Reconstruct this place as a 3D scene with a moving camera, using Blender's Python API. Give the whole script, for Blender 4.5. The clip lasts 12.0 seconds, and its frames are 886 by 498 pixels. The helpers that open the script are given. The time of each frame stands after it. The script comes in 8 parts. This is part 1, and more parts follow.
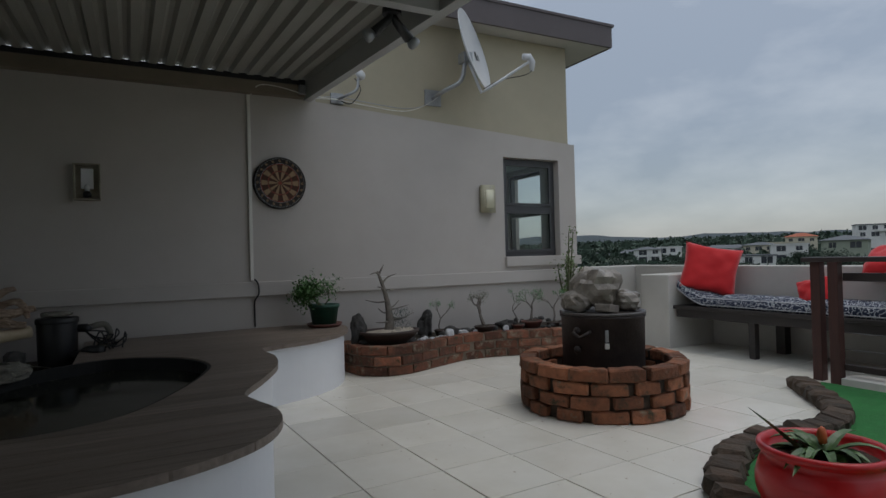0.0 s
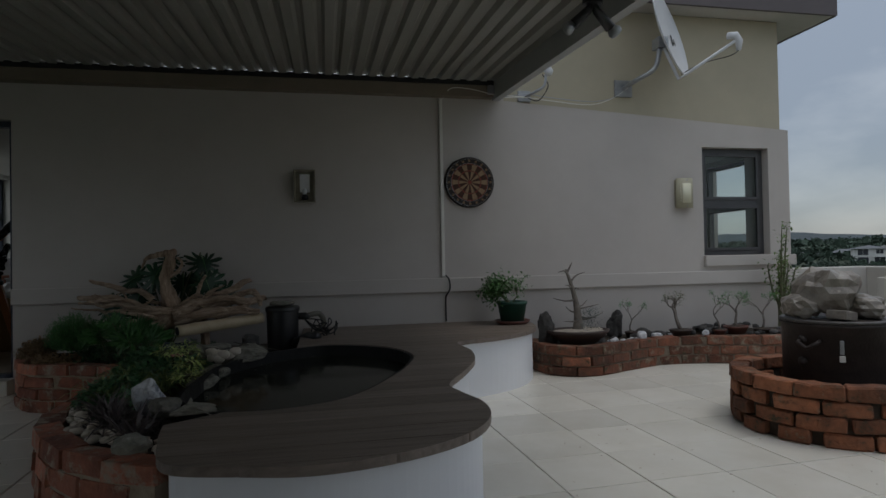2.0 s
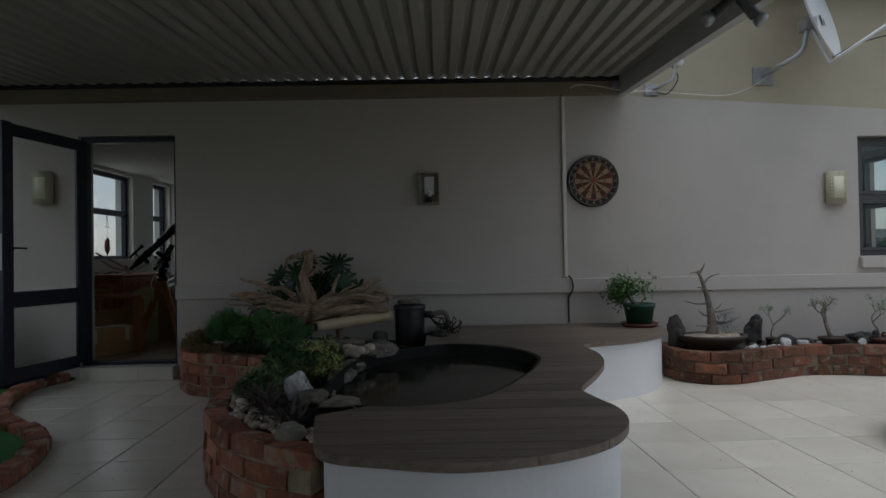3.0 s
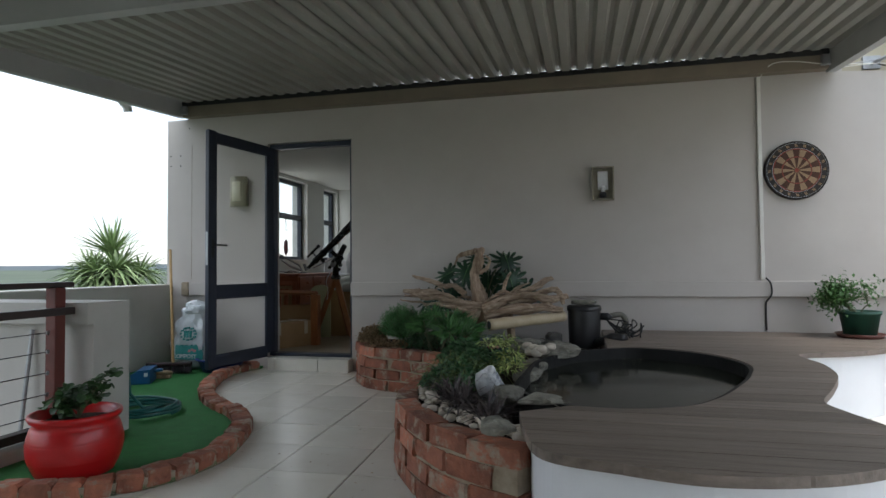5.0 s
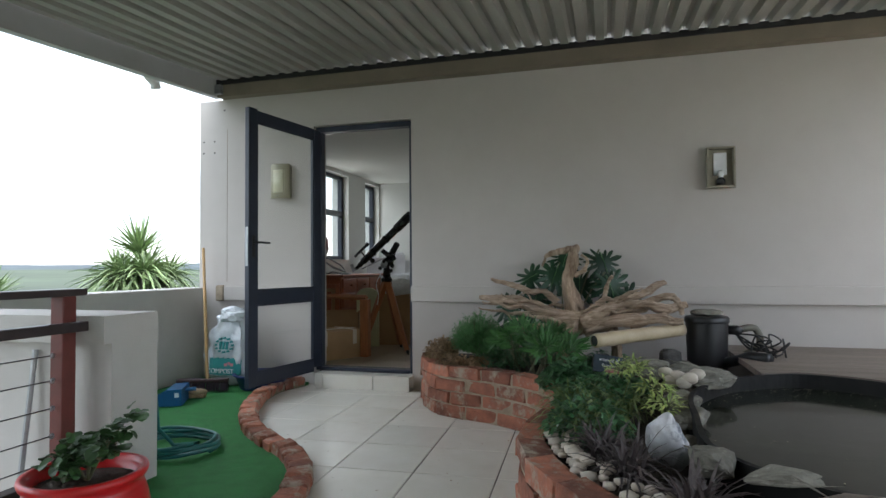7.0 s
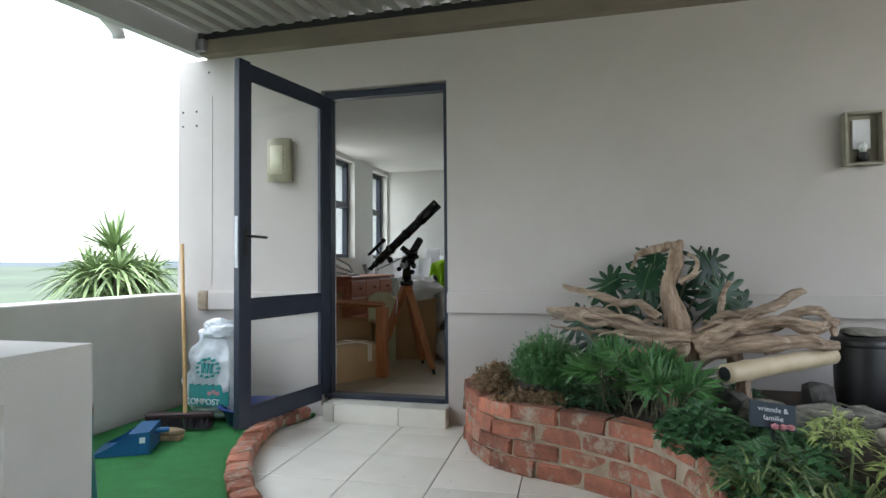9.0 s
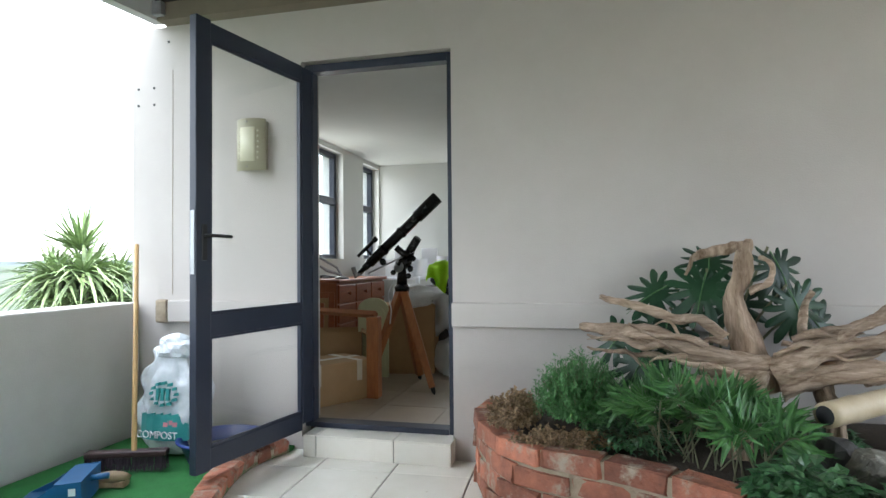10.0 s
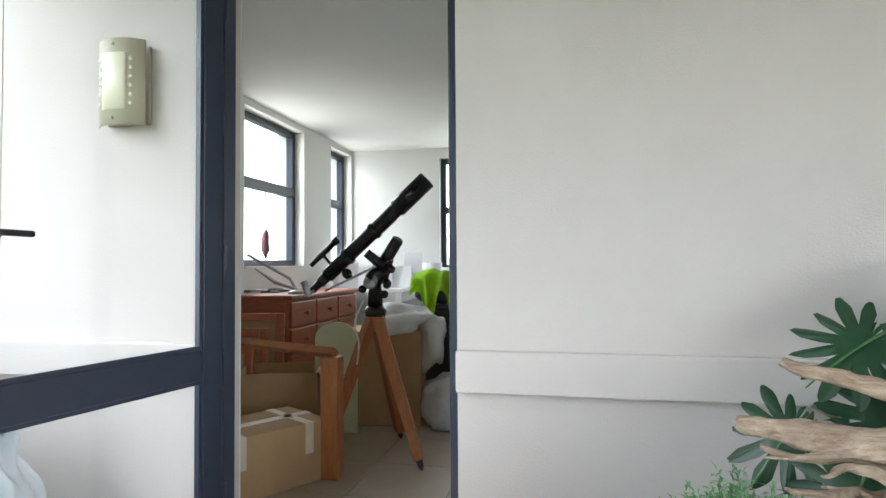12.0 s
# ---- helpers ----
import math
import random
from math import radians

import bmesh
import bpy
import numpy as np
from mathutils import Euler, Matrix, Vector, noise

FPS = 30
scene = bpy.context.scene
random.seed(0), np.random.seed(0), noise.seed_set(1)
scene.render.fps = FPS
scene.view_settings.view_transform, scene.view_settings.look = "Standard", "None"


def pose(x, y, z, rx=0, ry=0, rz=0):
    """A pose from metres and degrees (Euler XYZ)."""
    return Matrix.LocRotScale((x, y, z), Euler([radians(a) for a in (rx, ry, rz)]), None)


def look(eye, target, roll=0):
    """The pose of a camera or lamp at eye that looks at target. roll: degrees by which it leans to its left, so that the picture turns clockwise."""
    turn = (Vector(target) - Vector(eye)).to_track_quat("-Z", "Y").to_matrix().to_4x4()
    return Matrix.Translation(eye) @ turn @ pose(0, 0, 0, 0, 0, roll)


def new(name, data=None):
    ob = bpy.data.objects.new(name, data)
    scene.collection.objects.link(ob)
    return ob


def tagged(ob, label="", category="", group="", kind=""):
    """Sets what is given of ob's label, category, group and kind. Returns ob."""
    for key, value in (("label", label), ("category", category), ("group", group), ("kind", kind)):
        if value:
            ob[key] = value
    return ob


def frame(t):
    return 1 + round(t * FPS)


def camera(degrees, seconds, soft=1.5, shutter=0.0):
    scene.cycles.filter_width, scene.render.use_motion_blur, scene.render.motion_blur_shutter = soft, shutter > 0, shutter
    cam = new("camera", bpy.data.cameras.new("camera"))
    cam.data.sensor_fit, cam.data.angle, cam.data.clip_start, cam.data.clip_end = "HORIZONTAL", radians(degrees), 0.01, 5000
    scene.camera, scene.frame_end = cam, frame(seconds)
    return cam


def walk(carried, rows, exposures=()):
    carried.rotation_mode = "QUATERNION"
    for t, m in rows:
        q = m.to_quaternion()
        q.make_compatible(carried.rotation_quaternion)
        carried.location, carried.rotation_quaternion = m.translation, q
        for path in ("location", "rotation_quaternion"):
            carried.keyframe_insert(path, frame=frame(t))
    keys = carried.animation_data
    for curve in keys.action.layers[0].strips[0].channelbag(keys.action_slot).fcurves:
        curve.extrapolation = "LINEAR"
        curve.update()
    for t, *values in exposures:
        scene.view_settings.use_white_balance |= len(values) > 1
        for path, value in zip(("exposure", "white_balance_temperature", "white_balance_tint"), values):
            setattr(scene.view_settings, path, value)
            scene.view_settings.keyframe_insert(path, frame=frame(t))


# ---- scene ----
cam = camera(74.0, 12.0)
PATH = [
    (0, (0.329, 0.231, 0.998), (1.269, 1.996, 1.021), -1.50),
    (0.5, (0.309, 0.269, 0.983), (1.184, 2.067, 1.01), -1.40),
    (1, (0.277, 0.291, 0.978), (1.024, 2.146, 1.009), -1.30),
    (1.5, (0.253, 0.299, 0.978), (0.823, 2.216, 1.01), -1.20),
    (2, (0.216, 0.295, 0.996), (0.608, 2.256, 1.026), -1.10),
    (2.5, (0.163, 0.273, 1.014), (0.372, 2.262, 1.04), -1.00),
    (3, (0.127, 0.264, 1.025), (0.141, 2.264, 1.052), -1.00),
    (3.5, (0.088, 0.273, 1.021), (-0.062, 2.267, 1.053), -0.80),
    (5.5, (-0.262, 0.513, 0.934), (-0.767, 2.447, 1.001), -0.50),
    (6, (-0.421, 0.677, 0.946), (-0.948, 2.605, 1.011), -0.50),
    (6.5, (-0.569, 0.85, 0.95), (-1.104, 2.776, 1.013), -0.45),
    (7, (-0.72, 1.066, 0.963), (-1.253, 2.993, 1.024), -0.45),
    (9, (-1.298, 1.939, 0.991), (-1.805, 3.873, 1.043), -0.40),
    (9.5, (-1.42, 2.218, 1.006), (-1.917, 4.154, 1.058), -0.40),
    (10, (-1.515, 2.506, 1.022), (-1.993, 4.448, 1.068), -0.50),
    (10.5, (-1.582, 2.781, 1.047), (-2.052, 4.724, 1.09), -0.60),
    (11, (-1.72, 3.085, 1.067), (-2.145, 5.035, 1.104), -0.60),
    (11.5, (-1.788, 3.421, 1.060), (-2.215, 5.374, 1.112), -0.45),
    (12, (-1.868, 3.735, 1.070), (-2.285, 5.690, 1.124), -0.35),
]
walk(cam, [(t, look(eye, target, roll)) for t, eye, target, roll in PATH],
     exposures=[(0.0, -0.62), (1.5, -0.72), (2.5, -0.68), (3.5, 0.05), (5.3, 1.3), (7.0, 1.85), (9.0, 2.4), (9.5, 2.6), (10.5, 2.95), (12.0, 3.4)])

# ---- world and light ----
world = bpy.data.worlds.new("overcast")
scene.world = world
world.use_nodes = True
wn, wl = world.node_tree.nodes, world.node_tree.links
wn.clear()
sky = wn.new("ShaderNodeTexSky")
sky.sky_type, sky.sun_disc = "NISHITA", False
sky.sun_elevation, sky.sun_rotation = radians(70), radians(112)
clear_bg = wn.new("ShaderNodeBackground")
clear_bg.inputs["Strength"].default_value = 0.05
wl.new(sky.outputs[0], clear_bg.inputs["Color"])
wco = wn.new("ShaderNodeTexCoord")
wsep = wn.new("ShaderNodeSeparateXYZ")
wl.new(wco.outputs["Generated"], wsep.inputs[0])
wmap = wn.new("ShaderNodeMapping")
wmap.inputs["Scale"].default_value = (1.15, 1.15, 2.7)
wl.new(wco.outputs["Generated"], wmap.inputs[0])
cloud = wn.new("ShaderNodeTexNoise")
cloud.inputs["Scale"].default_value, cloud.inputs["Detail"].default_value = 2.1, 7.0
cloud.inputs["Roughness"].default_value = 0.52
wl.new(wmap.outputs[0], cloud.inputs["Vector"])
shade = wn.new("ShaderNodeValToRGB")
shade.color_ramp.elements[0].position, shade.color_ramp.elements[0].color = 0.40, (0.50, 0.56, 0.64, 1)
shade.color_ramp.elements[1].position, shade.color_ramp.elements[1].color = 0.62, (0.94, 0.98, 1.02, 1)
wl.new(cloud.outputs["Fac"], shade.inputs[0])
rise = wn.new("ShaderNodeMapRange")
rise.inputs["From Min"].default_value, rise.inputs["From Max"].default_value = 0.0, 1.0
rise.inputs["To Min"].default_value, rise.inputs["To Max"].default_value = 1.15, 3.0
wl.new(wsep.outputs["Z"], rise.inputs["Value"])
# the veil of cloud is thinner, and brighter, to the west
west = wn.new("ShaderNodeMapRange")
west.inputs["From Min"].default_value, west.inputs["From Max"].default_value = 0.35, -0.5
west.inputs["To Min"].default_value, west.inputs["To Max"].default_value = 1.0, 1.1
wl.new(wsep.outputs["X"], west.inputs["Value"])
wm0 = wn.new("ShaderNodeMath")
wm0.operation = "MULTIPLY"
wl.new(rise.outputs[0], wm0.inputs[0])
wl.new(west.outputs[0], wm0.inputs[1])
cloud_bg = wn.new("ShaderNodeBackground")
wl.new(shade.outputs[0], cloud_bg.inputs["Color"])
wstr = wn.new("ShaderNodeMath")
wstr.operation = "MULTIPLY"
wstr.inputs[1].default_value = 0.43
wl.new(wm0.outputs[0], wstr.inputs[0])
wl.new(wstr.outputs[0], cloud_bg.inputs["Strength"])
wadd = wn.new("ShaderNodeAddShader")
wl.new(clear_bg.outputs[0], wadd.inputs[0])
wl.new(cloud_bg.outputs[0], wadd.inputs[1])
wout = wn.new("ShaderNodeOutputWorld")
wl.new(wadd.outputs[0], wout.inputs["Surface"])
sun_data = bpy.data.lights.new("sun", "SUN")
sun_data.energy, sun_data.angle, sun_data.color = 0.75, radians(25), (1.0, 0.97, 0.92)
sun = new("sun", sun_data)
sun.matrix_world = look((8, -2, 16), (3, 0, 0))


# ---- materials ----
def mat(name, col, col2=None, scale=6.0, rough=0.6, metal=0.0, bump=0.0, bscale=60.0, vary=0.0, island=False, stretch=(1, 1, 1), sheen=0.0, spec=0.5, blotch=0.0, trans=0.0):
    """A procedural surface: two colours mixed by noise, a second coarser blotch, fine relief, a change from piece to piece."""
    m = bpy.data.materials.new(name)
    m.use_nodes = True
    n, l = m.node_tree.nodes, m.node_tree.links
    b = n["Principled BSDF"]
    b.inputs["Roughness"].default_value, b.inputs["Metallic"].default_value = rough, metal
    b.inputs["Specular IOR Level"].default_value = spec
    b.inputs["Transmission Weight"].default_value = trans
    co = n.new("ShaderNodeTexCoord")
    mp = n.new("ShaderNodeMapping")
    mp.inputs["Scale"].default_value = stretch
    l.new(co.outputs["Object"], mp.inputs[0])
    vec = mp.outputs[0]
    if vary:
        info = n.new("ShaderNodeNewGeometry" if island else "ShaderNodeObjectInfo")
        rnd = info.outputs["Random Per Island" if island else "Random"]
        sh = n.new("ShaderNodeVectorMath")
        sh.operation = "SCALE"
        cmb = n.new("ShaderNodeCombineXYZ")
        for k in range(3):
            l.new(rnd, cmb.inputs[k])
        l.new(cmb.outputs[0], sh.inputs[0])
        sh.inputs["Scale"].default_value = 37.0
        ad = n.new("ShaderNodeVectorMath")
        l.new(vec, ad.inputs[0])
        l.new(sh.outputs[0], ad.inputs[1])
        vec = ad.outputs[0]
    tex = n.new("ShaderNodeTexNoise")
    tex.inputs["Scale"].default_value, tex.inputs["Detail"].default_value = scale, 8.0
    tex.inputs["Roughness"].default_value = 0.62
    l.new(vec, tex.inputs["Vector"])
    ramp = n.new("ShaderNodeValToRGB")
    ramp.color_ramp.elements[0].position, ramp.color_ramp.elements[1].position = 0.32, 0.68
    ramp.color_ramp.elements[0].color = (*col, 1)
    ramp.color_ramp.elements[1].color = (*(col2 or [c * 0.82 for c in col]), 1)
    l.new(tex.outputs["Fac"], ramp.inputs[0])
    out = ramp.outputs[0]
    if vary or blotch:
        hsv = n.new("ShaderNodeHueSaturation")
        l.new(out, hsv.inputs["Color"])
        val = None
        if vary:
            mr = n.new("ShaderNodeMapRange")
            mr.inputs["To Min"].default_value, mr.inputs["To Max"].default_value = 1 - vary, 1 + vary
            l.new(rnd, mr.inputs["Value"])
            val = mr.outputs[0]
        if blotch:
            t2 = n.new("ShaderNodeTexNoise")
            t2.inputs["Scale"].default_value, t2.inputs["Detail"].default_value = scale * 0.17, 4.0
            l.new(vec, t2.inputs["Vector"])
            m2 = n.new("ShaderNodeMapRange")
            m2.inputs["From Min"].default_value, m2.inputs["From Max"].default_value = 0.3, 0.7
            m2.inputs["To Min"].default_value, m2.inputs["To Max"].default_value = 1 - blotch, 1 + blotch
            l.new(t2.outputs["Fac"], m2.inputs["Value"])
            if val:
                mu = n.new("ShaderNodeMath")
                mu.operation = "MULTIPLY"
                l.new(val, mu.inputs[0])
                l.new(m2.outputs[0], mu.inputs[1])
                val = mu.outputs[0]
            else:
                val = m2.outputs[0]
        l.new(val, hsv.inputs["Value"])
        out = hsv.outputs[0]
    l.new(out, b.inputs["Base Color"])
    if bump:
        t3 = n.new("ShaderNodeTexNoise")
        t3.inputs["Scale"].default_value, t3.inputs["Detail"].default_value = bscale, 6.0
        l.new(vec, t3.inputs["Vector"])
        bp = n.new("ShaderNodeBump")
        bp.inputs["Strength"].default_value, bp.inputs["Distance"].default_value = bump, 0.01
        l.new(t3.outputs["Fac"], bp.inputs["Height"])
        l.new(bp.outputs[0], b.inputs["Normal"])
    if sheen:
        b.inputs["Sheen Weight"].default_value = sheen
    return m


def glass(name, tint=(0.9, 0.95, 0.95), rough=0.0):
    m = bpy.data.materials.new(name)
    m.use_nodes = True
    n, l = m.node_tree.nodes, m.node_tree.links
    n.clear()
    tr, gl, lw = n.new("ShaderNodeBsdfTransparent"), n.new("ShaderNodeBsdfGlossy"), n.new("ShaderNodeLayerWeight")
    pw, fr = n.new("ShaderNodeMath"), n.new("ShaderNodeMapRange")
    pw.operation, pw.inputs[1].default_value = "POWER", 4.0
    l.new(lw.outputs["Facing"], pw.inputs[0])
    l.new(pw.outputs[0], fr.inputs["Value"])
    fr.inputs["To Min"].default_value, fr.inputs["To Max"].default_value = 0.03, 0.7
    tr.inputs["Color"].default_value = (*tint, 1)
    gl.inputs["Roughness"].default_value = rough
    mx, o = n.new("ShaderNodeMixShader"), n.new("ShaderNodeOutputMaterial")
    l.new(fr.outputs[0], mx.inputs[0])
    l.new(tr.outputs[0], mx.inputs[1])
    l.new(gl.outputs[0], mx.inputs[2])
    l.new(mx.outputs[0], o.inputs["Surface"])
    return m


PLASTER = mat("plaster_grey", (0.520, 0.481, 0.444), (0.486, 0.447, 0.410), 3.0, 0.85, bump=0.16, bscale=170, blotch=0.05)
PLASTER_TAN = mat("plaster_tan", (0.47, 0.42, 0.31), (0.43, 0.385, 0.285), 3.0, 0.85, bump=0.12, bscale=170, blotch=0.06)
PARAPET = mat("plaster_parapet", (0.56, 0.54, 0.50), (0.49, 0.47, 0.43), 2.5, 0.88, bump=0.14, bscale=140, blotch=0.09)
WHITE = mat("white_board", (0.80, 0.81, 0.83), (0.76, 0.77, 0.79), 3.0, 0.4, bump=0.03, bscale=30, blotch=0.03)
INWALL = mat("inner_wall_paint", (0.66, 0.67, 0.64), (0.62, 0.63, 0.60), 2.0, 0.8, bump=0.05, bscale=120)
TILE = mat("floor_tile_glaze", (0.80, 0.775, 0.70), (0.73, 0.70, 0.615), 3.5, 0.26, bump=0.02, bscale=25, vary=0.045, blotch=0.07)
LAMP_PLATE = mat("tarnished_lamp_plate", (0.36, 0.33, 0.25), (0.24, 0.22, 0.17), 14.0, 0.5, 0.15)
GROUT = mat("tile_grout", (0.053, 0.043, 0.034), (0.093, 0.078, 0.058), 5.0, 0.9, bump=0.2, bscale=200)
def smeared(m, colour, amount, scale):
    """Lay patches of another colour, mortar or moss, over a surface."""
    n, l = m.node_tree.nodes, m.node_tree.links
    b = n["Principled BSDF"]
    old = b.inputs["Base Color"].links[0].from_socket
    vec = [k for k in n if k.bl_idname == "ShaderNodeTexNoise"][0].inputs["Vector"].links[0].from_socket
    t = n.new("ShaderNodeTexNoise")
    t.inputs["Scale"].default_value, t.inputs["Detail"].default_value, t.inputs["Roughness"].default_value = scale, 9.0, 0.7
    l.new(vec, t.inputs["Vector"])
    r = n.new("ShaderNodeMapRange")
    r.inputs["From Min"].default_value, r.inputs["From Max"].default_value = 0.66 - amount, 0.78 - amount
    l.new(t.outputs["Fac"], r.inputs["Value"])
    mx = n.new("ShaderNodeMix")
    mx.data_type = "RGBA"
    l.new(r.outputs[0], mx.inputs[0])
    l.new(old, mx.inputs["A"])
    mx.inputs["B"].default_value = (*colour, 1)
    l.new(mx.outputs["Result"], b.inputs["Base Color"])
    return m


BRICK = smeared(smeared(mat("brick_clay", (0.41, 0.150, 0.088), (0.23, 0.095, 0.062), 15.0, 0.9, bump=0.8, bscale=55, vary=0.38, blotch=0.32), (0.36, 0.30, 0.23), 0.14, 9.0), (0.07, 0.05, 0.04), 0.02, 22.0)
BRICK_DARK = mat("brick_mossy", (0.085, 0.056, 0.038), (0.045, 0.037, 0.028), 13.0, 0.95, bump=0.65, bscale=60, vary=0.3, blotch=0.3)
BRICK_OLD = smeared(smeared(mat("brick_weathered", (0.225, 0.078, 0.042), (0.095, 0.05, 0.033), 13.0, 0.92, bump=0.95, bscale=45, vary=0.42, blotch=0.38), (0.26, 0.215, 0.155), 0.12, 10.0), (0.05, 0.055, 0.03), 0.12, 14.0)
BRICK_PIT = smeared(smeared(mat("brick_pit", (0.31, 0.115, 0.055), (0.15, 0.066, 0.036), 15.0, 0.92, bump=0.9, bscale=50, vary=0.5, blotch=0.4), (0.22, 0.18, 0.125), 0.08, 11.0), (0.05, 0.05, 0.028), 0.10, 15.0)
MORTAR = mat("mortar", (0.42, 0.35, 0.26), (0.27, 0.215, 0.15), 14.0, 0.95, bump=0.5, bscale=120)
DECK = mat("deck_wood", (0.225, 0.18, 0.148), (0.135, 0.105, 0.085), 9.0, 0.5, bump=0.2, bscale=55, vary=0.16, stretch=(0.35, 7.0, 3.0), blotch=0.12)
TURF = mat("turf_green", (0.022, 0.19, 0.04), (0.017, 0.145, 0.03), 90.0, 0.85, bump=0.6, bscale=420, blotch=0.14)
SHEET = mat("roof_sheet_paint", (0.330, 0.322, 0.285), (0.295, 0.287, 0.252), 2.0, 0.5, bump=0.04, bscale=25, blotch=0.06)
STEEL = mat("beam_paint", (0.46, 0.46, 0.45), (0.41, 0.41, 0.40), 3.0, 0.5, bump=0.05, bscale=40, blotch=0.06)
BEAM_TAN = mat("beam_brown_paint", (0.23, 0.19, 0.14), (0.19, 0.155, 0.115), 4.0, 0.6, bump=0.08, bscale=50)
BLACK = mat("black_rubber", (0.012, 0.012, 0.013), (0.02, 0.02, 0.021), 12.0, 0.55, bump=0.1, bscale=80)
ALU = mat("door_frame_powder_coat", (0.019, 0.026, 0.045), (0.024, 0.031, 0.05), 8.0, 0.42, bump=0.03, bscale=200)
ALU_GREY = mat("window_frame_bronze", (0.055, 0.055, 0.058), (0.07, 0.07, 0.073), 8.0, 0.4)
GLASS = glass("clear_glass", (0.97, 0.97, 0.96))
GLASS_DIM = glass("window_glass", (0.85, 0.9, 0.9))
FASCIA = mat("fascia_paint", (0.115, 0.095, 0.098), (0.10, 0.083, 0.086), 3.0, 0.55, bump=0.05, bscale=30)
RED_GLAZE = mat("red_glazed_pot", (0.50, 0.012, 0.014), (0.44, 0.010, 0.012), 4.0, 0.3, bump=0.05, bscale=12)
SOIL = mat("potting_soil", (0.035, 0.025, 0.018), (0.06, 0.045, 0.03), 40.0, 0.95, bump=0.9, bscale=90)
RUSTY_POST = mat("red_oxide_post", (0.155, 0.034, 0.026), (0.12, 0.028, 0.022), 12.0, 0.45, bump=0.06, bscale=60)
RAIL_DARK = mat("dark_rail_paint", (0.03, 0.022, 0.022), (0.045, 0.03, 0.028), 10.0, 0.45)
CABLE = mat("steel_cable", (0.18, 0.17, 0.17), (0.12, 0.115, 0.115), 30.0, 0.4, 0.8)
GALV = mat("galvanised_steel", (0.42, 0.43, 0.44), (0.32, 0.33, 0.34), 20.0, 0.4, 0.7)
ROCK = smeared(smeared(mat("grey_rock", (0.25, 0.235, 0.195), (0.11, 0.105, 0.085), 16.0, 0.9, bump=0.9, bscale=28, vary=0.2, blotch=0.15), (0.42, 0.41, 0.34), 0.09, 24.0), (0.045, 0.045, 0.035), 0.05, 12.0)
ROCK_DARK = mat("dark_rock", (0.085, 0.080, 0.074), (0.035, 0.033, 0.031), 18.0, 0.9, bump=0.9, bscale=30, vary=0.25)
QUARTZ = smeared(mat("white_quartz", (0.74, 0.74, 0.74), (0.48, 0.49, 0.51), 16.0, 0.55, bump=0.7, bscale=25, vary=0.08), (0.12, 0.135, 0.155), 0.14, 11.0)
PEBBLE = mat("white_pebble", (0.62, 0.55, 0.46), (0.44, 0.38, 0.31), 14.0, 0.6, bump=0.15, bscale=40, vary=0.2)
DRIFT = mat("driftwood", (0.56, 0.43, 0.32), (0.20, 0.13, 0.08), 6.0, 0.85, bump=1.0, bscale=26, stretch=(1.0, 8.0, 8.0), blotch=0.25)
DRIFT_UP = mat("driftwood_upright", (0.50, 0.375, 0.27), (0.18, 0.115, 0.07), 6.0, 0.85, bump=1.0, bscale=26, stretch=(8.0, 8.0, 1.0), blotch=0.25)
BAMBOO = mat("bamboo_cane", (0.58, 0.48, 0.33), (0.46, 0.36, 0.22), 8.0, 0.5, bump=0.1, bscale=40)
BLACK_PLASTIC = mat("black_plastic", (0.014, 0.014, 0.015), (0.020, 0.020, 0.021), 10.0, 0.4, bump=0.04, bscale=60)
LINER = mat("pond_liner", (0.010, 0.010, 0.010), (0.018, 0.018, 0.017), 6.0, 0.6, bump=0.5, bscale=14, spec=0.2)
INFLOOR = mat("inner_floor_tile", (0.42, 0.35, 0.27), (0.37, 0.30, 0.23), 5.0, 0.4, bump=0.03, bscale=30, vary=0.05)
IRON = mat("cast_iron", (0.050, 0.036, 0.031), (0.028, 0.021, 0.019), 14.0, 0.6, 0.3, bump=0.3, bscale=70)
PINE = mat("stained_pine", (0.36, 0.105, 0.035), (0.25, 0.068, 0.022), 7.0, 0.38, bump=0.06, bscale=40, stretch=(1.5, 1.5, 9.0))
TRIPOD_WOOD = mat("tripod_wood", (0.43, 0.16, 0.055), (0.31, 0.105, 0.035), 8.0, 0.4, bump=0.06, bscale=40, stretch=(6, 6, 1.2))
PAPER = mat("white_paper", (0.80, 0.81, 0.83), (0.74, 0.75, 0.77), 5, 0.7)
TRUNK_WHITE = mat("white_gutter_plastic", (0.72, 0.71, 0.68), (0.64, 0.63, 0.60), 4, 0.45)
LAND = mat("far_grassland", (0.056, 0.078, 0.040), (0.034, 0.048, 0.030), 0.02, 0.95, blotch=0.3)


# ---- building helpers ----
def part(name, bm, material, parent=None, label="", smooth=False):
    me = bpy.data.meshes.new(name)
    bmesh.ops.recalc_face_normals(bm, faces=bm.faces[:])
    if smooth:
        for f in bm.faces:
            f.smooth = True
    bm.to_mesh(me)
    bm.free()
    me.materials.append(material)
    ob = new(name, me)
    ob.parent = parent
    if label:
        tagged(ob, label)
    return ob


def thing(name, label, category, group="", at=(0, 0, 0), turn=0.0):
    ob = new(name)
    ob.empty_display_size = 0.1
    ob.matrix_basis = pose(*at, 0, 0, turn)
    return tagged(ob, label, category, group)


def setting(name, bm, material, label, category, smooth=False):
    return tagged(part(name, bm, material, None, "", smooth), label, category, "", "structure")


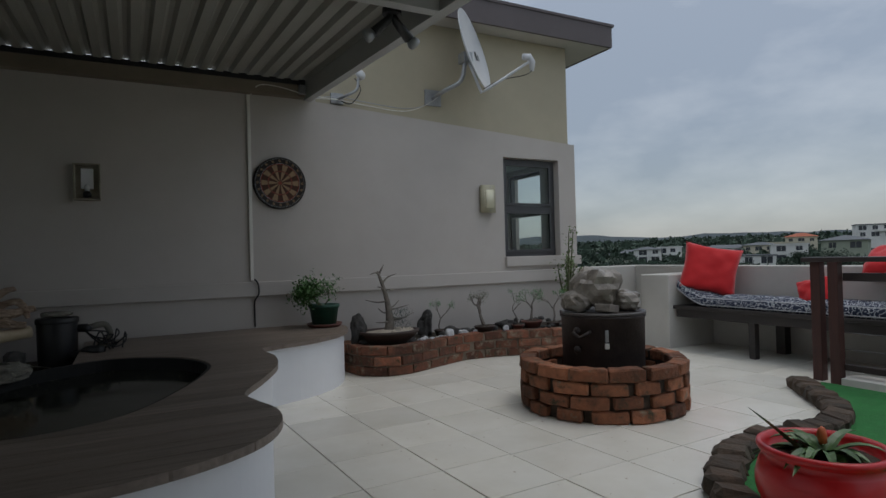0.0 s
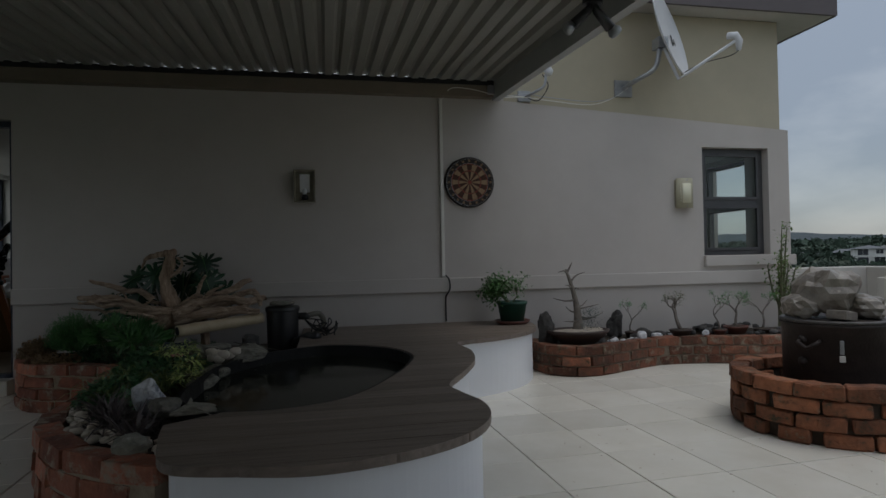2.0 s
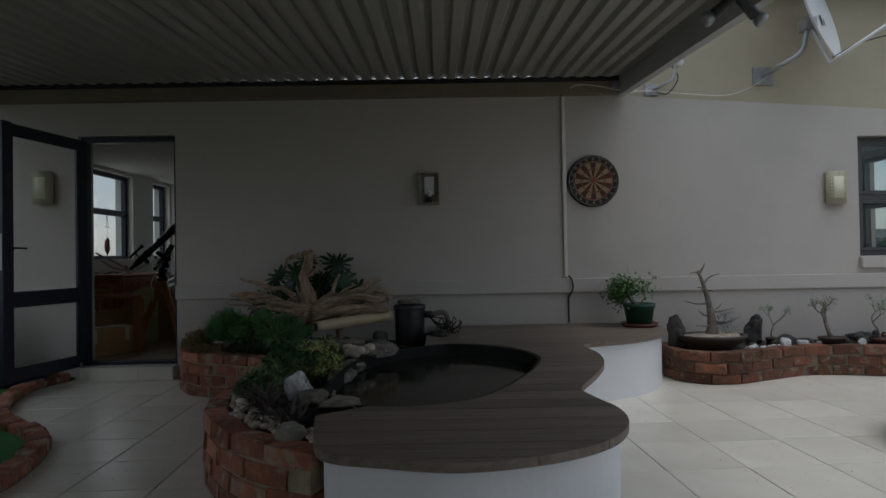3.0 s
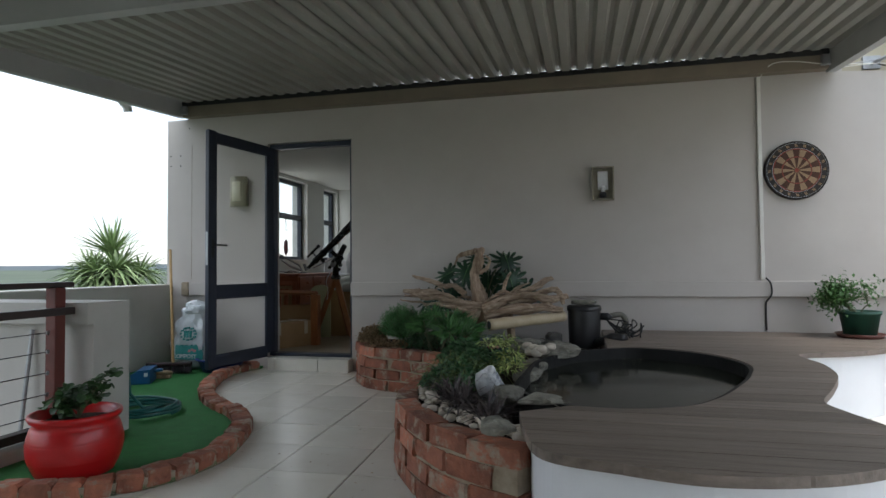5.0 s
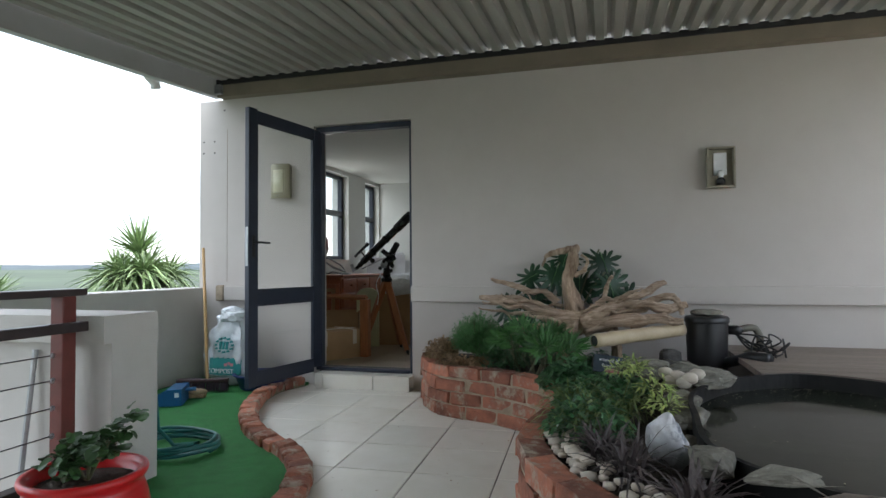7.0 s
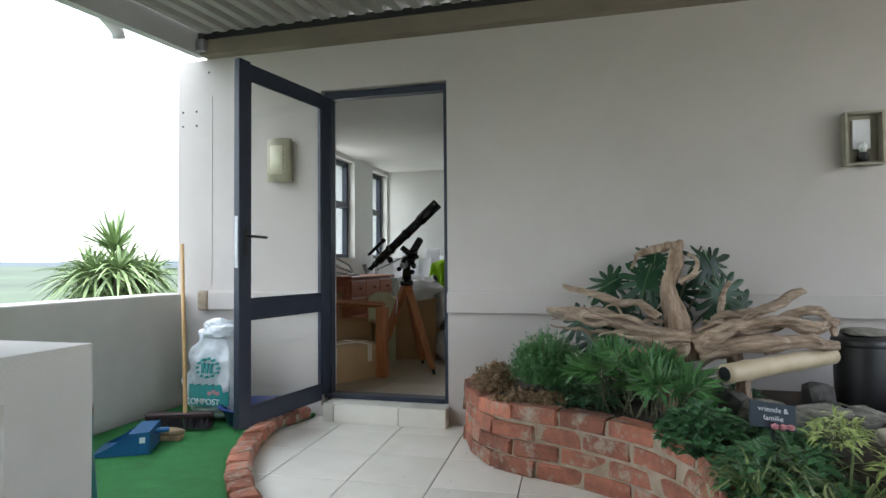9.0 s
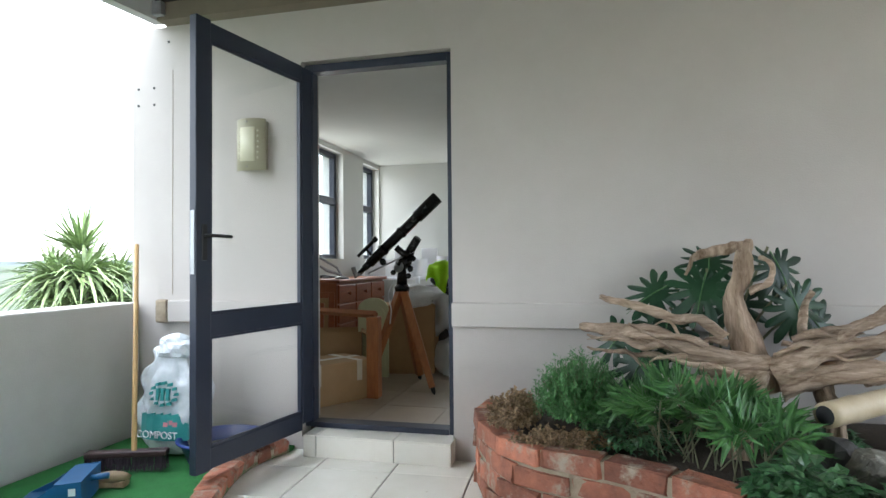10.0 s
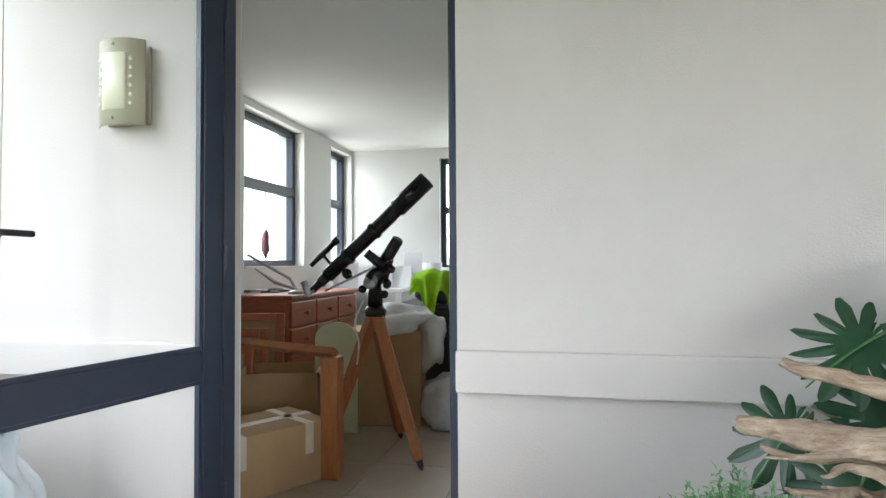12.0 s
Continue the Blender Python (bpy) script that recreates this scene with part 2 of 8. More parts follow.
def box(bm, lo, hi, bevel=0.0, m=None):
    c = [(a + b) / 2 for a, b in zip(lo, hi)]
    s = [abs(b - a) for a, b in zip(lo, hi)]
    r = bmesh.ops.create_cube(bm, size=1, matrix=(m or Matrix()) @ Matrix.Translation(c) @ Matrix.Diagonal((*s, 1)))
    if bevel:
        es = list({e for v in r["verts"] for e in v.link_edges})
        bmesh.ops.bevel(bm, geom=es, offset=bevel, segments=2, profile=0.5, affect="EDGES")
    return bm


def boxes(*specs, bevel=0.0):
    bm = bmesh.new()
    for lo, hi in specs:
        box(bm, lo, hi, bevel)
    return bm


def frame_axes(d):
    d = d.normalized()
    u = d.cross(Vector((0, 0, 1)))
    if u.length < 1e-3:
        u = d.cross(Vector((1, 0, 0)))
    u.normalize()
    return u, d.cross(u)


def tube(bm, pts, radii, n=8, cap=True, squash=1.0):
    pts = [Vector(p) for p in pts]
    if not isinstance(radii, (list, tuple)):
        radii = [radii] * len(pts)
    rings = []
    u = None
    for i, p in enumerate(pts):
        d = (pts[min(i + 1, len(pts) - 1)] - pts[max(i - 1, 0)]).normalized()
        if u is None:
            u, v = frame_axes(d)
        else:
            u = (u - d * u.dot(d)).normalized()
            v = d.cross(u)
        rings.append([bm.verts.new(p + radii[i] * (math.cos(a) * u + squash * math.sin(a) * v)) for a in (2 * math.pi * k / n for k in range(n))])
    for a, b in zip(rings, rings[1:]):
        for k in range(n):
            bm.faces.new((a[k], a[(k + 1) % n], b[(k + 1) % n], b[k]))
    if cap:
        bm.faces.new(rings[0])
        bm.faces.new(rings[-1])
    return bm


def lathe(bm, profile, n=32, m=None, close=False):
    """Turn a profile of (radius, height) round z."""
    m = m or Matrix()
    rings = []
    for r, z in profile:
        if r < 1e-5:
            rings.append([bm.verts.new(m @ Vector((0, 0, z)))])
        else:
            rings.append([bm.verts.new(m @ Vector((r * math.cos(2 * math.pi * k / n), r * math.sin(2 * math.pi * k / n), z))) for k in range(n)])
    for a, b in zip(rings, rings[1:]):
        for k in range(n):
            k2 = (k + 1) % n
            if len(a) == 1 and len(b) == 1:
                continue
            if len(a) == 1:
                bm.faces.new((a[0], b[k], b[k2]))
            elif len(b) == 1:
                bm.faces.new((a[k], a[k2], b[0]))
            else:
                bm.faces.new((a[k], a[k2], b[k2], b[k]))
    return bm


def curve_through(points, steps=6, closed=False):
    """A smooth line through the points (Catmull-Rom)."""
    p = [Vector(q) for q in points]
    n = len(p)
    out = []
    for i in range(n if closed else n - 1):
        g = (lambda k: p[k % n]) if closed else (lambda k: p[min(max(k, 0), n - 1)])
        a, b, c, d = g(i - 1), g(i), g(i + 1), g(i + 2)
        for k in range(steps):
            t = k / steps
            out.append(0.5 * (2 * b + (c - a) * t + (2 * a - 5 * b + 4 * c - d) * t * t + (3 * b - a - 3 * c + d) * t ** 3))
    if not closed:
        out.append(p[-1])
    return out


def prism(bm, outline, z0, z1):
    """Fill an outline and give it thickness."""
    lo = [bm.verts.new((q[0], q[1], z0)) for q in outline]
    hi = [bm.verts.new((q[0], q[1], z1)) for q in outline]
    n = len(lo)
    for i in range(n):
        bm.faces.new((lo[i], lo[(i + 1) % n], hi[(i + 1) % n], hi[i]))
    for ring in (lo, hi):
        es = [bm.edges.get((ring[i], ring[(i + 1) % n])) for i in range(n)]
        bmesh.ops.triangle_fill(bm, edges=es, use_beauty=True)
    return bm


def ribbon(bm, line, z0, z1, thick=0.0, inward=1):
    """An upright band along a line, with thickness to one side."""
    line = [Vector((q[0], q[1], 0)) for q in line]
    n = len(line)
    side = []
    for i in range(n):
        d = (line[min(i + 1, n - 1)] - line[max(i - 1, 0)]).normalized()
        side.append(Vector((-d.y, d.x, 0)) * inward * thick)
    rows = []
    for q, s in zip(line, side):
        rows.append([bm.verts.new(v) for v in ((q.x, q.y, z0), (q.x, q.y, z1), (q.x + s.x, q.y + s.y, z1), (q.x + s.x, q.y + s.y, z0))])
    for a, b in zip(rows, rows[1:]):
        for k in range(4):
            bm.faces.new((a[k], a[(k + 1) % 4], b[(k + 1) % 4], b[k]))
    bm.faces.new(rows[0])
    bm.faces.new(rows[-1])
    return bm


def lumpy(bm, centre, size, seed, rough=0.25, sub=2, flat=0.0, m=None):
    """A stone-like lump."""
    r = bmesh.ops.create_icosphere(bm, subdivisions=sub, radius=1.0)
    rng = random.Random(seed)
    off = Vector((rng.uniform(-50, 50), rng.uniform(-50, 50), rng.uniform(-50, 50)))
    turn = Matrix.Rotation(rng.uniform(0, 6.28), 3, "Z")
    for v in r["verts"]:
        c = v.co.copy()
        k = 1 + rough * noise.noise(c * 1.1 + off) + rough * 0.5 * noise.noise(c * 2.7 + off)
        c = Vector((math.copysign(abs(c.x) ** 0.8, c.x), math.copysign(abs(c.y) ** 0.8, c.y), math.copysign(abs(c.z) ** 0.8, c.z)))
        c = turn @ (c * k)
        c = Vector((c.x * size[0], c.y * size[1], c.z * size[2]))
        if m:
            c = m @ c
        v.co = c + Vector(centre)
    return bm


def resample(line, step):
    """Points and directions at even steps along a line."""
    pts = [Vector((q[0], q[1], 0)) for q in line]
    out, left = [], step / 2
    for a, b in zip(pts, pts[1:]):
        seg = (b - a).length
        d = (b - a).normalized() if seg > 1e-9 else Vector((1, 0, 0))
        while left <= seg:
            out.append((a + d * left, math.atan2(d.y, d.x)))
            left += step
        left -= seg
    return out


def inset(line, d):
    """The line moved to its left."""
    p = [Vector((q[0], q[1])) for q in line]
    out = []
    for i, q in enumerate(p):
        w = (p[min(i + 1, len(p) - 1)] - p[max(i - 1, 0)]).normalized()
        out.append(q + Vector((-w.y, w.x)) * d)
    return out


def brick_mesh(name, size, jitter, seed, material, worn=0.006):
    rng = random.Random(seed)
    bm = bmesh.new()
    box(bm, [-s / 2 for s in size], [s / 2 for s in size])
    bmesh.ops.bevel(bm, geom=bm.edges[:], offset=worn, segments=1, affect="EDGES")
    for v in bm.verts:
        v.co += Vector([rng.uniform(-jitter, jitter) for _ in range(3)])
    me = bpy.data.meshes.new(name)
    bm.to_mesh(me)
    bm.free()
    me.materials.append(material)
    return me


# ---- the terrace: floor, walls, parapets ----
DECK_Z = 0.42
WALL_Y = 5.49

# the wall with its door and window openings
wall = bmesh.new()
for lo, hi in (((-4.17, WALL_Y, -0.3), (-3.94, 5.71, 2.44)), ((-3.94, WALL_Y, -0.3), (-3.06, 5.71, 2.55)), ((-3.06, WALL_Y, 2.15), (-2.2, 5.71, 2.55)), ((-3.06, WALL_Y, -0.3), (-2.2, 5.71, 0.07)),
               ((-2.2, WALL_Y, -0.3), (1.85, 5.71, 2.55)), ((3.89, WALL_Y, -0.3), (4.64, 5.71, 0.97))):
    box(wall, lo, hi)
for x0, x1, z0 in ((1.85, 3.89, -0.3), (3.89, 4.64, 2.045), (4.64, 4.88, -0.3)):
    top = [2.425 - 0.066 * (x - 2.0) for x in (x0, x1)]
    vs = [wall.verts.new(v) for v in ((x0, WALL_Y, z0), (x1, WALL_Y, z0), (x1, WALL_Y, top[1]), (x0, WALL_Y, top[0]), (x0, 5.71, z0), (x1, 5.71, z0), (x1, 5.71, top[1]), (x0, 5.71, top[0]))]
    for f in ((0, 1, 2, 3), (5, 4, 7, 6), (4, 0, 3, 7), (1, 5, 6, 2), (3, 2, 6, 7), (4, 5, 1, 0)):
        wall.faces.new([vs[k] for k in f])
setting("wall_north", wall, PLASTER, "grey-beige painted plaster wall of the house", "wall")
setting("wall_east_side", boxes(((4.66, 5.71, -0.3), (4.88, 5.86, 2.23)), ((4.66, 5.86, -0.3), (4.88, 6.62, 0.98)), ((4.66, 5.86, 2.0), (4.88, 6.62, 2.23)), ((4.66, 6.62, -0.3), (4.88, 9.4, 2.23))), PLASTER, "grey-beige plaster side wall of the house", "wall")
setting("wall_upper", boxes(((1.8, 5.53, 2.2), (4.82, 5.66, 3.36)), ((4.6, 5.66, 2.2), (4.82, 9.0, 3.36)), ((1.8, 5.66, 2.2), (2.0, 9.0, 3.36))), PLASTER_TAN, "tan plaster upper wall below the roof", "wall")
ledge = bmesh.new()
for x0, x1 in ((-3.90, -3.06), (-2.2, 4.91)):
    box(ledge, (x0, 5.455, 0.69), (x1, WALL_Y, 0.815), 0.006)
box(ledge, (4.88, WALL_Y, 0.69), (4.91, 9.4, 0.815), 0.006)
setting("trim_ledge", ledge, PLASTER, "grey-beige plaster band along the house wall", "trim")
roof = thing("roof", "flat dark roof with a brown-grey fascia board", "roof")
tagged(roof, kind="structure")
part("fascia", boxes(((1.5, 5.28, 3.36), (5.31, 5.31, 3.60)), ((5.29, 5.31, 3.36), (5.32, 9.2, 3.60))), FASCIA, roof)
part("soffit", boxes(((1.5, 5.31, 3.365), (5.29, 9.2, 3.40))), PARAPET, roof, "pale soffit board")
part("roof_sheet", boxes(((1.5, 5.27, 3.60), (5.34, 9.2, 3.63))), FASCIA, roof)

# parapets
par = bmesh.new()
box(par, (4.88, 5.50, -0.3), (6.0, 5.70, 0.82), 0.01)
box(par, (5.8, -3.0, -0.3), (6.0, 5.50, 0.82), 0.01)
setting("parapet_east", par, PARAPET, "grey plaster parapet wall behind the bench", "parapet")
setting("parapet_west", boxes(((-4.33, 3.05, -1.4), (-4.12, 5.49, 0.80)), bevel=0.01), PARAPET, "grey plaster parapet wall along the terrace edge", "parapet")
# unseen stretch, kept low so western light reaches the stub wall
setting("parapet_stair", boxes(((-4.33, -3.0, -1.4), (-4.12, 3.045, -0.1)), bevel=0.01), PARAPET, "unseen low plaster wall along the stairwell, lowered for light", "parapet")
# unseen wall behind the camera, added to cut light from the south
setting("wall_south", boxes(((-4.12, -1.95, -0.3), (1.9, -1.75, 2.5))), PLASTER, "unseen plaster wall added to block light from the south", "wall")
setting("parapet_south", boxes(((-4.12, -3.2, -1.4), (5.8, -3.0, 0.82)), bevel=0.01), PARAPET, "grey plaster parapet wall", "parapet")
marks = thing("wall_fixings", "row of small dark wall plugs and a plaster crack", "wall fixing")
for x, z in ((-4.13, 2.08), (-4.02, 2.08), (-4.13, 1.98), (-4.02, 1.98), (-3.92, 2.35)):
    part("plug", boxes(((x - 0.006, 5.486, z - 0.006), (x + 0.006, 5.4905, z + 0.006))), BLACK, marks)
part("crack", boxes(((-3.892, 5.488, 0.85), (-3.8895, 5.4903, 2.18))), MORTAR, marks, "fine vertical plaster crack")
part("broken_edge", boxes(((-3.98, 5.448, 0.685), (-3.90, 5.488, 0.82)), bevel=0.012), MORTAR, marks, "broken plaster at the band's end")
setting("wall_stair", boxes(((-4.12, 3.07, -1.4), (-2.71, 3.33, 0.655)), ((-4.12, 3.03, 0.655), (-2.71, 3.33, 0.77))), PARAPET, "grey plaster stub wall with a cap beside the stairwell", "wall")
setting("bench_pier", boxes(((5.13, 4.42, -0.05), (5.8, 4.78, 0.745)), bevel=0.012), PARAPET, "grey plaster pier at the end of the bench", "wall")

# floor slab under the tiles; the stairwell lies lower
setting("floor", boxes(((-2.98, -3.0, -0.3), (5.8, 5.49, -0.006)), ((-4.12, 3.33, -0.3), (-2.98, 5.49, -0.006))), GROUT, "dark grout bed of the tiled terrace floor", "floor")
setting("stairwell_floor", boxes(((-4.12, -3.0, -1.45), (-2.98, 3.07, -1.4))), PARAPET, "plain concrete floor of the stairwell", "floor")
setting("stair_kerb", boxes(((-2.93, -3.0, -0.3), (-2.80, 3.03, 0.085)), bevel=0.01), PARAPET, "pale plaster kerb under the balustrade", "kerb")

# ---- the canopy ----
SLOPE = 0.072
# the canopy's southern length is unseen, added to shade the terrace
CANOPY_SHADE_END = -1.7


def canopy_z(y):
    return 2.585 - SLOPE * (5.45 - y)


canopy = thing("canopy", "cream corrugated metal canopy on grey steel beams", "canopy")
tagged(canopy, kind="structure")
sheet = bmesh.new()
pitch = 0.1247
x, rows = -3.93, []
while x < 1.73:
    for dx, dz in ((0.0, 0.034), (0.030, 0.034), (0.050, 0.0), (0.104, 0.0)):
        rows.append((x + dx, dz))
    x += pitch
prev = None
for x, dz in rows:
    cur = [sheet.verts.new((x, y, canopy_z(y) + dz)) for y in (5.47, 2.6, CANOPY_SHADE_END)]
    if prev:
        for k in (0, 1):
            sheet.faces.new((prev[k], cur[k], cur[k + 1], prev[k + 1]))
    prev = cur
sh_ob = part("roof_sheeting", sheet, SHEET, canopy)
thick = sh_ob.modifiers.new("thickness", "SOLIDIFY")
thick.thickness = 0.002


def sloped_beam(x0, x1, y0, y1, drop, height):
    bm = bmesh.new()
    vs = []
    for y in (y0, y1):
        z = canopy_z(y) - drop
        vs += [bm.verts.new(v) for v in ((x0, y, z), (x1, y, z), (x1, y, z + height), (x0, y, z + height))]
    for f in ((0, 1, 2, 3), (4, 7, 6, 5), (0, 4, 5, 1), (1, 5, 6, 2), (2, 6, 7, 3), (3, 7, 4, 0)):
        bm.faces.new([vs[k] for k in f])
    return bm


part("edge_beam", sloped_beam(-4.0, -3.935, CANOPY_SHADE_END, 5.475, 0.135, 0.19), STEEL, canopy)
part("edge_beam", sloped_beam(1.735, 1.80, CANOPY_SHADE_END, 5.475, 0.16, 0.215), STEEL, canopy)
part("cross_beam", sloped_beam(-3.933, 1.733, 2.84, 2.92, 0.16, 0.155), STEEL, canopy)
# these two beams belong to the added, unseen length
part("cross_beam", sloped_beam(-3.933, 1.733, 0.62, 0.70, 0.16, 0.155), STEEL, canopy)
part("front_beam", sloped_beam(-3.933, 1.733, CANOPY_SHADE_END + 0.02, CANOPY_SHADE_END + 0.10, 0.16, 0.155), STEEL, canopy)
part("wall_plate", boxes(((-3.93, 5.40, 2.442), (1.73, 5.488, 2.545))), BEAM_TAN, canopy, "brown painted wall plate")
part("flashing", boxes(((-3.93, 5.385, 2.545), (1.73, 5.42, 2.589))), BLACK, canopy, "black rubber flashing strip")
part("gutter_outlet", tube(bmesh.new(), [(-4.03, 4.55, 2.50), (-4.06, 4.72, 2.46), (-4.06, 4.82, 2.40), (-4.06, 4.83, 2.36)], 0.038, 14), TRUNK_WHITE, canopy, "white plastic gutter outlet", True)
part("gutter", tube(bmesh.new(), [(-4.05, -1.7, 2.13), (-4.05, 4.75, 2.55)], 0.045, 12), TRUNK_WHITE, canopy, "white plastic gutter", True)
for x in (-3.90, 1.70):
    part("bracket", boxes(((x - 0.03, 5.36, 2.46), (x + 0.03, 5.40, 2.54)), bevel=0.004), GALV, canopy)

# ---- the pond, its deck and planters ----
deck_line = curve_through([(-0.36, 2.55), (-0.325, 2.34), (-0.25, 2.12), (-0.04, 2.04), (0.19, 1.995), (0.46, 2.055), (0.68, 2.19), (0.80, 2.38), (0.825, 2.58), (0.78, 2.77), (0.765, 2.94), (0.90, 3.22), (1.04, 3.55), (1.095, 3.87), (1.08, 4.08), (1.12, 4.25), (1.45, 4.40), (1.72, 4.60), (1.90, 4.88), (1.955, 5.15)], 6)
deck_line += [Vector((1.96, 5.44)), Vector((0.02, 5.44)), Vector((0.02, 4.62))]
pool_line = curve_through([(0.02, 4.33), (0.2, 4.40), (0.40, 4.33), (0.62, 4.13), (0.72, 3.80), (0.64, 3.45), (0.52, 3.17), (0.40, 2.94), (0.25, 2.76), (0.03, 2.67), (-0.18, 2.68)], 6)
deck_outline = [Vector((q[0], q[1])) for q in deck_line] + [Vector((q[0], q[1])) for q in pool_line]
deck = thing("pond_deck", "dark grey-brown wooden deck with wavy edge round the pond", "deck")


def boards(outline, y_lo, y_hi, z0, z1):
    """One deck board: the strip of the outline between two lines."""
    bm = bmesh.new()
    prism(bm, outline, z0, z1)
    for y, flip in ((y_lo, True), (y_hi, False)):
        bmesh.ops.bisect_plane(bm, geom=bm.verts[:] + bm.edges[:] + bm.faces[:], plane_co=(0, y, 0), plane_no=(0, -1 if flip else 1, 0), clear_outer=True)
        bmesh.ops.holes_fill(bm, edges=[e for e in bm.edges if e.is_boundary])
    return bm


y = 1.90
while y < 5.44:
    b = boards(deck_outline, y, min(y + 0.138, 5.44), DECK_Z - 0.03, DECK_Z)
    if len(b.faces):
        part("board", b, DECK, deck)
    else:
        b.free()
    y += 0.142
skirt = [Vector((q[0], q[1], 0)) for q in deck_line[:-3]]
inner = []
for i, q in enumerate(skirt):
    d = (skirt[min(i + 1, len(skirt) - 1)] - skirt[max(i - 1, 0)]).normalized()
    inner.append(q + Vector((-d.y, d.x, 0)) * 0.035)
part("skirting", ribbon(bmesh.new(), inner + [Vector((1.925, 5.485, 0))], 0.0, DECK_Z - 0.03, 0.02), WHITE, deck, "white board skirting")

pond = thing("pond", "small garden pond with dark murky water and black liner", "pond")
liner_line = [Vector((q[0], q[1])) for q in curve_through([(0.02, 4.33), (0.2, 4.40), (0.40, 4.33), (0.62, 4.13), (0.72, 3.80), (0.64, 3.45), (0.52, 3.17), (0.40, 2.94), (0.25, 2.76), (0.03, 2.67), (-0.2, 2.70), (-0.42, 2.98), (-0.42, 3.4), (-0.38, 3.8), (-0.2, 4.15)], 5, True)]
part("liner", ribbon(bmesh.new(), liner_line + [liner_line[0]], 0.02, DECK_Z - 0.005, 0.02, -1), LINER, pond, "black rubber liner")
WATER = mat("pond_water", (0.014, 0.016, 0.011), (0.024, 0.026, 0.018), 3.0, 0.08, bump=0.06, bscale=9, blotch=0.3, spec=0.10)
part("water", prism(bmesh.new(), liner_line, 0.0, 0.345), WATER, pond, "murky dark pond water")

BRICKS = [brick_mesh("brick", (0.222, 0.106, 0.073), 0.006, k, BRICK) for k in range(6)]
# weathered bricks of the low planter, darker than the first set
BRICKS_OLD = [brick_mesh("brick", (0.222, 0.106, 0.073), 0.005, 80 + k, BRICK_OLD) for k in range(6)]
HALVES_DARK = [brick_mesh("brick", (0.122, 0.15, 0.10), 0.010, 60 + k, BRICK_DARK, 0.022) for k in range(4)]
HALVES = [brick_mesh("brick", (0.112, 0.112, 0.073), 0.0055, 40 + k, BRICK, 0.012) for k in range(6)]
brick_rng = random.Random(5)


def lay_bricks(parent, line, courses, meshes, step=0.234, rise=0.083, z0=0.0, depth=0.053, tilt=0.012):
    """Courses of brick along a line, their faces on it, every other course shifted by half a brick."""
    for c in range(courses):
        pts = resample(line, step / 2)
        for k, (p, a) in enumerate(pts):
            if k % 2 == c % 2:
                continue
            ob = new("brick", meshes[brick_rng.randrange(len(meshes))])
            side = Vector((-math.sin(a), math.cos(a), 0)) * (depth + brick_rng.uniform(-0.004, 0.004))
            ob.matrix_basis = Matrix.Translation((p.x + side.x, p.y + side.y, z0 + rise * c + 0.042)) @ Euler((brick_rng.uniform(-tilt, tilt), brick_rng.uniform(-tilt, tilt), a + brick_rng.uniform(-0.02, 0.02))).to_matrix().to_4x4()
            ob.parent = parent


PLANTER = curve_through([(-2.03, 5.48), (-2.04, 5.25), (-1.93, 4.95), (-1.74, 4.75), (-1.42, 4.62), (-1.14, 4.44), (-0.98, 4.20), (-0.95, 3.90), (-1.03, 3.60), (-1.05, 3.30), (-0.98, 3.02), (-0.80, 2.73), (-0.58, 2.53), (-0.36, 2.41)], 8)
planter = thing("brick_planter", "curved red brick planter wall with pale mortar joints", "planter")
part("mortar", ribbon(bmesh.new(), inset(PLANTER, 0.010), 0.0, 0.318, 0.088, 1), MORTAR, planter, "pale mortar core")
soil = inset(PLANTER, 0.07)[1:-2] + [Vector((-0.38, 2.62)), Vector((-0.44, 2.98)), Vector((-0.44, 3.4)), Vector((-0.40, 3.8)), Vector((-0.22, 4.17)), Vector((0.01, 4.40)), Vector((0.01, 5.47)), Vector((-1.96, 5.47))]
part("soil", prism(bmesh.new(), soil, 0.01, 0.30), SOIL, planter, "dark planting soil")

RPLANTER = curve_through([(1.985, 5.48), (1.985, 5.2), (2.04, 4.96), (2.20, 4.82), (2.42, 4.80), (2.75, 4.93), (3.1, 5.06), (3.42, 5.06), (3.75, 4.97), (4.1, 4.86), (4.45, 4.86), (4.7, 5.0), (4.85, 5.25), (4.88, 5.48)], 8)
rplanter = thing("brick_planter", "low curved red brick planter wall with bonsai along house wall", "planter")
# darker copy of the mortar, carrying the low planter's shade as colour
part("mortar", ribbon(bmesh.new(), inset(RPLANTER, 0.009), 0.0, 0.235, 0.088, 1), mat("mortar_shaded", (0.21, 0.165, 0.12), (0.12, 0.095, 0.07), 14.0, 0.95, bump=0.5, bscale=120), rplanter, "mortar core with the planter's shade in its dark colour")
rsoil = [Vector((2.05, 5.48))] + inset(RPLANTER, 0.07)[2:-2] + [Vector((4.80, 5.48))]
part("soil", prism(bmesh.new(), rsoil, 0.01, 0.235), SOIL, rplanter, "dark planting soil")

# ---- turf and kerbs ----
KERB = curve_through([(-3.10, 5.42), (-3.16, 5.12), (-3.05, 4.72), (-2.82, 4.30), (-2.55, 4.00), (-2.25, 3.78), (-2.04, 3.54), (-1.92, 3.25), (-1.86, 2.95), (-1.93, 2.66), (-2.12, 2.46), (-2.40, 2.32), (-2.83, 2.25)], 8)
kerb_pts = [Vector((v[0], v[1])) for v in KERB]
turf = bmesh.new()
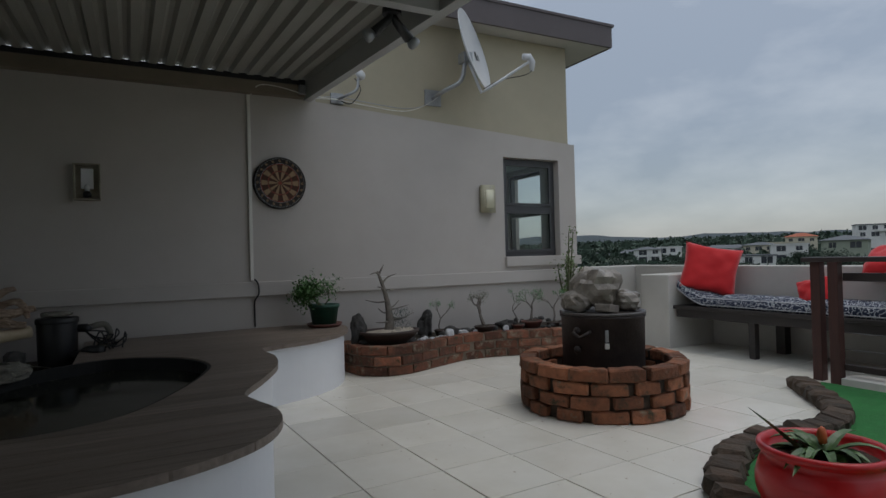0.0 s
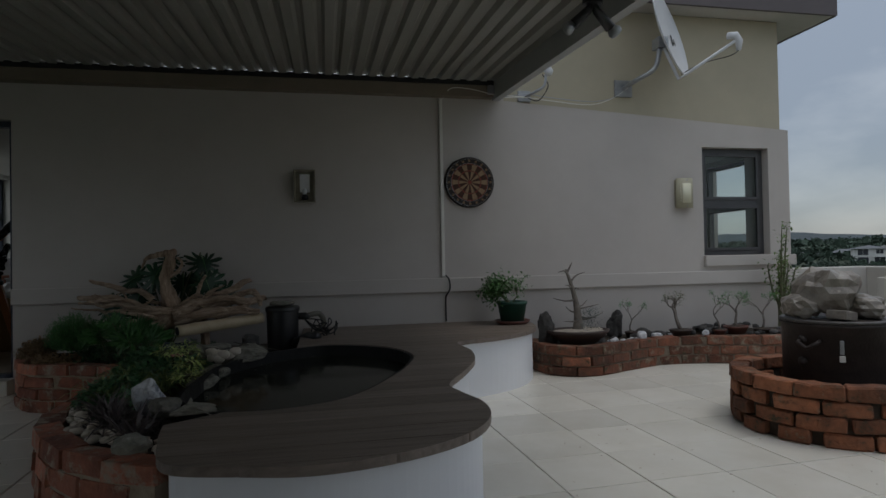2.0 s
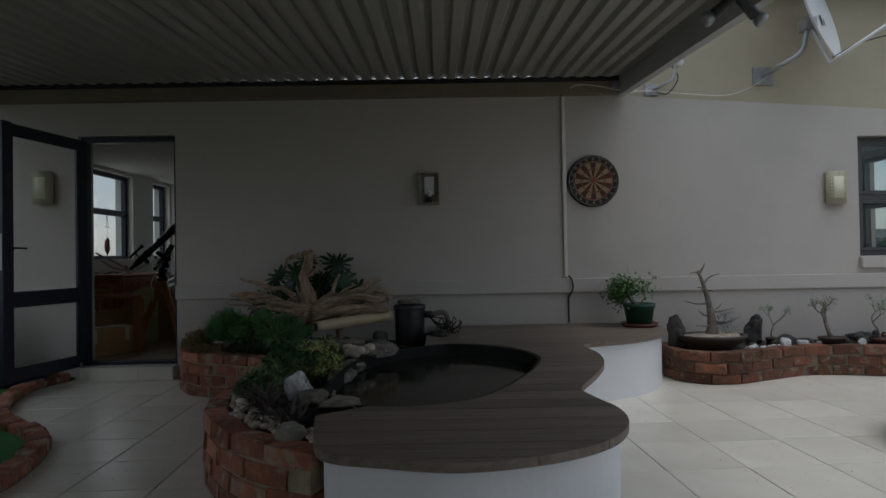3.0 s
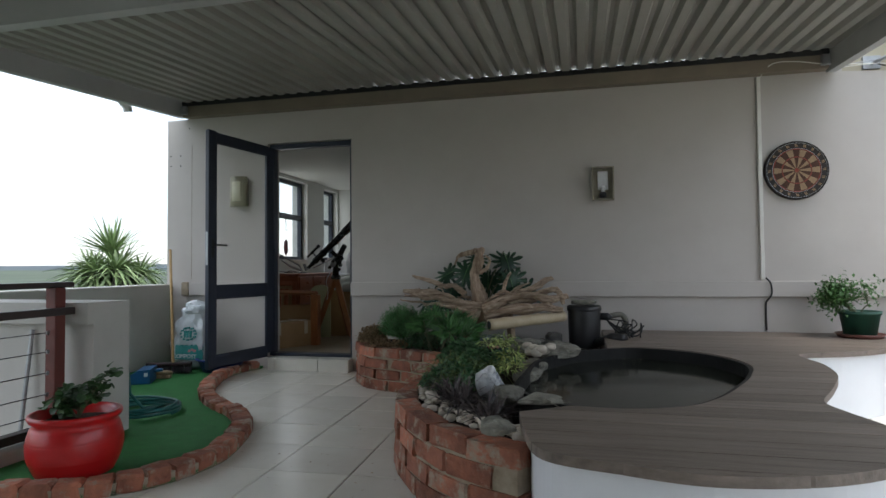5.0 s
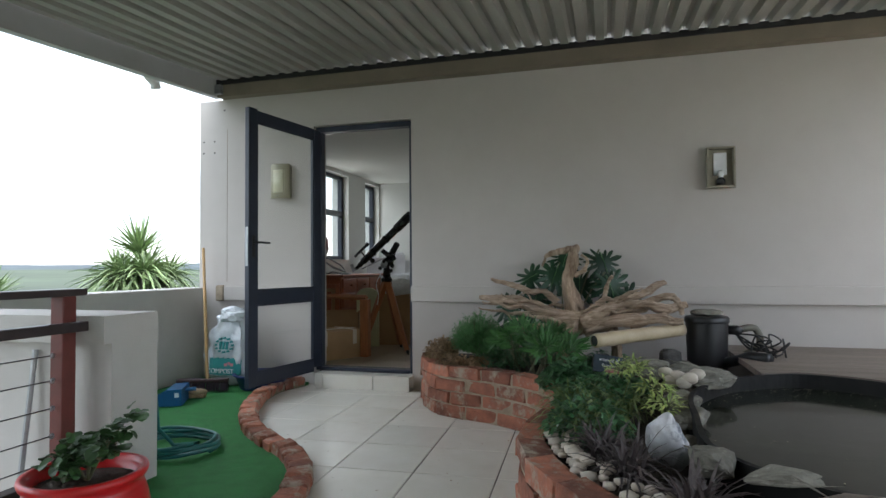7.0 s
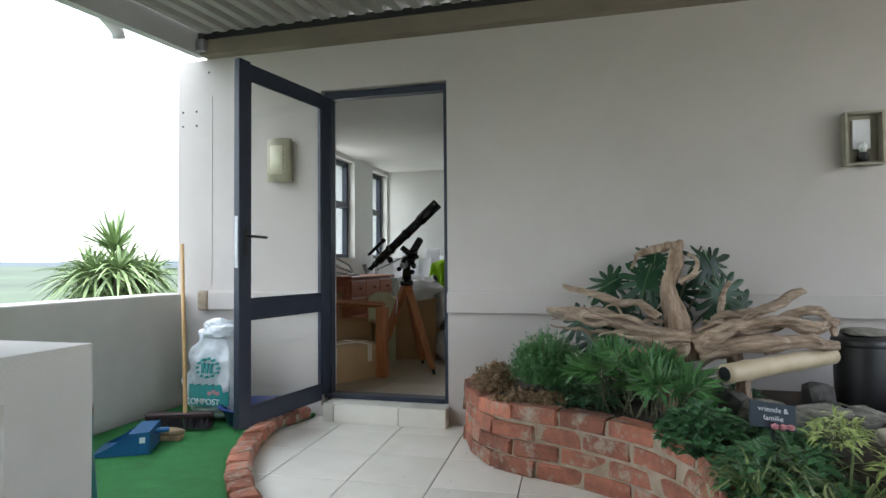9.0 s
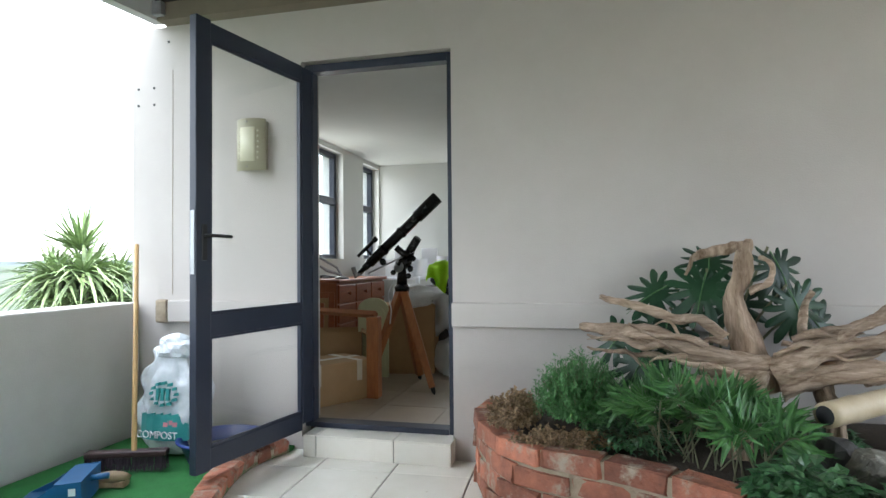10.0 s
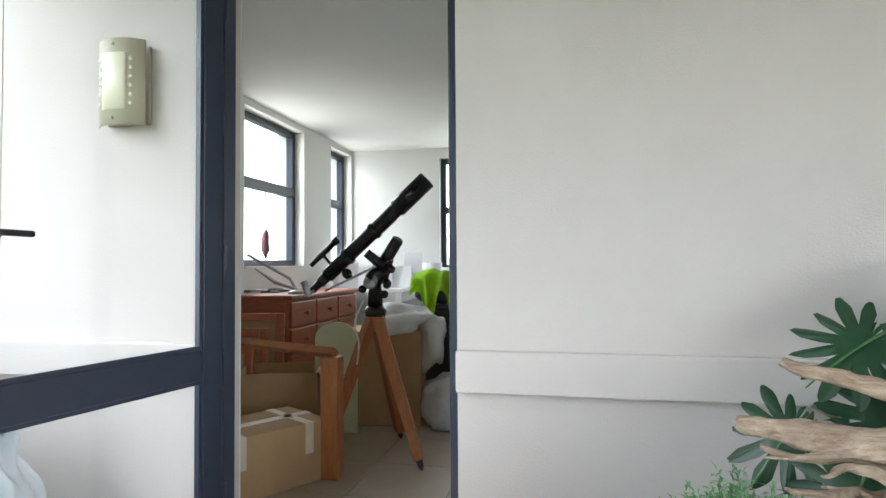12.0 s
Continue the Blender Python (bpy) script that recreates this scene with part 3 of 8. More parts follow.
prism(turf, kerb_pts + [Vector((-2.86, 3.05)), Vector((-2.71, 3.05)), Vector((-2.71, 3.34)), Vector((-4.11, 3.34)), Vector((-4.11, 5.48)), Vector((-3.10, 5.48))], -0.004, 0.022)
setting("turf", turf, TURF, "bright green artificial turf on the terrace floor", "artificial turf")
KERB2 = curve_through([(4.55, 2.72), (4.40, 2.58), (4.20, 2.36), (3.90, 2.10), (3.50, 1.99), (3.15, 2.05), (2.90, 2.02), (2.66, 1.90), (2.43, 1.74), (2.30, 1.45), (2.30, 1.0), (2.45, 0.6)], 8)
kerb2_pts = [Vector((v[0], v[1])) for v in KERB2]
turf2 = bmesh.new()
prism(turf2, kerb2_pts + [Vector((4.7, 0.6)), Vector((4.7, 2.7))], -0.004, 0.022)
setting("turf_east", turf2, TURF, "bright green artificial turf on the terrace floor", "artificial turf")

# ---- door, window and room behind the wall ----
setting("door_step", boxes(((-2.99, 5.39, -0.004), (-2.205, 5.49, 0.10))), GROUT, "grout bed of the white tiled door step", "step")
step_ob = bpy.data.objects["door_step"]
for x0, x1 in ((-2.995, -2.925), (-2.92, -2.495), (-2.49, -2.2)):
    part("tile", boxes(((x0, 5.378, 0.0), (x1, 5.39, 0.105)), bevel=0.002), TILE, step_ob)
    part("tile", boxes(((x0, 5.378, 0.105), (x1, 5.56, 0.116)), bevel=0.002), TILE, step_ob)

part("tile", boxes(((-2.2, 5.378, 0.0), (-2.192, 5.488, 0.116)), bevel=0.002), TILE, step_ob)

frame_1 = thing("door_frame", "dark blue-grey aluminium door frame in the house wall", "door frame")
tagged(frame_1, kind="structure")
part("jamb", boxes(((-3.058, 5.53, 0.116), (-3.01, 5.60, 2.145)), bevel=0.003), ALU, frame_1)
part("jamb", boxes(((-2.232, 5.53, 0.116), (-2.203, 5.60, 2.145)), bevel=0.003), ALU, frame_1)
part("head", boxes(((-3.01, 5.53, 2.10), (-2.232, 5.60, 2.145)), bevel=0.003), ALU, frame_1)
part("sill", boxes(((-3.01, 5.52, 0.116), (-2.232, 5.62, 0.145)), bevel=0.003), ALU, frame_1)

# the open leaf, hinged at its origin, its length along local x
leaf = thing("door_1", "open dark blue aluminium door with two clear glass panes", "door", at=(-3.035, 5.535, 0), turn=math.degrees(math.atan2(-0.80, -0.148)))
tagged(leaf, kind="structure")
L = 0.82
part("stile", boxes(((0.0, -0.02, 0.15), (0.085, 0.02, 2.11)), bevel=0.004), ALU, leaf)
part("stile", boxes(((L - 0.085, -0.02, 0.11), (L, 0.02, 2.125)), bevel=0.004), ALU, leaf)
part("rail", boxes(((0.085, -0.018, 2.03), (L - 0.085, 0.018, 2.115)), bevel=0.004), ALU, leaf)
part("rail", boxes(((0.085, -0.018, 0.70), (L - 0.085, 0.018, 0.80)), bevel=0.004), ALU, leaf)
part("rail", boxes(((0.085, -0.018, 0.115), (L - 0.085, 0.018, 0.21)), bevel=0.004), ALU, leaf)
for z0, z1 in ((0.80, 2.03), (0.21, 0.70)):
    g = part("pane", boxes(((0.08, -0.003, z0 - 0.005), (L - 0.08, 0.003, z1 + 0.005))), GLASS, leaf, "clear glass pane")
    g.visible_shadow = False
    for a, b in (((0.085, 0.004, z0), (0.097, 0.014, z1)), ((L - 0.097, 0.004, z0), (L - 0.085, 0.014, z1)), ((0.097, 0.004, z0), (L - 0.097, 0.014, z0 + 0.012)), ((0.097, 0.004, z1 - 0.012), (L - 0.097, 0.014, z1))):
        part("bead", boxes((a, b)), ALU, leaf)
for side in (1, -1):
    h = part("handle", tube(bmesh.new(), [(L - 0.045, side * 0.02, 1.15), (L - 0.045, side * 0.055, 1.15), (L - 0.06, side * 0.062, 1.15), (L - 0.165, side * 0.062, 1.148)], 0.008, 8), BLACK_PLASTIC, leaf, "black lever handle", True)
    part("escutcheon", boxes(((L - 0.06, side * 0.02, 1.04), (L - 0.03, side * 0.026, 1.20)), bevel=0.003), BLACK_PLASTIC, h)
part("lock_plate", boxes(((L - 0.0005, -0.012, 0.98), (L + 0.003, 0.012, 1.26)), bevel=0.001), GALV, leaf, "bright steel lock plate")
for z in (0.3, 1.1, 1.95):
    part("hinge", tube(bmesh.new(), [(-0.005, 0.022, z - 0.04), (-0.005, 0.022, z + 0.04)], 0.009, 8), ALU, leaf)

win = thing("window_1", "grey-framed window with an open top light in the house wall", "window")
tagged(win, kind="structure")
for a, b in (((3.892, 5.575, 0.972), (3.94, 5.63, 2.043)), ((4.59, 5.575, 0.972), (4.638, 5.63, 2.043)), ((3.94, 5.575, 0.972), (4.59, 5.63, 1.015)), ((3.94, 5.575, 1.995), (4.59, 5.63, 2.043)), ((3.94, 5.575, 1.47), (4.59, 5.63, 1.53))):
    part("frame_bar", boxes((a, b), bevel=0.004), ALU_GREY, win)
for z0, z1 in ((1.015, 1.47), (1.53, 1.995)):
    for a, b in (((3.94, 5.56, z0), (3.975, 5.575, z1)), ((4.555, 5.56, z0), (4.59, 5.575, z1)), ((3.975, 5.56, z0), (4.555, 5.575, z0 + 0.03)), ((3.975, 5.56, z1 - 0.03), (4.555, 5.575, z1))):
        part("sash_bar", boxes((a, b), bevel=0.003), ALU_GREY, win)
    part("pane", boxes(((3.945, 5.595, z0), (4.585, 5.601, z1))), GLASS_DIM, win)
part("window_sill", boxes(((3.88, 5.45, 0.862), (4.91, 5.488, 0.965)), bevel=0.006), PLASTER, win, "plaster sill block")
w5 = thing("window_5", "grey-framed side window of the corner room", "window")
tagged(w5, kind="structure")
for a, b in (((4.74, 5.862, 0.982), (4.80, 5.905, 1.998)), ((4.74, 6.575, 0.982), (4.80, 6.618, 1.998)), ((4.74, 5.905, 0.982), (4.80, 6.575, 1.025)), ((4.74, 5.905, 1.955), (4.80, 6.575, 1.998)), ((4.74, 5.905, 1.46), (4.80, 6.575, 1.52))):
    part("frame_bar", boxes((a, b), bevel=0.003), ALU_GREY, w5)
part("pane", boxes(((4.767, 5.905, 1.025), (4.773, 6.575, 1.955))), GLASS, w5).visible_shadow = False
# dark room behind that window, with a far window that shows the sky
setting("room_east", boxes(((2.6, 7.2, 0.0), (4.66, 7.3, 2.2)), ((2.5, 5.71, 0.0), (2.6, 7.3, 2.2)), ((2.6, 5.71, 2.05), (4.66, 7.2, 2.2)), ((2.6, 5.71, -0.05), (4.66, 7.2, 0.0))), INWALL, "plain pale walls of the room behind the window", "wall")

# ---- study behind the door ----
FLOOR_IN = 0.13
room = bmesh.new()
X0, X1, Y1, HI = -4.0, -0.4, 9.36, 2.22
W2 = (-3.10, -2.3)
for y0, y1, hole in ((5.71, 7.32, 0), (7.32, 8.24, 1), (8.24, 8.80, 0), (8.80, 9.32, 1), (9.32, 9.56, 0)):
    if hole:
        box(room, (X0 - 0.24, y0, -0.3), (X0, y1, 1.05))
        box(room, (X0 - 0.24, y0, 2.17), (X0, y1, 2.45))
    else:
        box(room, (X0 - 0.24, y0, -0.3), (X0, y1, 2.45))
setting("wall_study_west", room, INWALL, "pale painted inner wall with two windows", "wall")
room = bmesh.new()
for a, b in (((X0, Y1, -0.3), (W2[0], 9.56, HI)), ((W2[1], Y1, -0.3), (X1, 9.56, HI)), ((W2[0], Y1, -0.3), (W2[1], 9.56, 1.02)), ((W2[0], Y1, 2.12), (W2[1], 9.56, HI)), ((X1, 5.71, -0.3), (X1 + 0.2, 9.56, HI))):
    box(room, a, b)
setting("wall_study_north", room, INWALL, "pale painted inner walls of the study", "wall")
setting("wall_study_south", boxes(((X0, 5.712, FLOOR_IN), (-3.062, 5.722, HI)), ((-2.198, 5.712, FLOOR_IN), (X1, 5.722, HI)), ((-3.062, 5.712, 2.155), (-2.198, 5.722, HI))), INWALL, "pale painted inner face of the house wall", "wall")
setting("ceiling", boxes(((X0 - 0.24, 5.712, HI), (X1 + 0.2, 9.56, HI + 0.12))), INWALL, "plain white painted ceiling with a hairline crack", "ceiling")
setting("floor_study", boxes(((X0, 5.6, -0.3), (X1, 9.36, FLOOR_IN - 0.006))), GROUT, "grout bed of the beige tiled study floor", "floor")
fs = bpy.data.objects["floor_study"]
for i in range(9):
    for j in range(9):
        x0, y0 = X0 + 0.41 * i, 5.62 + 0.41 * j
        if x0 + 0.405 > X1 or y0 + 0.405 > 9.36:
            continue
        part("tile", boxes(((x0, y0, FLOOR_IN - 0.008), (x0 + 0.405, y0 + 0.405, FLOOR_IN))), INFLOOR, fs)


def inner_window(name, x, y0, y1, z0, z1, mid):
    w = thing(name, "black aluminium window with a top light onto a white sky", "window")
    tagged(w, kind="structure")
    t = 0.045
    for a, b in (((x - 0.03, y0, z0), (x + 0.03, y0 + t, z1)), ((x - 0.03, y1 - t, z0), (x + 0.03, y1, z1)), ((x - 0.03, y0 + t, z0), (x + 0.03, y1 - t, z0 + t)), ((x - 0.03, y0 + t, z1 - t), (x + 0.03, y1 - t, z1)), ((x - 0.035, y0 + t, mid - 0.035), (x + 0.035, y1 - t, mid + 0.035))):
        part("frame_bar", boxes((a, b), bevel=0.003), ALU, w)
    for a, b in ((z0 + t, mid - 0.035), (mid + 0.035, z1 - t)):
        g = part("pane", boxes(((x - 0.003, y0 + t, a), (x + 0.003, y1 - t, b))), GLASS, w)
        g.visible_shadow = False
    part("window_sill", boxes(((x + 0.03, y0, z0 - 0.02), (X0 + 0.01, y1, z0)), bevel=0.003), INWALL, w)
    return w


WIN_X = -4.11
inner_window("window_2", WIN_X, 7.322, 8.238, 1.07, 2.168, 1.67)
inner_window("window_3", WIN_X, 8.802, 9.318, 1.07, 2.168, 1.67)
w4 = thing("window_4", "black aluminium window in the far study wall", "window")
tagged(w4, kind="structure")
for a, b in (((-3.10, 9.43, 1.02), (-3.05, 9.49, 2.12)), ((-2.35, 9.43, 1.02), (-2.30, 9.49, 2.12)), ((-3.05, 9.43, 1.02), (-2.35, 9.49, 1.07)), ((-3.05, 9.43, 2.07), (-2.35, 9.49, 2.12)), ((-3.05, 9.43, 1.58), (-2.35, 9.49, 1.64))):
    part("frame_bar", boxes((a, b), bevel=0.003), ALU, w4)
g = part("pane", boxes(((-3.05, 9.457, 1.07), (-2.35, 9.463, 2.07))), GLASS, w4)
g.visible_shadow = False

# area lamps added in the study windows to strengthen the daylight there
for name, x, y, z, w, h, rz in (("window_light_a", WIN_X + 0.05, 7.78, 1.62, 0.80, 1.0, -90), ("window_light_b", WIN_X + 0.05, 9.06, 1.62, 0.44, 1.0, -90), ("window_light_c", -2.70, 9.40, 1.57, 0.66, 0.95, 180)):
    ld = bpy.data.lights.new(name, "AREA")
    ld.shape, ld.size, ld.size_y, ld.energy = "RECTANGLE", w, h, 1.1 * w
    lo = new(name, ld)
    lo.matrix_world = pose(x, y, z, 90, 0, rz)

# chest of drawers
chest = thing("chest_of_drawers", "red-brown stained pine chest of drawers against study wall", "chest")
cx0, cx1, cy0, cy1, cz = -3.98, -3.57, 7.12, 8.32, 0.885
part("carcass", boxes(((cx0, cy0 + 0.02, FLOOR_IN), (cx1 - 0.02, cy1 - 0.02, cz - 0.03)), bevel=0.004), PINE, chest)
part("top", boxes(((cx0 - 0.005, cy0 - 0.01, cz - 0.03), (cx1 + 0.02, cy1 + 0.01, cz)), bevel=0.008), PINE, chest)
for r in range(4):
    for c in range(3):
        y0 = cy0 + 0.035 + c * 0.385
        z0 = FLOOR_IN + 0.04 + r * 0.17
        dr = part("drawer", boxes(((cx1 - 0.02, y0, z0), (cx1, y0 + 0.37, z0 + 0.158)), bevel=0.006), PINE, chest)
        part("knob", lathe(bmesh.new(), [(0.0, 0.0), (0.008, 0.0), (0.008, 0.015), (0.017, 0.022), (0.017, 0.03), (0.0, 0.036)], 12, pose(cx1, y0 + 0.185, z0 + 0.08, 0, 90, 0)), PINE, dr, "", True)

# telescope on its tripod
TELE = mat("telescope_tube_paint", (0.010, 0.010, 0.011), (0.015, 0.015, 0.016), 8.0, 0.25)
tele = thing("telescope", "black refractor telescope on an equatorial mount and wooden tripod", "telescope")
tip, tail = Vector((-2.50, 6.40, 1.478)), Vector((-3.03, 6.40, 1.00))
ax = (tip - tail).normalized()
TM = Matrix.Translation(tail) @ ax.to_track_quat("Z", "Y").to_matrix().to_4x4()
part("tube", lathe(bmesh.new(), [(0.0, 0.03), (0.035, 0.03), (0.035, 0.49), (0.036, 0.50), (0.044, 0.502), (0.044, 0.70), (0.041, 0.70), (0.039, 0.68), (0.0, 0.64)], 28, TM), TELE, tele, "", True)
part("lettering", boxes(((-0.004, -0.0375, 0.36), (0.006, -0.0348, 0.47))), mat("orange_print", (0.45, 0.13, 0.04), None, 20, 0.5), tele, "orange print on the tube").matrix_basis = TM @ pose(0, 0, 0, 0, 0, 20)
part("focuser", lathe(bmesh.new(), [(0.0, -0.075), (0.018, -0.075), (0.018, -0.02), (0.025, -0.02), (0.025, 0.03), (0.0, 0.03)], 20, TM), TELE, tele, "", True)
side_v = ax.cross(Vector((0, 1, 0))).normalized()
if side_v.z < 0:
    side_v = -side_v
ep = TM.translation - ax * 0.065
part("eyepiece", tube(bmesh.new(), [ep, ep + Vector((-0.02, -0.02, -0.03)), ep + side_v * 0.05 + Vector((-0.01, -0.02, 0))], 0.017, 12), GALV, tele, "bright eyepiece", True)
fnd = tail + ax * 0.02 + side_v * 0.095
finder = part("finder", tube(bmesh.new(), [fnd - ax * 0.02, fnd + ax * 0.03, fnd + ax * 0.031, fnd + ax * 0.14, fnd + ax * 0.141, fnd + ax * 0.17], [0.012, 0.012, 0.014, 0.014, 0.019, 0.019], 14), TELE, tele, "", True)
part("finder_bracket", tube(bmesh.new(), [fnd + ax * 0.06, fnd + ax * 0.06 - side_v * 0.07], 0.008, 8), TELE, finder)
for k in (0.16, 0.34):
    part("tube_ring", lathe(bmesh.new(), [(0.034, k), (0.042, k), (0.042, k + 0.02), (0.034, k + 0.02)], 24, TM), TELE, tele)
mid = tail + ax * 0.25 - side_v * 0.05
apex = Vector((-2.80, 6.50, 0.86))
part("mount_head", tube(bmesh.new(), [mid, mid - side_v * 0.05 + Vector((0.03, 0.03, -0.02)), Vector((-2.72, 6.47, 1.09)), Vector((-2.76, 6.49, 1.02)), Vector((-2.80, 6.5, 0.98)), apex], [0.022, 0.026, 0.022, 0.034, 0.03, 0.04], 14), TELE, tele, "", True)
part("declination_body", tube(bmesh.new(), [Vector((-2.66, 6.42, 1.19)), Vector((-2.79, 6.5, 1.03))], [0.028, 0.034], 14), TELE, tele, "", True)
part("counterweight_bar", tube(bmesh.new(), [Vector((-2.70, 6.45, 1.10)), Vector((-2.90, 6.38, 1.00)), Vector((-3.0, 6.35, 0.95))], 0.006, 8), GALV, tele, "thin steel bar", True)
part("control_knob", lathe(bmesh.new(), [(0.0, -0.015), (0.022, -0.015), (0.024, 0.0), (0.022, 0.015), (0.0, 0.015)], 14, pose(-2.90, 6.38, 1.03, 70, 20, 0)), TELE, tele, "", True)
part("control_knob", lathe(bmesh.new(), [(0.0, -0.015), (0.02, -0.015), (0.02, 0.015), (0.0, 0.015)], 14, pose(-2.72, 6.44, 0.98, 60, 40, 0)), TELE, tele, "", True)
for fx, fy in ((-2.53, 6.36), (-2.765, 6.83), (-3.06, 6.46)):
    foot = Vector((fx, fy, FLOOR_IN))
    d = (foot - apex).normalized()
    w = d.cross(Vector((0, 0, 1))).normalized()
    lg = bmesh.new()
    tube(lg, [apex + d * 0.02, apex + d * 0.40, foot - d * 0.05], [0.043, 0.040, 0.034], 4, True, 0.8)
    leg = part("leg", lg, TRIPOD_WOOD, tele, "orange-brown varnished wooden leg")
    part("foot", tube(bmesh.new(), [foot - d * 0.055, foot - d * 0.02, foot + Vector((0, 0, 0.002))], [0.016, 0.014, 0.003], 10), BLACK_PLASTIC, leg)
part("cable", tube(bmesh.new(), curve_through([(-2.84, 6.44, 0.90), (-2.87, 6.40, 0.80), (-2.845, 6.39, 0.70), (-2.855, 6.39, 0.60)], 5), 0.004, 6), PAPER, tele, "thin white cable", True)
part("latitude_block", lathe(bmesh.new(), [(0.0, -0.05), (0.045, -0.05), (0.048, 0.0), (0.04, 0.05), (0.0, 0.055)], 20, pose(-2.775, 6.48, 1.03, 0, 40, 20)), TELE, tele, "", True)
part("setting_circle", lathe(bmesh.new(), [(0.0, 0.0), (0.038, 0.0), (0.038, 0.014), (0.0, 0.014)], 20, pose(-2.80, 6.44, 0.99, 70, 0, -20)), GALV, tele, "bright metal setting circle", True)
for kx, kz in ((-2.735, 0.93), (-2.70, 1.05), (-2.845, 0.955)):
    part("control_knob", lathe(bmesh.new(), [(0.0, -0.014), (0.018, -0.014), (0.02, 0.0), (0.018, 0.014), (0.0, 0.014)], 14, pose(kx, 6.44, kz, 80, 0, 30)), TELE, tele, "", True)
part("tripod_head", lathe(bmesh.new(), [(0.0, 0.0), (0.05, 0.0), (0.055, 0.03), (0.04, 0.05), (0.0, 0.05)], 18, pose(apex.x, apex.y, apex.z - 0.04)), TELE, tele, "", True)

CARD = mat("cardboard", (0.42, 0.27, 0.135), (0.36, 0.22, 0.105), 5.0, 0.85, bump=0.05, bscale=80)
TAPE = mat("packing_tape", (0.62, 0.55, 0.42), None, 9, 0.35)
CREAM = mat("cream_paint", (0.62, 0.64, 0.42), (0.55, 0.57, 0.36), 6, 0.6)
BAG = mat("thin_white_plastic", (0.78, 0.79, 0.80), (0.68, 0.69, 0.70), 9, 0.35, bump=0.9, bscale=14, trans=0.15)
LIME = mat("high_visibility_cloth", (0.50, 0.85, 0.02), (0.42, 0.75, 0.015), 8, 0.7, bump=0.5, bscale=12)


def carton(label, at, turn, size, taped=True, open_top=False):
    b = thing("cardboard_box", label, "box", at=at, turn=turn)
    x, y, z = size
    if open_top:
        t = 0.006
        shell = boxes(((-x / 2, -y / 2, 0), (x / 2, y / 2, z)))
        bmesh.ops.delete(shell, geom=[f for f in shell.faces if f.normal.z > 0.9], context="FACES")
        bmesh.ops.solidify(shell, geom=shell.faces[:], thickness=t)
        part("body", shell, CARD, b)
        for s in (-1, 1):
            fl = bmesh.new()
            box(fl, (0, -y / 2, 0), (0.14, y / 2, t), 0, pose(s * x / 2, 0, z, 0, 35 if s > 0 else 145, 0))
            part("flap", fl, CARD, b)
    else:
        part("body", boxes(((-x / 2, -y / 2, 0), (x / 2, y / 2, z)), bevel=0.006), CARD, b)
    if taped:
        part("tape", boxes(((-x / 2 - 0.002, -0.025, z * 0.55), (x / 2 + 0.002, 0.025, z + 0.0015))), TAPE, b, "pale packing tape")
        for s in (-1, 1):
            part("tape", boxes(((s * x * 0.3 - 0.02, -y / 2 - 0.002, z * 0.5), (s * x * 0.3 + 0.02, y / 2 + 0.002, z + 0.0015))), TAPE, b, "pale packing tape")
    return b


carton("brown cardboard box closed with pale packing tape on the floor", (-3.20, 6.08, FLOOR_IN), 58, (0.52, 0.34, 0.26))
carton("open brown cardboard box with loose flaps on the floor", (-3.42, 6.72, FLOOR_IN), 20, (0.42, 0.36, 0.38), False, True)
carton("large plain brown cardboard box behind the tripod", (-2.98, 7.25, FLOOR_IN), 10, (0.46, 0.42, 0.55), False)


def draped(name, label, category, centre, size, material, seed, n=3):
    ob = bmesh.new()
    lumpy(ob, centre, size, seed, 0.55, n)
    return tagged(part(name, ob, material, None, "", True), label, category)


draped("plastic_bag", "crumpled white plastic bag lying on a cardboard box", "plastic bag", (-2.90, 7.20, 0.735), (0.18, 0.16, 0.085), BAG, 3)
draped("plastic_bag", "crumpled clear plastic bag hanging beside the box", "plastic bag", (-2.70, 7.28, 0.60), (0.09, 0.12, 0.17), BAG, 7)
draped("plastic_bag", "crumpled clear plastic bag on the study floor", "plastic bag", (-2.55, 7.15, FLOOR_IN + 0.125), (0.15, 0.15, 0.14), BAG, 9)

table_frame = thing("wooden_stand", "plain orange-brown wooden stand with a square top rail", "stand")
part("post", boxes(((-2.945, 6.17, FLOOR_IN), (-2.865, 6.25, 0.665)), bevel=0.004), TRIPOD_WOOD, table_frame)
part("post", boxes(((-3.80, 6.56, FLOOR_IN), (-3.74, 6.62, 0.665)), bevel=0.004), TRIPOD_WOOD, table_frame)
rl = bmesh.new()
tube(rl, [(-2.89, 6.205, 0.68), (-3.80, 6.608, 0.68)], 0.025, 4)
part("top_rail", rl, TRIPOD_WOOD, table_frame)
tube_bm = bmesh.new()
tube(tube_bm, [(-2.92, 6.215, 0.25), (-3.78, 6.59, 0.25)], 0.018, 4)
part("lower_rail", tube_bm, TRIPOD_WOOD, table_frame)

head = thing("headboard", "small cream panel with arched top and green edge", "panel", at=(-3.16, 6.88, FLOOR_IN), turn=8)
arch = [Vector((-0.12, 0)), Vector((0.12, 0)), Vector((0.12, 0.50))] + [Vector((0.12 * math.cos(a), 0.53 + 0.09 * math.sin(a))) for a in [math.pi * k / 10 for k in range(11)]] + [Vector((-0.12, 0.50))]
hb = part("panel", prism(bmesh.new(), arch, -0.012, 0.012), CREAM, head)
hb.matrix_basis = pose(0, 0, 0, 90, 0, 0)
inner_arch = [q * 0.8 + Vector((0, 0.06)) for q in arch]
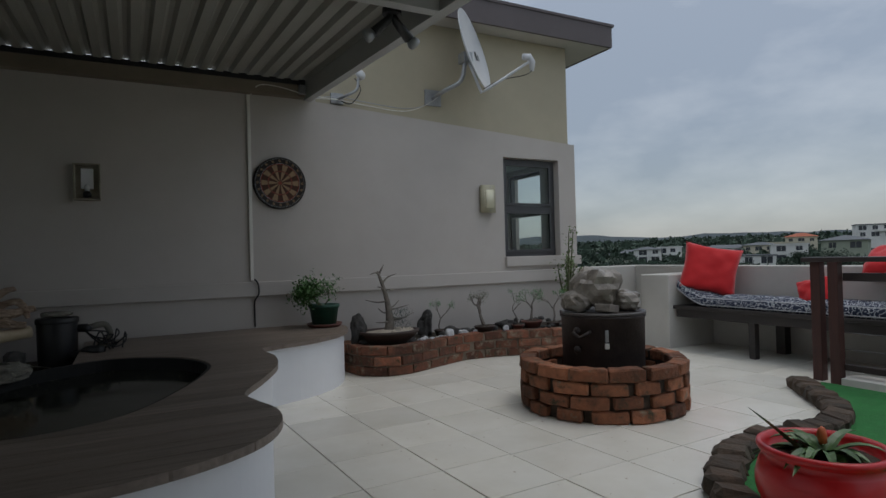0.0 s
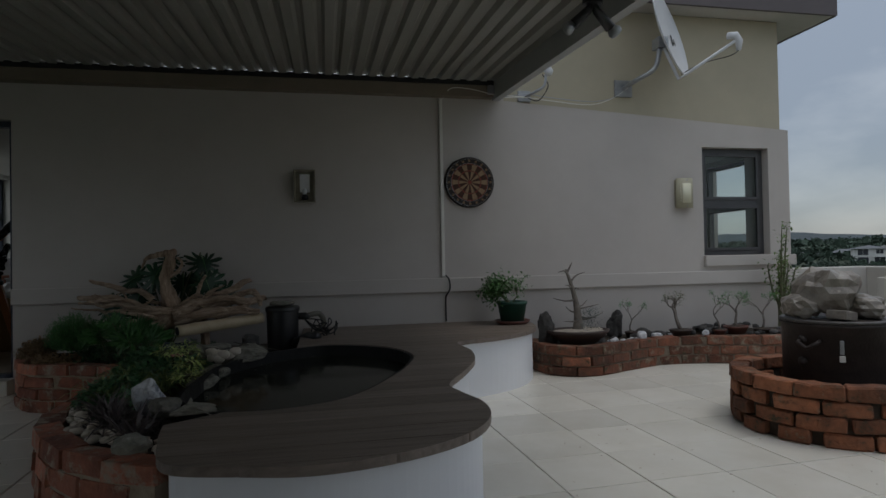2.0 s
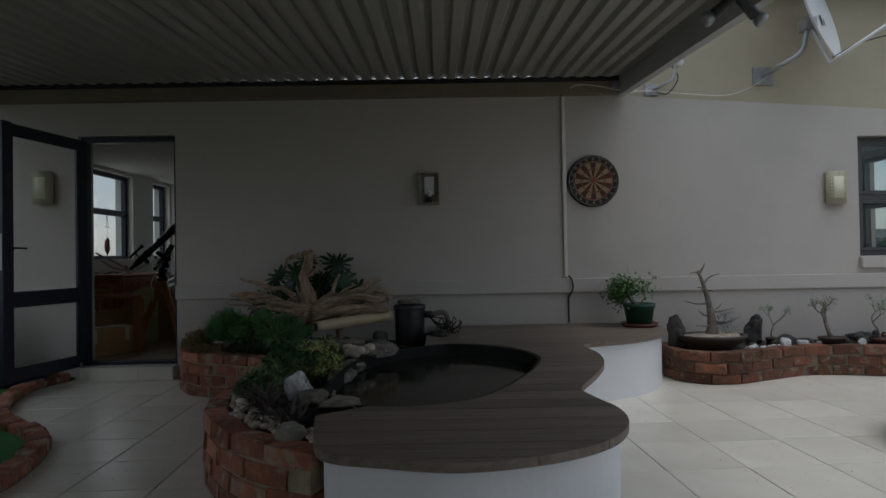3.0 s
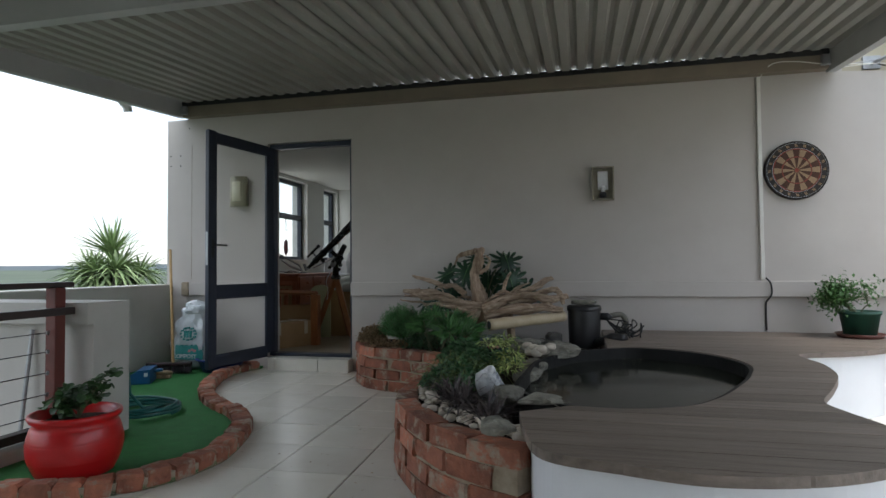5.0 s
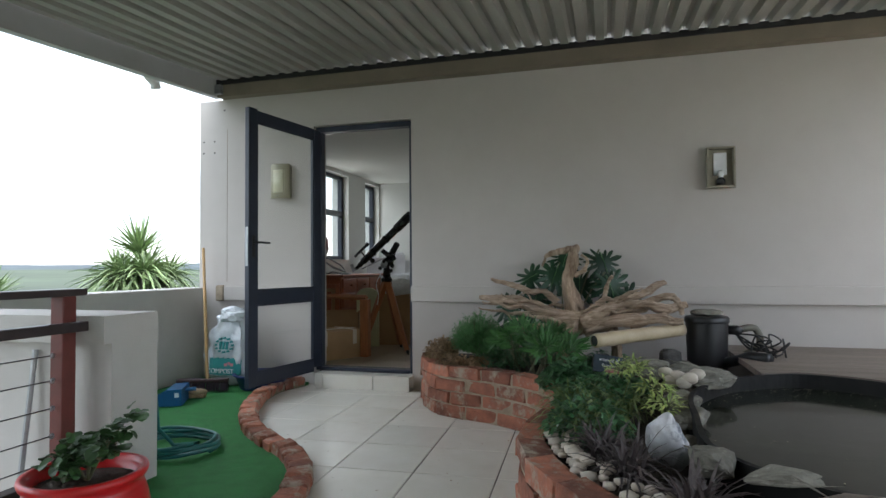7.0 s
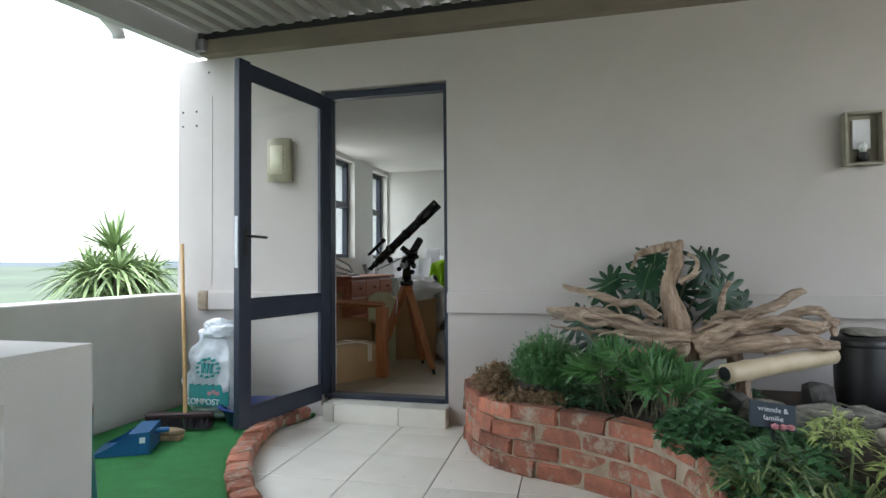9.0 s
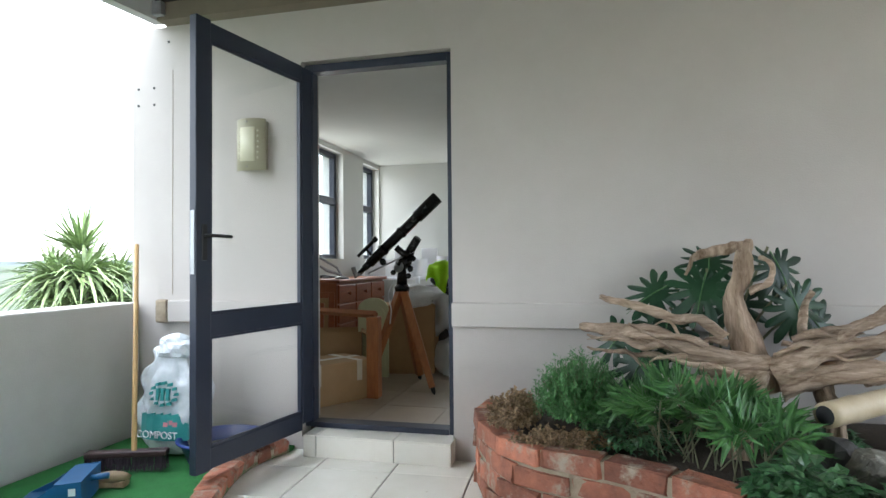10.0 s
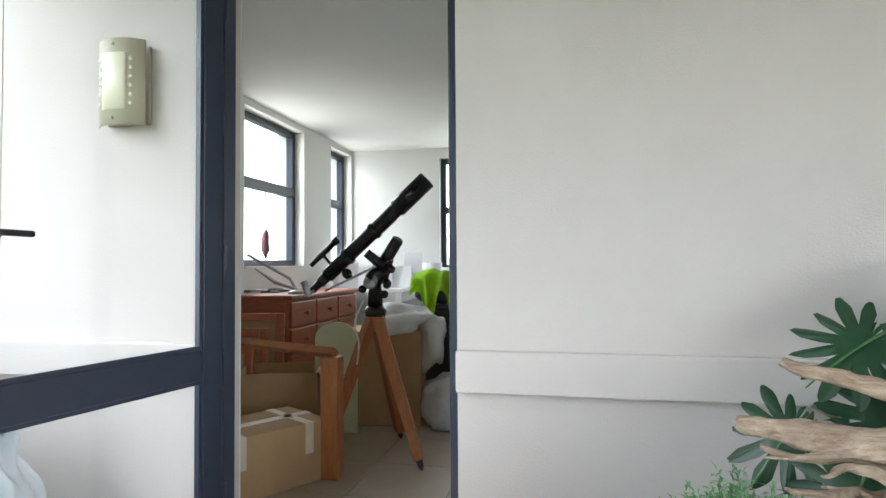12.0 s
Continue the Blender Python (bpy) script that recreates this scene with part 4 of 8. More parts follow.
hp = part("inset", prism(bmesh.new(), inner_arch, -0.004, 0.004), CREAM, head)
hp.matrix_basis = pose(0, -0.014, 0, 90, 0, 0)


def picture(at, lean, size):
    p = thing("picture_frame", "empty brown wooden picture frame leaning against the chest", "picture frame", "picture frames", at=at, turn=15)
    w, h = size
    tilt = pose(0, 0, 0, -lean, 0, 0)
    for a, b in (((-w / 2, -0.012, 0), (-w / 2 + 0.05, 0.012, h)), ((w / 2 - 0.05, -0.012, 0), (w / 2, 0.012, h)), ((-w / 2 + 0.05, -0.012, 0), (w / 2 - 0.05, 0.012, 0.05)), ((-w / 2 + 0.05, -0.012, h - 0.05), (w / 2 - 0.05, 0.012, h))):
        q = part("frame_bar", boxes((a, b), bevel=0.006), PINE, p)
        q.matrix_basis = tilt
    q = part("backing", boxes(((-w / 2 + 0.04, 0.004, 0.04), (w / 2 - 0.04, 0.009, h - 0.04))), CARD, p)
    q.matrix_basis = tilt


picture((-3.76, 6.90, FLOOR_IN), 8, (0.46, 0.66))
picture((-3.78, 6.78, FLOOR_IN), 10, (0.42, 0.58))
picture((-3.80, 6.66, FLOOR_IN), 12, (0.40, 0.50))

# clutter on the chest and table beyond
tools = thing("tool_pile", "heap of small dark hand tools on the chest", "tools")
trng = random.Random(11)
for k in range(9):
    x, y = -3.86 + trng.uniform(-0.07, 0.14), 7.32 + trng.uniform(-0.12, 0.2)
    a, l2 = trng.uniform(0, 3.1), trng.uniform(0.05, 0.11)
    dx, dy = math.cos(a) * l2, math.sin(a) * l2
    part("tool", tube(bmesh.new(), [(x - dx, y - dy, cz + 0.010 + 0.002 * k), (x, y, cz + 0.012 + 0.002 * k), (x + dx, y + dy, cz + 0.010 + 0.002 * k)], [0.006, 0.009, 0.004], 8), BLACK_PLASTIC if k % 3 else GALV, tools, "", True)
desk_lamp = thing("desk_lamp", "bright silver folding desk lamp on the chest", "lamp")
part("base", lathe(bmesh.new(), [(0.0, 0.0), (0.06, 0.0), (0.06, 0.015), (0.012, 0.025), (0.0, 0.025)], 20, pose(-3.63, 7.35, cz)), GALV, desk_lamp, "", True)
part("arm", tube(bmesh.new(), [(-3.63, 7.35, cz + 0.02), (-3.67, 7.33, cz + 0.10), (-3.92, 7.22, cz + 0.26)], 0.010, 8), GALV, desk_lamp)
part("shade", tube(bmesh.new(), [(-3.86, 7.22, cz + 0.17), (-3.74, 7.26, cz + 0.08), (-3.62, 7.3, cz + 0.035)], [0.012, 0.03, 0.022], 10, True, 0.5), GALV, desk_lamp)
side_table = thing("side_table", "white side table in the far study corner", "table")
part("tabletop", boxes(((-3.95, 8.50, 0.84), (-3.25, 9.20, 0.87)), bevel=0.004), PAPER, side_table)
for x, y in ((-3.92, 8.53), (-3.28, 8.53), (-3.92, 9.17), (-3.28, 9.17)):
    part("leg", boxes(((x - 0.02, y - 0.02, FLOOR_IN), (x + 0.02, y + 0.02, 0.84))), PAPER, side_table)
prng = random.Random(4)
for k in range(9):
    x, y = -3.85 + 0.075 * k, 8.62 + prng.uniform(0, 0.3)
    h = prng.uniform(0.16, 0.34)
    pp = thing("paper_folder", "white paper folder standing on the side table", "folder", "folders on side table", at=(x, y, 0.871), turn=prng.uniform(-40, 40))
    q = part("cover", boxes(((-0.09, -0.012, 0), (0.09, 0.012, h)), bevel=0.002), PAPER, pp)
    q.matrix_basis = pose(0, 0, 0, prng.uniform(-9, 9), 0, 0)
for k, (x, y, h) in enumerate(((-3.0, 8.6, 0.30), (-2.82, 8.55, 0.26), (-2.72, 8.75, 0.32))):
    cb = thing("storage_tub", "white plastic storage tub on a dark cabinet", "tub", "storage tubs", at=(x, y, 0.79), turn=10 * k)
    part("tub", lathe(bmesh.new(), [(0.0, 0.0), (0.07, 0.0), (0.085, h), (0.08, h), (0.066, 0.01), (0.0, 0.01)], 20), PAPER, cb, "", True)
cab = thing("cabinet", "low black cabinet against the study wall", "cabinet")
part("body", boxes(((-3.10, 7.75, FLOOR_IN), (-2.2, 8.95, 0.76)), bevel=0.008), BLACK_PLASTIC, cab)
part("top", boxes(((-3.12, 7.73, 0.76), (-2.18, 8.97, 0.79)), bevel=0.006), BLACK_PLASTIC, cab)
vest, vrows = bmesh.new(), []
fall = curve_through([(7.98, 0.80), (7.93, 0.99), (7.83, 1.04), (7.745, 1.0), (7.715, 0.88), (7.70, 0.70)], 5)
for i in range(23):
    u = i / 22
    row = []
    for k, q in enumerate(fall):
        v = k / (len(fall) - 1)
        hem = 0.12 * max(0.0, v - 0.72) / 0.28 * (1.0 + math.sin(u * 9.0 + 0.8)) * 0.9
        row.append(vest.verts.new((-2.95 + 0.30 * u + 0.03 * (v - 0.5) * math.sin(u * 5), q[0] - 0.022 * math.sin(u * 17 + 2 * v) * v - 0.03 * noise.noise(Vector((u * 4, v * 4, 2))), q[1] + hem - 0.16 * (u - 0.45) ** 2 * (1 if v > 0.2 else 0) + 0.02 * noise.noise(Vector((u * 6, v * 5, 8))))))
    vrows.append(row)
for a, b in zip(vrows, vrows[1:]):
    for k in range(len(fall) - 1):
        vest.faces.new((a[k], b[k], b[k + 1], a[k + 1]))
bmesh.ops.solidify(vest, geom=vest.faces[:], thickness=0.006)
tagged(part("safety_vest", vest, LIME, None, "", True), "crumpled lime-yellow safety vest thrown over the cabinet", "vest")
tagged(part("folded_blanket", lumpy(bmesh.new(), (-2.80, 7.86, 0.885), (0.14, 0.08, 0.10), 21, 0.3, 3), BLACK_PLASTIC, None, "", True), "dark folded blanket under the safety vest", "blanket")
orn = thing("hanging_ornament", "small dark bird ornament hanging in the window", "ornament")
part("hook", tube(bmesh.new(), [(-4.12, 7.80, 1.72), (-4.11, 7.80, 1.62), (-4.11, 7.81, 1.56)], 0.005, 6), BLACK_PLASTIC, orn)
part("thread", tube(bmesh.new(), [(-4.11, 7.78, 1.48), (-4.11, 7.81, 1.57), (-4.11, 7.84, 1.48)], 0.002, 4), BLACK_PLASTIC, orn)
part("perch", tube(bmesh.new(), [(-4.11, 7.76, 1.48), (-4.11, 7.86, 1.48)], 0.004, 6), BLACK_PLASTIC, orn)
part("cord", tube(bmesh.new(), [(-4.11, 7.81, 1.48), (-4.11, 7.81, 1.34)], 0.0015, 4), BLACK_PLASTIC, orn)
part("figure", lumpy(bmesh.new(), (-4.11, 7.81, 1.25), (0.03, 0.04, 0.10), 6, 0.5, 2), mat("ornament_paint", (0.20, 0.03, 0.03), (0.03, 0.03, 0.04), 30, 0.5), orn, "", True)

# ---- fixtures on the wall ----
LAMP_GLASS = mat("frosted_lamp_glass", (0.46, 0.43, 0.31), (0.36, 0.33, 0.23), 5, 0.5, bump=0.1, bscale=40, blotch=0.1)
LAMP_PALE = mat("frosted_lamp_panel", (0.80, 0.77, 0.58), None, 4, 0.45)
LAMP_TUBE = mat("white_lamp_tube", (0.82, 0.83, 0.85), None, 4, 0.4)


def wall_light(x, z, label, bare=False):
    w = thing("wall_light", label, "wall light", "wall lights", at=(x, WALL_Y - 0.001, z))
    part("back_plate", boxes(((-0.085, -0.012, -0.135), (0.085, 0.0, 0.135)), bevel=0.004), LAMP_PLATE, w)

    def bowed(x0, x1, z0, z1, r, out, thick):
        b = bmesh.new()
        rows = []
        for k in range(11):
            u = x0 + (x1 - x0) * k / 10
            d = out * math.sqrt(max(0.0, 1 - (u / r) ** 2))
            rows.append([b.verts.new(v) for v in ((u, -d, z0), (u, -d, z1), (u, -d + thick, z1), (u, -d + thick, z0))])
        for p, q in zip(rows, rows[1:]):
            for k in range(4):
                b.faces.new((p[k], p[(k + 1) % 4], q[(k + 1) % 4], q[k]))
        b.faces.new(rows[0])
        b.faces.new(rows[-1])
        return b
    if bare:
        for a, b in (((-0.09, -0.075, -0.14), (-0.078, -0.012, 0.14)), ((0.078, -0.075, -0.14), (0.09, -0.012, 0.14)), ((-0.078, -0.075, 0.128), (0.078, -0.012, 0.14)), ((-0.078, -0.075, -0.14), (0.078, -0.012, -0.128))):
            part("frame_bar", boxes((a, b), bevel=0.002), LAMP_PLATE, w)
        part("inner_panel", boxes(((-0.042, -0.03, -0.05), (0.042, -0.013, 0.105)), bevel=0.004), LAMP_TUBE, w, "white reflector panel")
        part("lamp_holder", lathe(bmesh.new(), [(0.0, 0.0), (0.028, 0.0), (0.028, 0.03), (0.018, 0.045), (0.0, 0.045)], 16, pose(0, -0.04, -0.115)), BLACK_PLASTIC, w, "", True)
        part("bulb", lathe(bmesh.new(), [(0.0, 0.0), (0.014, 0.0), (0.022, 0.03), (0.012, 0.05), (0.0, 0.055)], 16, pose(0, -0.04, -0.07)), LAMP_TUBE, w, "", True)
    else:
        part("shade", bowed(-0.09, 0.09, -0.145, 0.145, 0.105, 0.085, 0.006), LAMP_GLASS, w, "curved cream frosted glass shade", True)
        part("inner_panel", bowed(-0.045, 0.045, -0.095, 0.095, 0.105, 0.089, 0.004), LAMP_PALE, w, "paler centre panel", True)
        for s in (-1, 1):
            for k in range(6):
                part("bead", lathe(bmesh.new(), [(0.007, 0.0), (0.005, 0.003), (0.0, 0.004)], 8, pose(s * 0.058, -0.072, -0.075 + 0.03 * k, 90, 0, 0)), LAMP_PALE, w)
            part("screw", lathe(bmesh.new(), [(0.006, 0.0), (0.005, 0.006), (0.0, 0.008)], 8, pose(0, -0.084, s * 0.125, 90, 0, 0)), GALV, w)
    return w


wall_light(-3.345, 1.69, "cream frosted glass wall light beside the open door")
wall_light(0.05, 1.63, "broken wall light without its glass, metal frame showing", True)
wall_light(3.66, 1.58, "cream frosted glass wall light beside the window")

DARK_SISAL = mat("dartboard_black", (0.022, 0.018, 0.016), (0.03, 0.025, 0.022), 60, 0.85)
dart = thing("dartboard", "worn round dartboard in brown, cream and black on wall", "dartboard", at=(1.505, WALL_Y - 0.001, 1.675))
DM = pose(0, 0, 0, 90, 0, 0)
part("board", lathe(bmesh.new(), [(0.0, 0.0), (0.222, 0.0), (0.228, 0.006), (0.228, 0.032), (0.222, 0.038), (0.0, 0.038)], 64, DM), DARK_SISAL, dart, "", False)
tones = {"cream": mat("dartboard_cream", (0.33, 0.225, 0.13), (0.26, 0.17, 0.10), 40, 0.85), "brown": mat("dartboard_brown", (0.075, 0.030, 0.016), (0.055, 0.022, 0.012), 40, 0.85), "red": mat("dartboard_red", (0.26, 0.055, 0.035), (0.2, 0.045, 0.03), 40, 0.85), "green": mat("dartboard_dull_red", (0.20, 0.06, 0.035), (0.15, 0.045, 0.03), 40, 0.85)}


def ring_piece(a0, a1, r0, r1, h):
    b = bmesh.new()
    lo = []
    for k in range(4):
        a = a0 + (a1 - a0) * k / 3
        lo.append([b.verts.new(DM @ Vector((r * math.sin(a), r * math.cos(a), z))) for r, z in ((r0, h), (r1, h), (r1, 0.036), (r0, 0.036))])
    for p, q in zip(lo, lo[1:]):
        for k in range(4):
            b.faces.new((p[k], p[(k + 1) % 4], q[(k + 1) % 4], q[k]))
    b.faces.new(lo[0])
    b.faces.new(lo[-1])
    return b


for k in range(20):
    a0, a1 = (k - 0.5) * math.pi / 10, (k + 0.5) * math.pi / 10
    dark = k % 2 == 0
    for r0, r1, tone in ((0.018, 0.099, "brown" if dark else "cream"), (0.099, 0.108, "red" if dark else "green"), (0.108, 0.162, "brown" if dark else "cream"), (0.162, 0.171, "red" if dark else "green")):
        part("segment", ring_piece(a0 + 0.006, a1 - 0.006, r0, r1 - 0.0008, 0.0395), tones[tone], dart)
part("bull", lathe(bmesh.new(), [(0.0, 0.0405), (0.016, 0.0405), (0.016, 0.036)], 20, DM), tones["red"], dart)
for r in (0.171, 0.212):
    part("wire", lathe(bmesh.new(), [(r, 0.040), (r + 0.002, 0.041), (r + 0.002, 0.038), (r, 0.038), (r, 0.040)], 48, DM), GALV, dart)
for k in range(20):
    a = k * math.pi / 10
    for s in (-0.03, 0.025):
        part("number_mark", boxes(((-0.003, -0.011, 0.0), (0.003, 0.011, 0.002))), tones["cream"], dart).matrix_basis = DM @ Matrix.Translation((0.193 * math.sin(a + s), 0.193 * math.cos(a + s), 0.0385)) @ pose(0, 0, 0, 0, 0, -math.degrees(a) + 14)

TRUNK = mat("white_trunking", (0.72, 0.70, 0.64), (0.66, 0.64, 0.58), 5, 0.5)
cond = thing("cable_trunking", "white plastic cable trunking down the house wall", "trunking")
part("trunking", boxes(((1.238, 5.462, 0.83), (1.266, 5.4895, 2.432)), bevel=0.002), TRUNK, cond)
part("cable", tube(bmesh.new(), curve_through([(1.27, 5.46, 0.84), (1.295, 5.435, 0.80), (1.30, 5.43, 0.72), (1.275, 5.44, 0.67), (1.27, 5.478, 0.63), (1.272, 5.482, 0.43)], 5), 0.007, 8), BLACK, cond, "dark loose cable", True)
part("cable", tube(bmesh.new(), curve_through([(1.27, 5.475, 2.43), (1.33, 5.38, 2.50), (1.50, 5.37, 2.50), (1.74, 5.38, 2.46), (2.05, 5.46, 2.47)], 5), 0.004, 6), TRUNK, cond, "thin white cable", True)

# satellite dish and its smaller neighbour
DISH = mat("dish_paint", (0.68, 0.69, 0.71), (0.60, 0.61, 0.63), 5, 0.4, bump=0.03, bscale=30)
dish = thing("satellite_dish", "pale grey satellite dish on a bent wall bracket", "satellite dish")
dc = Vector((3.33, 5.10, 3.00))
dn = Vector((0.64, -0.70, 0.24)).normalized()
DMX = Matrix.Translation(dc) @ dn.to_track_quat("Z", "Y").to_matrix().to_4x4()
part("reflector", lathe(bmesh.new(), [(0.0, -0.055)] + [(0.40 * k / 8, -0.055 + 0.055 * (k / 8) ** 2) for k in range(1, 9)] + [(0.405, 0.004), (0.40, -0.006)] + [(0.40 * k / 8, -0.062 + 0.055 * (k / 8) ** 2) for k in range(7, 0, -1)] + [(0.0, -0.062)], 44, DMX), DISH, dish, "", True)
for k, w in ((-0.03, 0.10), (0.03, 0.07)):
    q = part("print_mark", boxes(((-0.012, -w / 2, 0), (0.012, w / 2, 0.002))), BLACK_PLASTIC, dish, "dark printed mark")
    q.matrix_basis = DMX @ pose(0.2 + k * 1.2, 0.0, -0.037, 0, -12, 0)
low = dc + DMX.to_3x3() @ Vector((0, -0.40, 0))
if low.z > dc.z:
    low = dc + DMX.to_3x3() @ Vector((0, 0.40, 0))
down = (low - dc).normalized()
lnb = low + dn * 0.42 + Vector((0.03, 0, 0.10))
part("feed_arm", tube(bmesh.new(), [dc + down * 0.1 - dn * 0.09, low - dn * 0.05 + down * 0.03, low + down * 0.015 + dn * 0.03, lnb], 0.014, 8), DISH, dish, "", True)
part("receiver", tube(bmesh.new(), [lnb + Vector((0.03, 0, -0.08)), lnb + Vector((0.035, 0, 0.0)), lnb + Vector((0.0, 0.0, 0.045)), lnb + Vector((-0.06, 0.02, 0.045))], [0.02, 0.032, 0.034, 0.03], 12), DISH, dish, "white receiver head", True)
part("cable", tube(bmesh.new(), curve_through([lnb + Vector((0.03, 0, -0.08)), lnb + Vector((-0.05, 0.01, -0.13)), low + Vector((0.15, -0.05, 0.08)), low - dn * 0.02], 6), 0.004, 6), BLACK, dish, "", True)
plate = Vector((3.07, 5.525, 2.60))
part("wall_plate", boxes(((2.98, 5.505, 2.52), (3.16, 5.529, 2.68)), bevel=0.003), GALV, dish)
back = dc - dn * 0.10 + Vector((0, 0, -0.05))
part("bracket_pipe", tube(bmesh.new(), curve_through([plate, plate + Vector((0.02, -0.22, 0.02)), plate + Vector((0.14, -0.34, 0.10)), plate + Vector((0.18, -0.36, 0.26)), back], 5), 0.022, 10), GALV, dish, "", True)
part("clamp", boxes(((-0.05, -0.06, -0.05), (0.05, 0.06, 0.05)), bevel=0.006), GALV, dish).matrix_basis = Matrix.Translation(back)
aerial = thing("antenna", "small white antenna on a bent bracket above the wall", "antenna")
part("base_plate", boxes(((2.00, 5.50, 2.44), (2.12, 5.529, 2.54)), bevel=0.003), GALV, aerial)
part("bracket_pipe", tube(bmesh.new(), curve_through([(2.06, 5.50, 2.48), (2.10, 5.40, 2.49), (2.2, 5.36, 2.55), (2.22, 5.36, 2.66)], 5), 0.013, 8), GALV, aerial, "", True)
part("head", lathe(bmesh.new(), [(0.0, 0.0), (0.05, 0.0), (0.055, 0.03), (0.04, 0.055), (0.0, 0.06)], 18, pose(2.22, 5.36, 2.68, 60, 0, 40)), DISH, aerial, "", True)
for k, z in enumerate((2.47, 2.44)):
    part("cable", tube(bmesh.new(), curve_through([(1.8, 5.44, 2.45), (2.05, 5.44, z + 0.02), (2.3, 5.45, z), (2.7, 5.46, z - 0.02), (2.95, 5.47, 2.50), (3.07, 5.40, 2.58)], 5), 0.004, 6), TRUNK if k else GALV, aerial, "", True)
part("cable", tube(bmesh.new(), curve_through([(2.06, 5.46, 2.47), (2.15, 5.38, 2.42), (2.24, 5.36, 2.55), (2.19, 5.37, 2.66)], 6), 0.005, 6), BLACK, aerial, "", True)

# twin spotlight on the canopy
spot = thing("spotlight", "black twin spotlight under the canopy beam", "spotlight")
sb = Vector((1.55, 3.02, 2.285))
part("mount", lathe(bmesh.new(), [(0.0, 0.0), (0.05, 0.0), (0.05, -0.03), (0.0, -0.035)], 18, Matrix.Translation(sb)), BLACK_PLASTIC, spot)
for dx, dy in ((-0.11, 0.03), (0.13, 0.04)):
    part("stem", tube(bmesh.new(), [sb + Vector((0, 0, -0.02)), sb + Vector((dx * 0.2, dy * 0.2, -0.06)), sb + Vector((dx * 0.85, dy * 0.85, -0.13))], [0.014, 0.022, 0.028], 10), BLACK_PLASTIC, spot, "", True)
    part("lamp", lathe(bmesh.new(), [(0.0, 0.0), (0.02, 0.0), (0.036, 0.035), (0.034, 0.05), (0.0, 0.058)], 16, Matrix.Translation(sb + Vector((dx * 0.85, dy * 0.85, -0.125))) @ Vector((dx, dy, -0.08)).to_track_quat("Z", "Y").to_matrix().to_4x4()), GALV, spot, "silver reflector lamp", True)

# ---- plants ----
class Soup:
    """Gathers many small faces quickly into one mesh."""

    def __init__(self):
        self.v, self.f = [], []

    def poly(self, pts):
        n = len(self.v)
        self.v += [tuple(p) for p in pts]
        self.f.append(tuple(range(n, n + len(pts))))

    def leaf(self, base, way, up, length, width, bend=0.15, fold=0.2):
        """A leaf blade folded along its midrib."""
        way = way.normalized()
        side = way.cross(up)
        if side.length < 1e-4:
            side = way.cross(Vector((1, 0, 0)))
        side.normalize()
        nor = side.cross(way)
        m = base + way * length * 0.45 + nor * bend * length * 0.4
        tip = base + way * length - nor * bend * length * 0.6
        n = len(self.v)
        self.v += [tuple(base), tuple(m + side * width / 2 + nor * fold * width), tuple(m), tuple(m - side * width / 2 + nor * fold * width), tuple(tip)]
        self.f += [(n, n + 1, n + 2), (n, n + 2, n + 3), (n + 1, n + 4, n + 2), (n + 2, n + 4, n + 3)]

    def blade(self, base, way, length, width, droop, segs=4):
        """A long arching strap leaf."""
        way = way.normalized()
        side = way.cross(Vector((0, 0, 1)))
        if side.length < 1e-4:
            side = Vector((1, 0, 0))
        side.normalize()
        n = len(self.v)
        for k in range(segs + 1):
            t = k / segs
            p = base + way * length * t + Vector((0, 0, -droop * length * t * t))
            w = width * (1 - t) ** 0.6 * (0.5 + 0.5 * min(1, 4 * t)) / 2 + 0.0006
            self.v += [tuple(p + side * w), tuple(p + Vector((0, 0, -w * 0.5))), tuple(p - side * w)]
        for k in range(segs):
            a = n + 3 * k
            self.f += [(a, a + 1, a + 4, a + 3), (a + 1, a + 2, a + 5, a + 4)]

    def make(self, name, material, parent=None, label=""):
        me = bpy.data.meshes.new(name)
        me.from_pydata(self.v, [], self.f)
        me.materials.append(material)
        ob = new(name, me)
        ob.parent = parent
        if label:
            tagged(ob, label)
        return ob


def leafmat(name, col, col2, rough=0.5):
    return mat(name, col, col2, 25.0, rough, bump=0.08, bscale=60, vary=0.35, island=True)


FERN = leafmat("fern_green", (0.12, 0.30, 0.095), (0.065, 0.19, 0.065))
PALM_GREEN = leafmat("palm_green", (0.075, 0.20, 0.052), (0.026, 0.09, 0.026), 0.38)
MONSTERA = mat("monstera_leaf", (0.020, 0.060, 0.026), (0.010, 0.032, 0.016), 9.0, 0.36, bump=0.15, bscale=18, vary=0.25, spec=0.3)
DRY = leafmat("dry_leaf", (0.44, 0.30, 0.17), (0.18, 0.12, 0.07), 0.8)
IVY = leafmat("ivy_green", (0.085, 0.21, 0.080), (0.030, 0.10, 0.042), 0.34)
PURPLE = leafmat("mondo_dark", (0.075, 0.06, 0.06), (0.14, 0.115, 0.11), 0.5)
LIMEGRASS = leafmat("grass_lime", (0.27, 0.31, 0.12), (0.10, 0.17, 0.05), 0.5)
YELLOW = leafmat("variegated_leaf", (0.55, 0.56, 0.22), (0.22, 0.36, 0.09), 0.5)
BARK = mat("grey_bark", (0.22, 0.195, 0.165), (0.12, 0.10, 0.085), 14, 0.9, bump=0.7, bscale=40)
BARK_GREEN = mat("green_bark", (0.15, 0.16, 0.085), (0.10, 0.10, 0.06), 14, 0.85, bump=0.4, bscale=40)


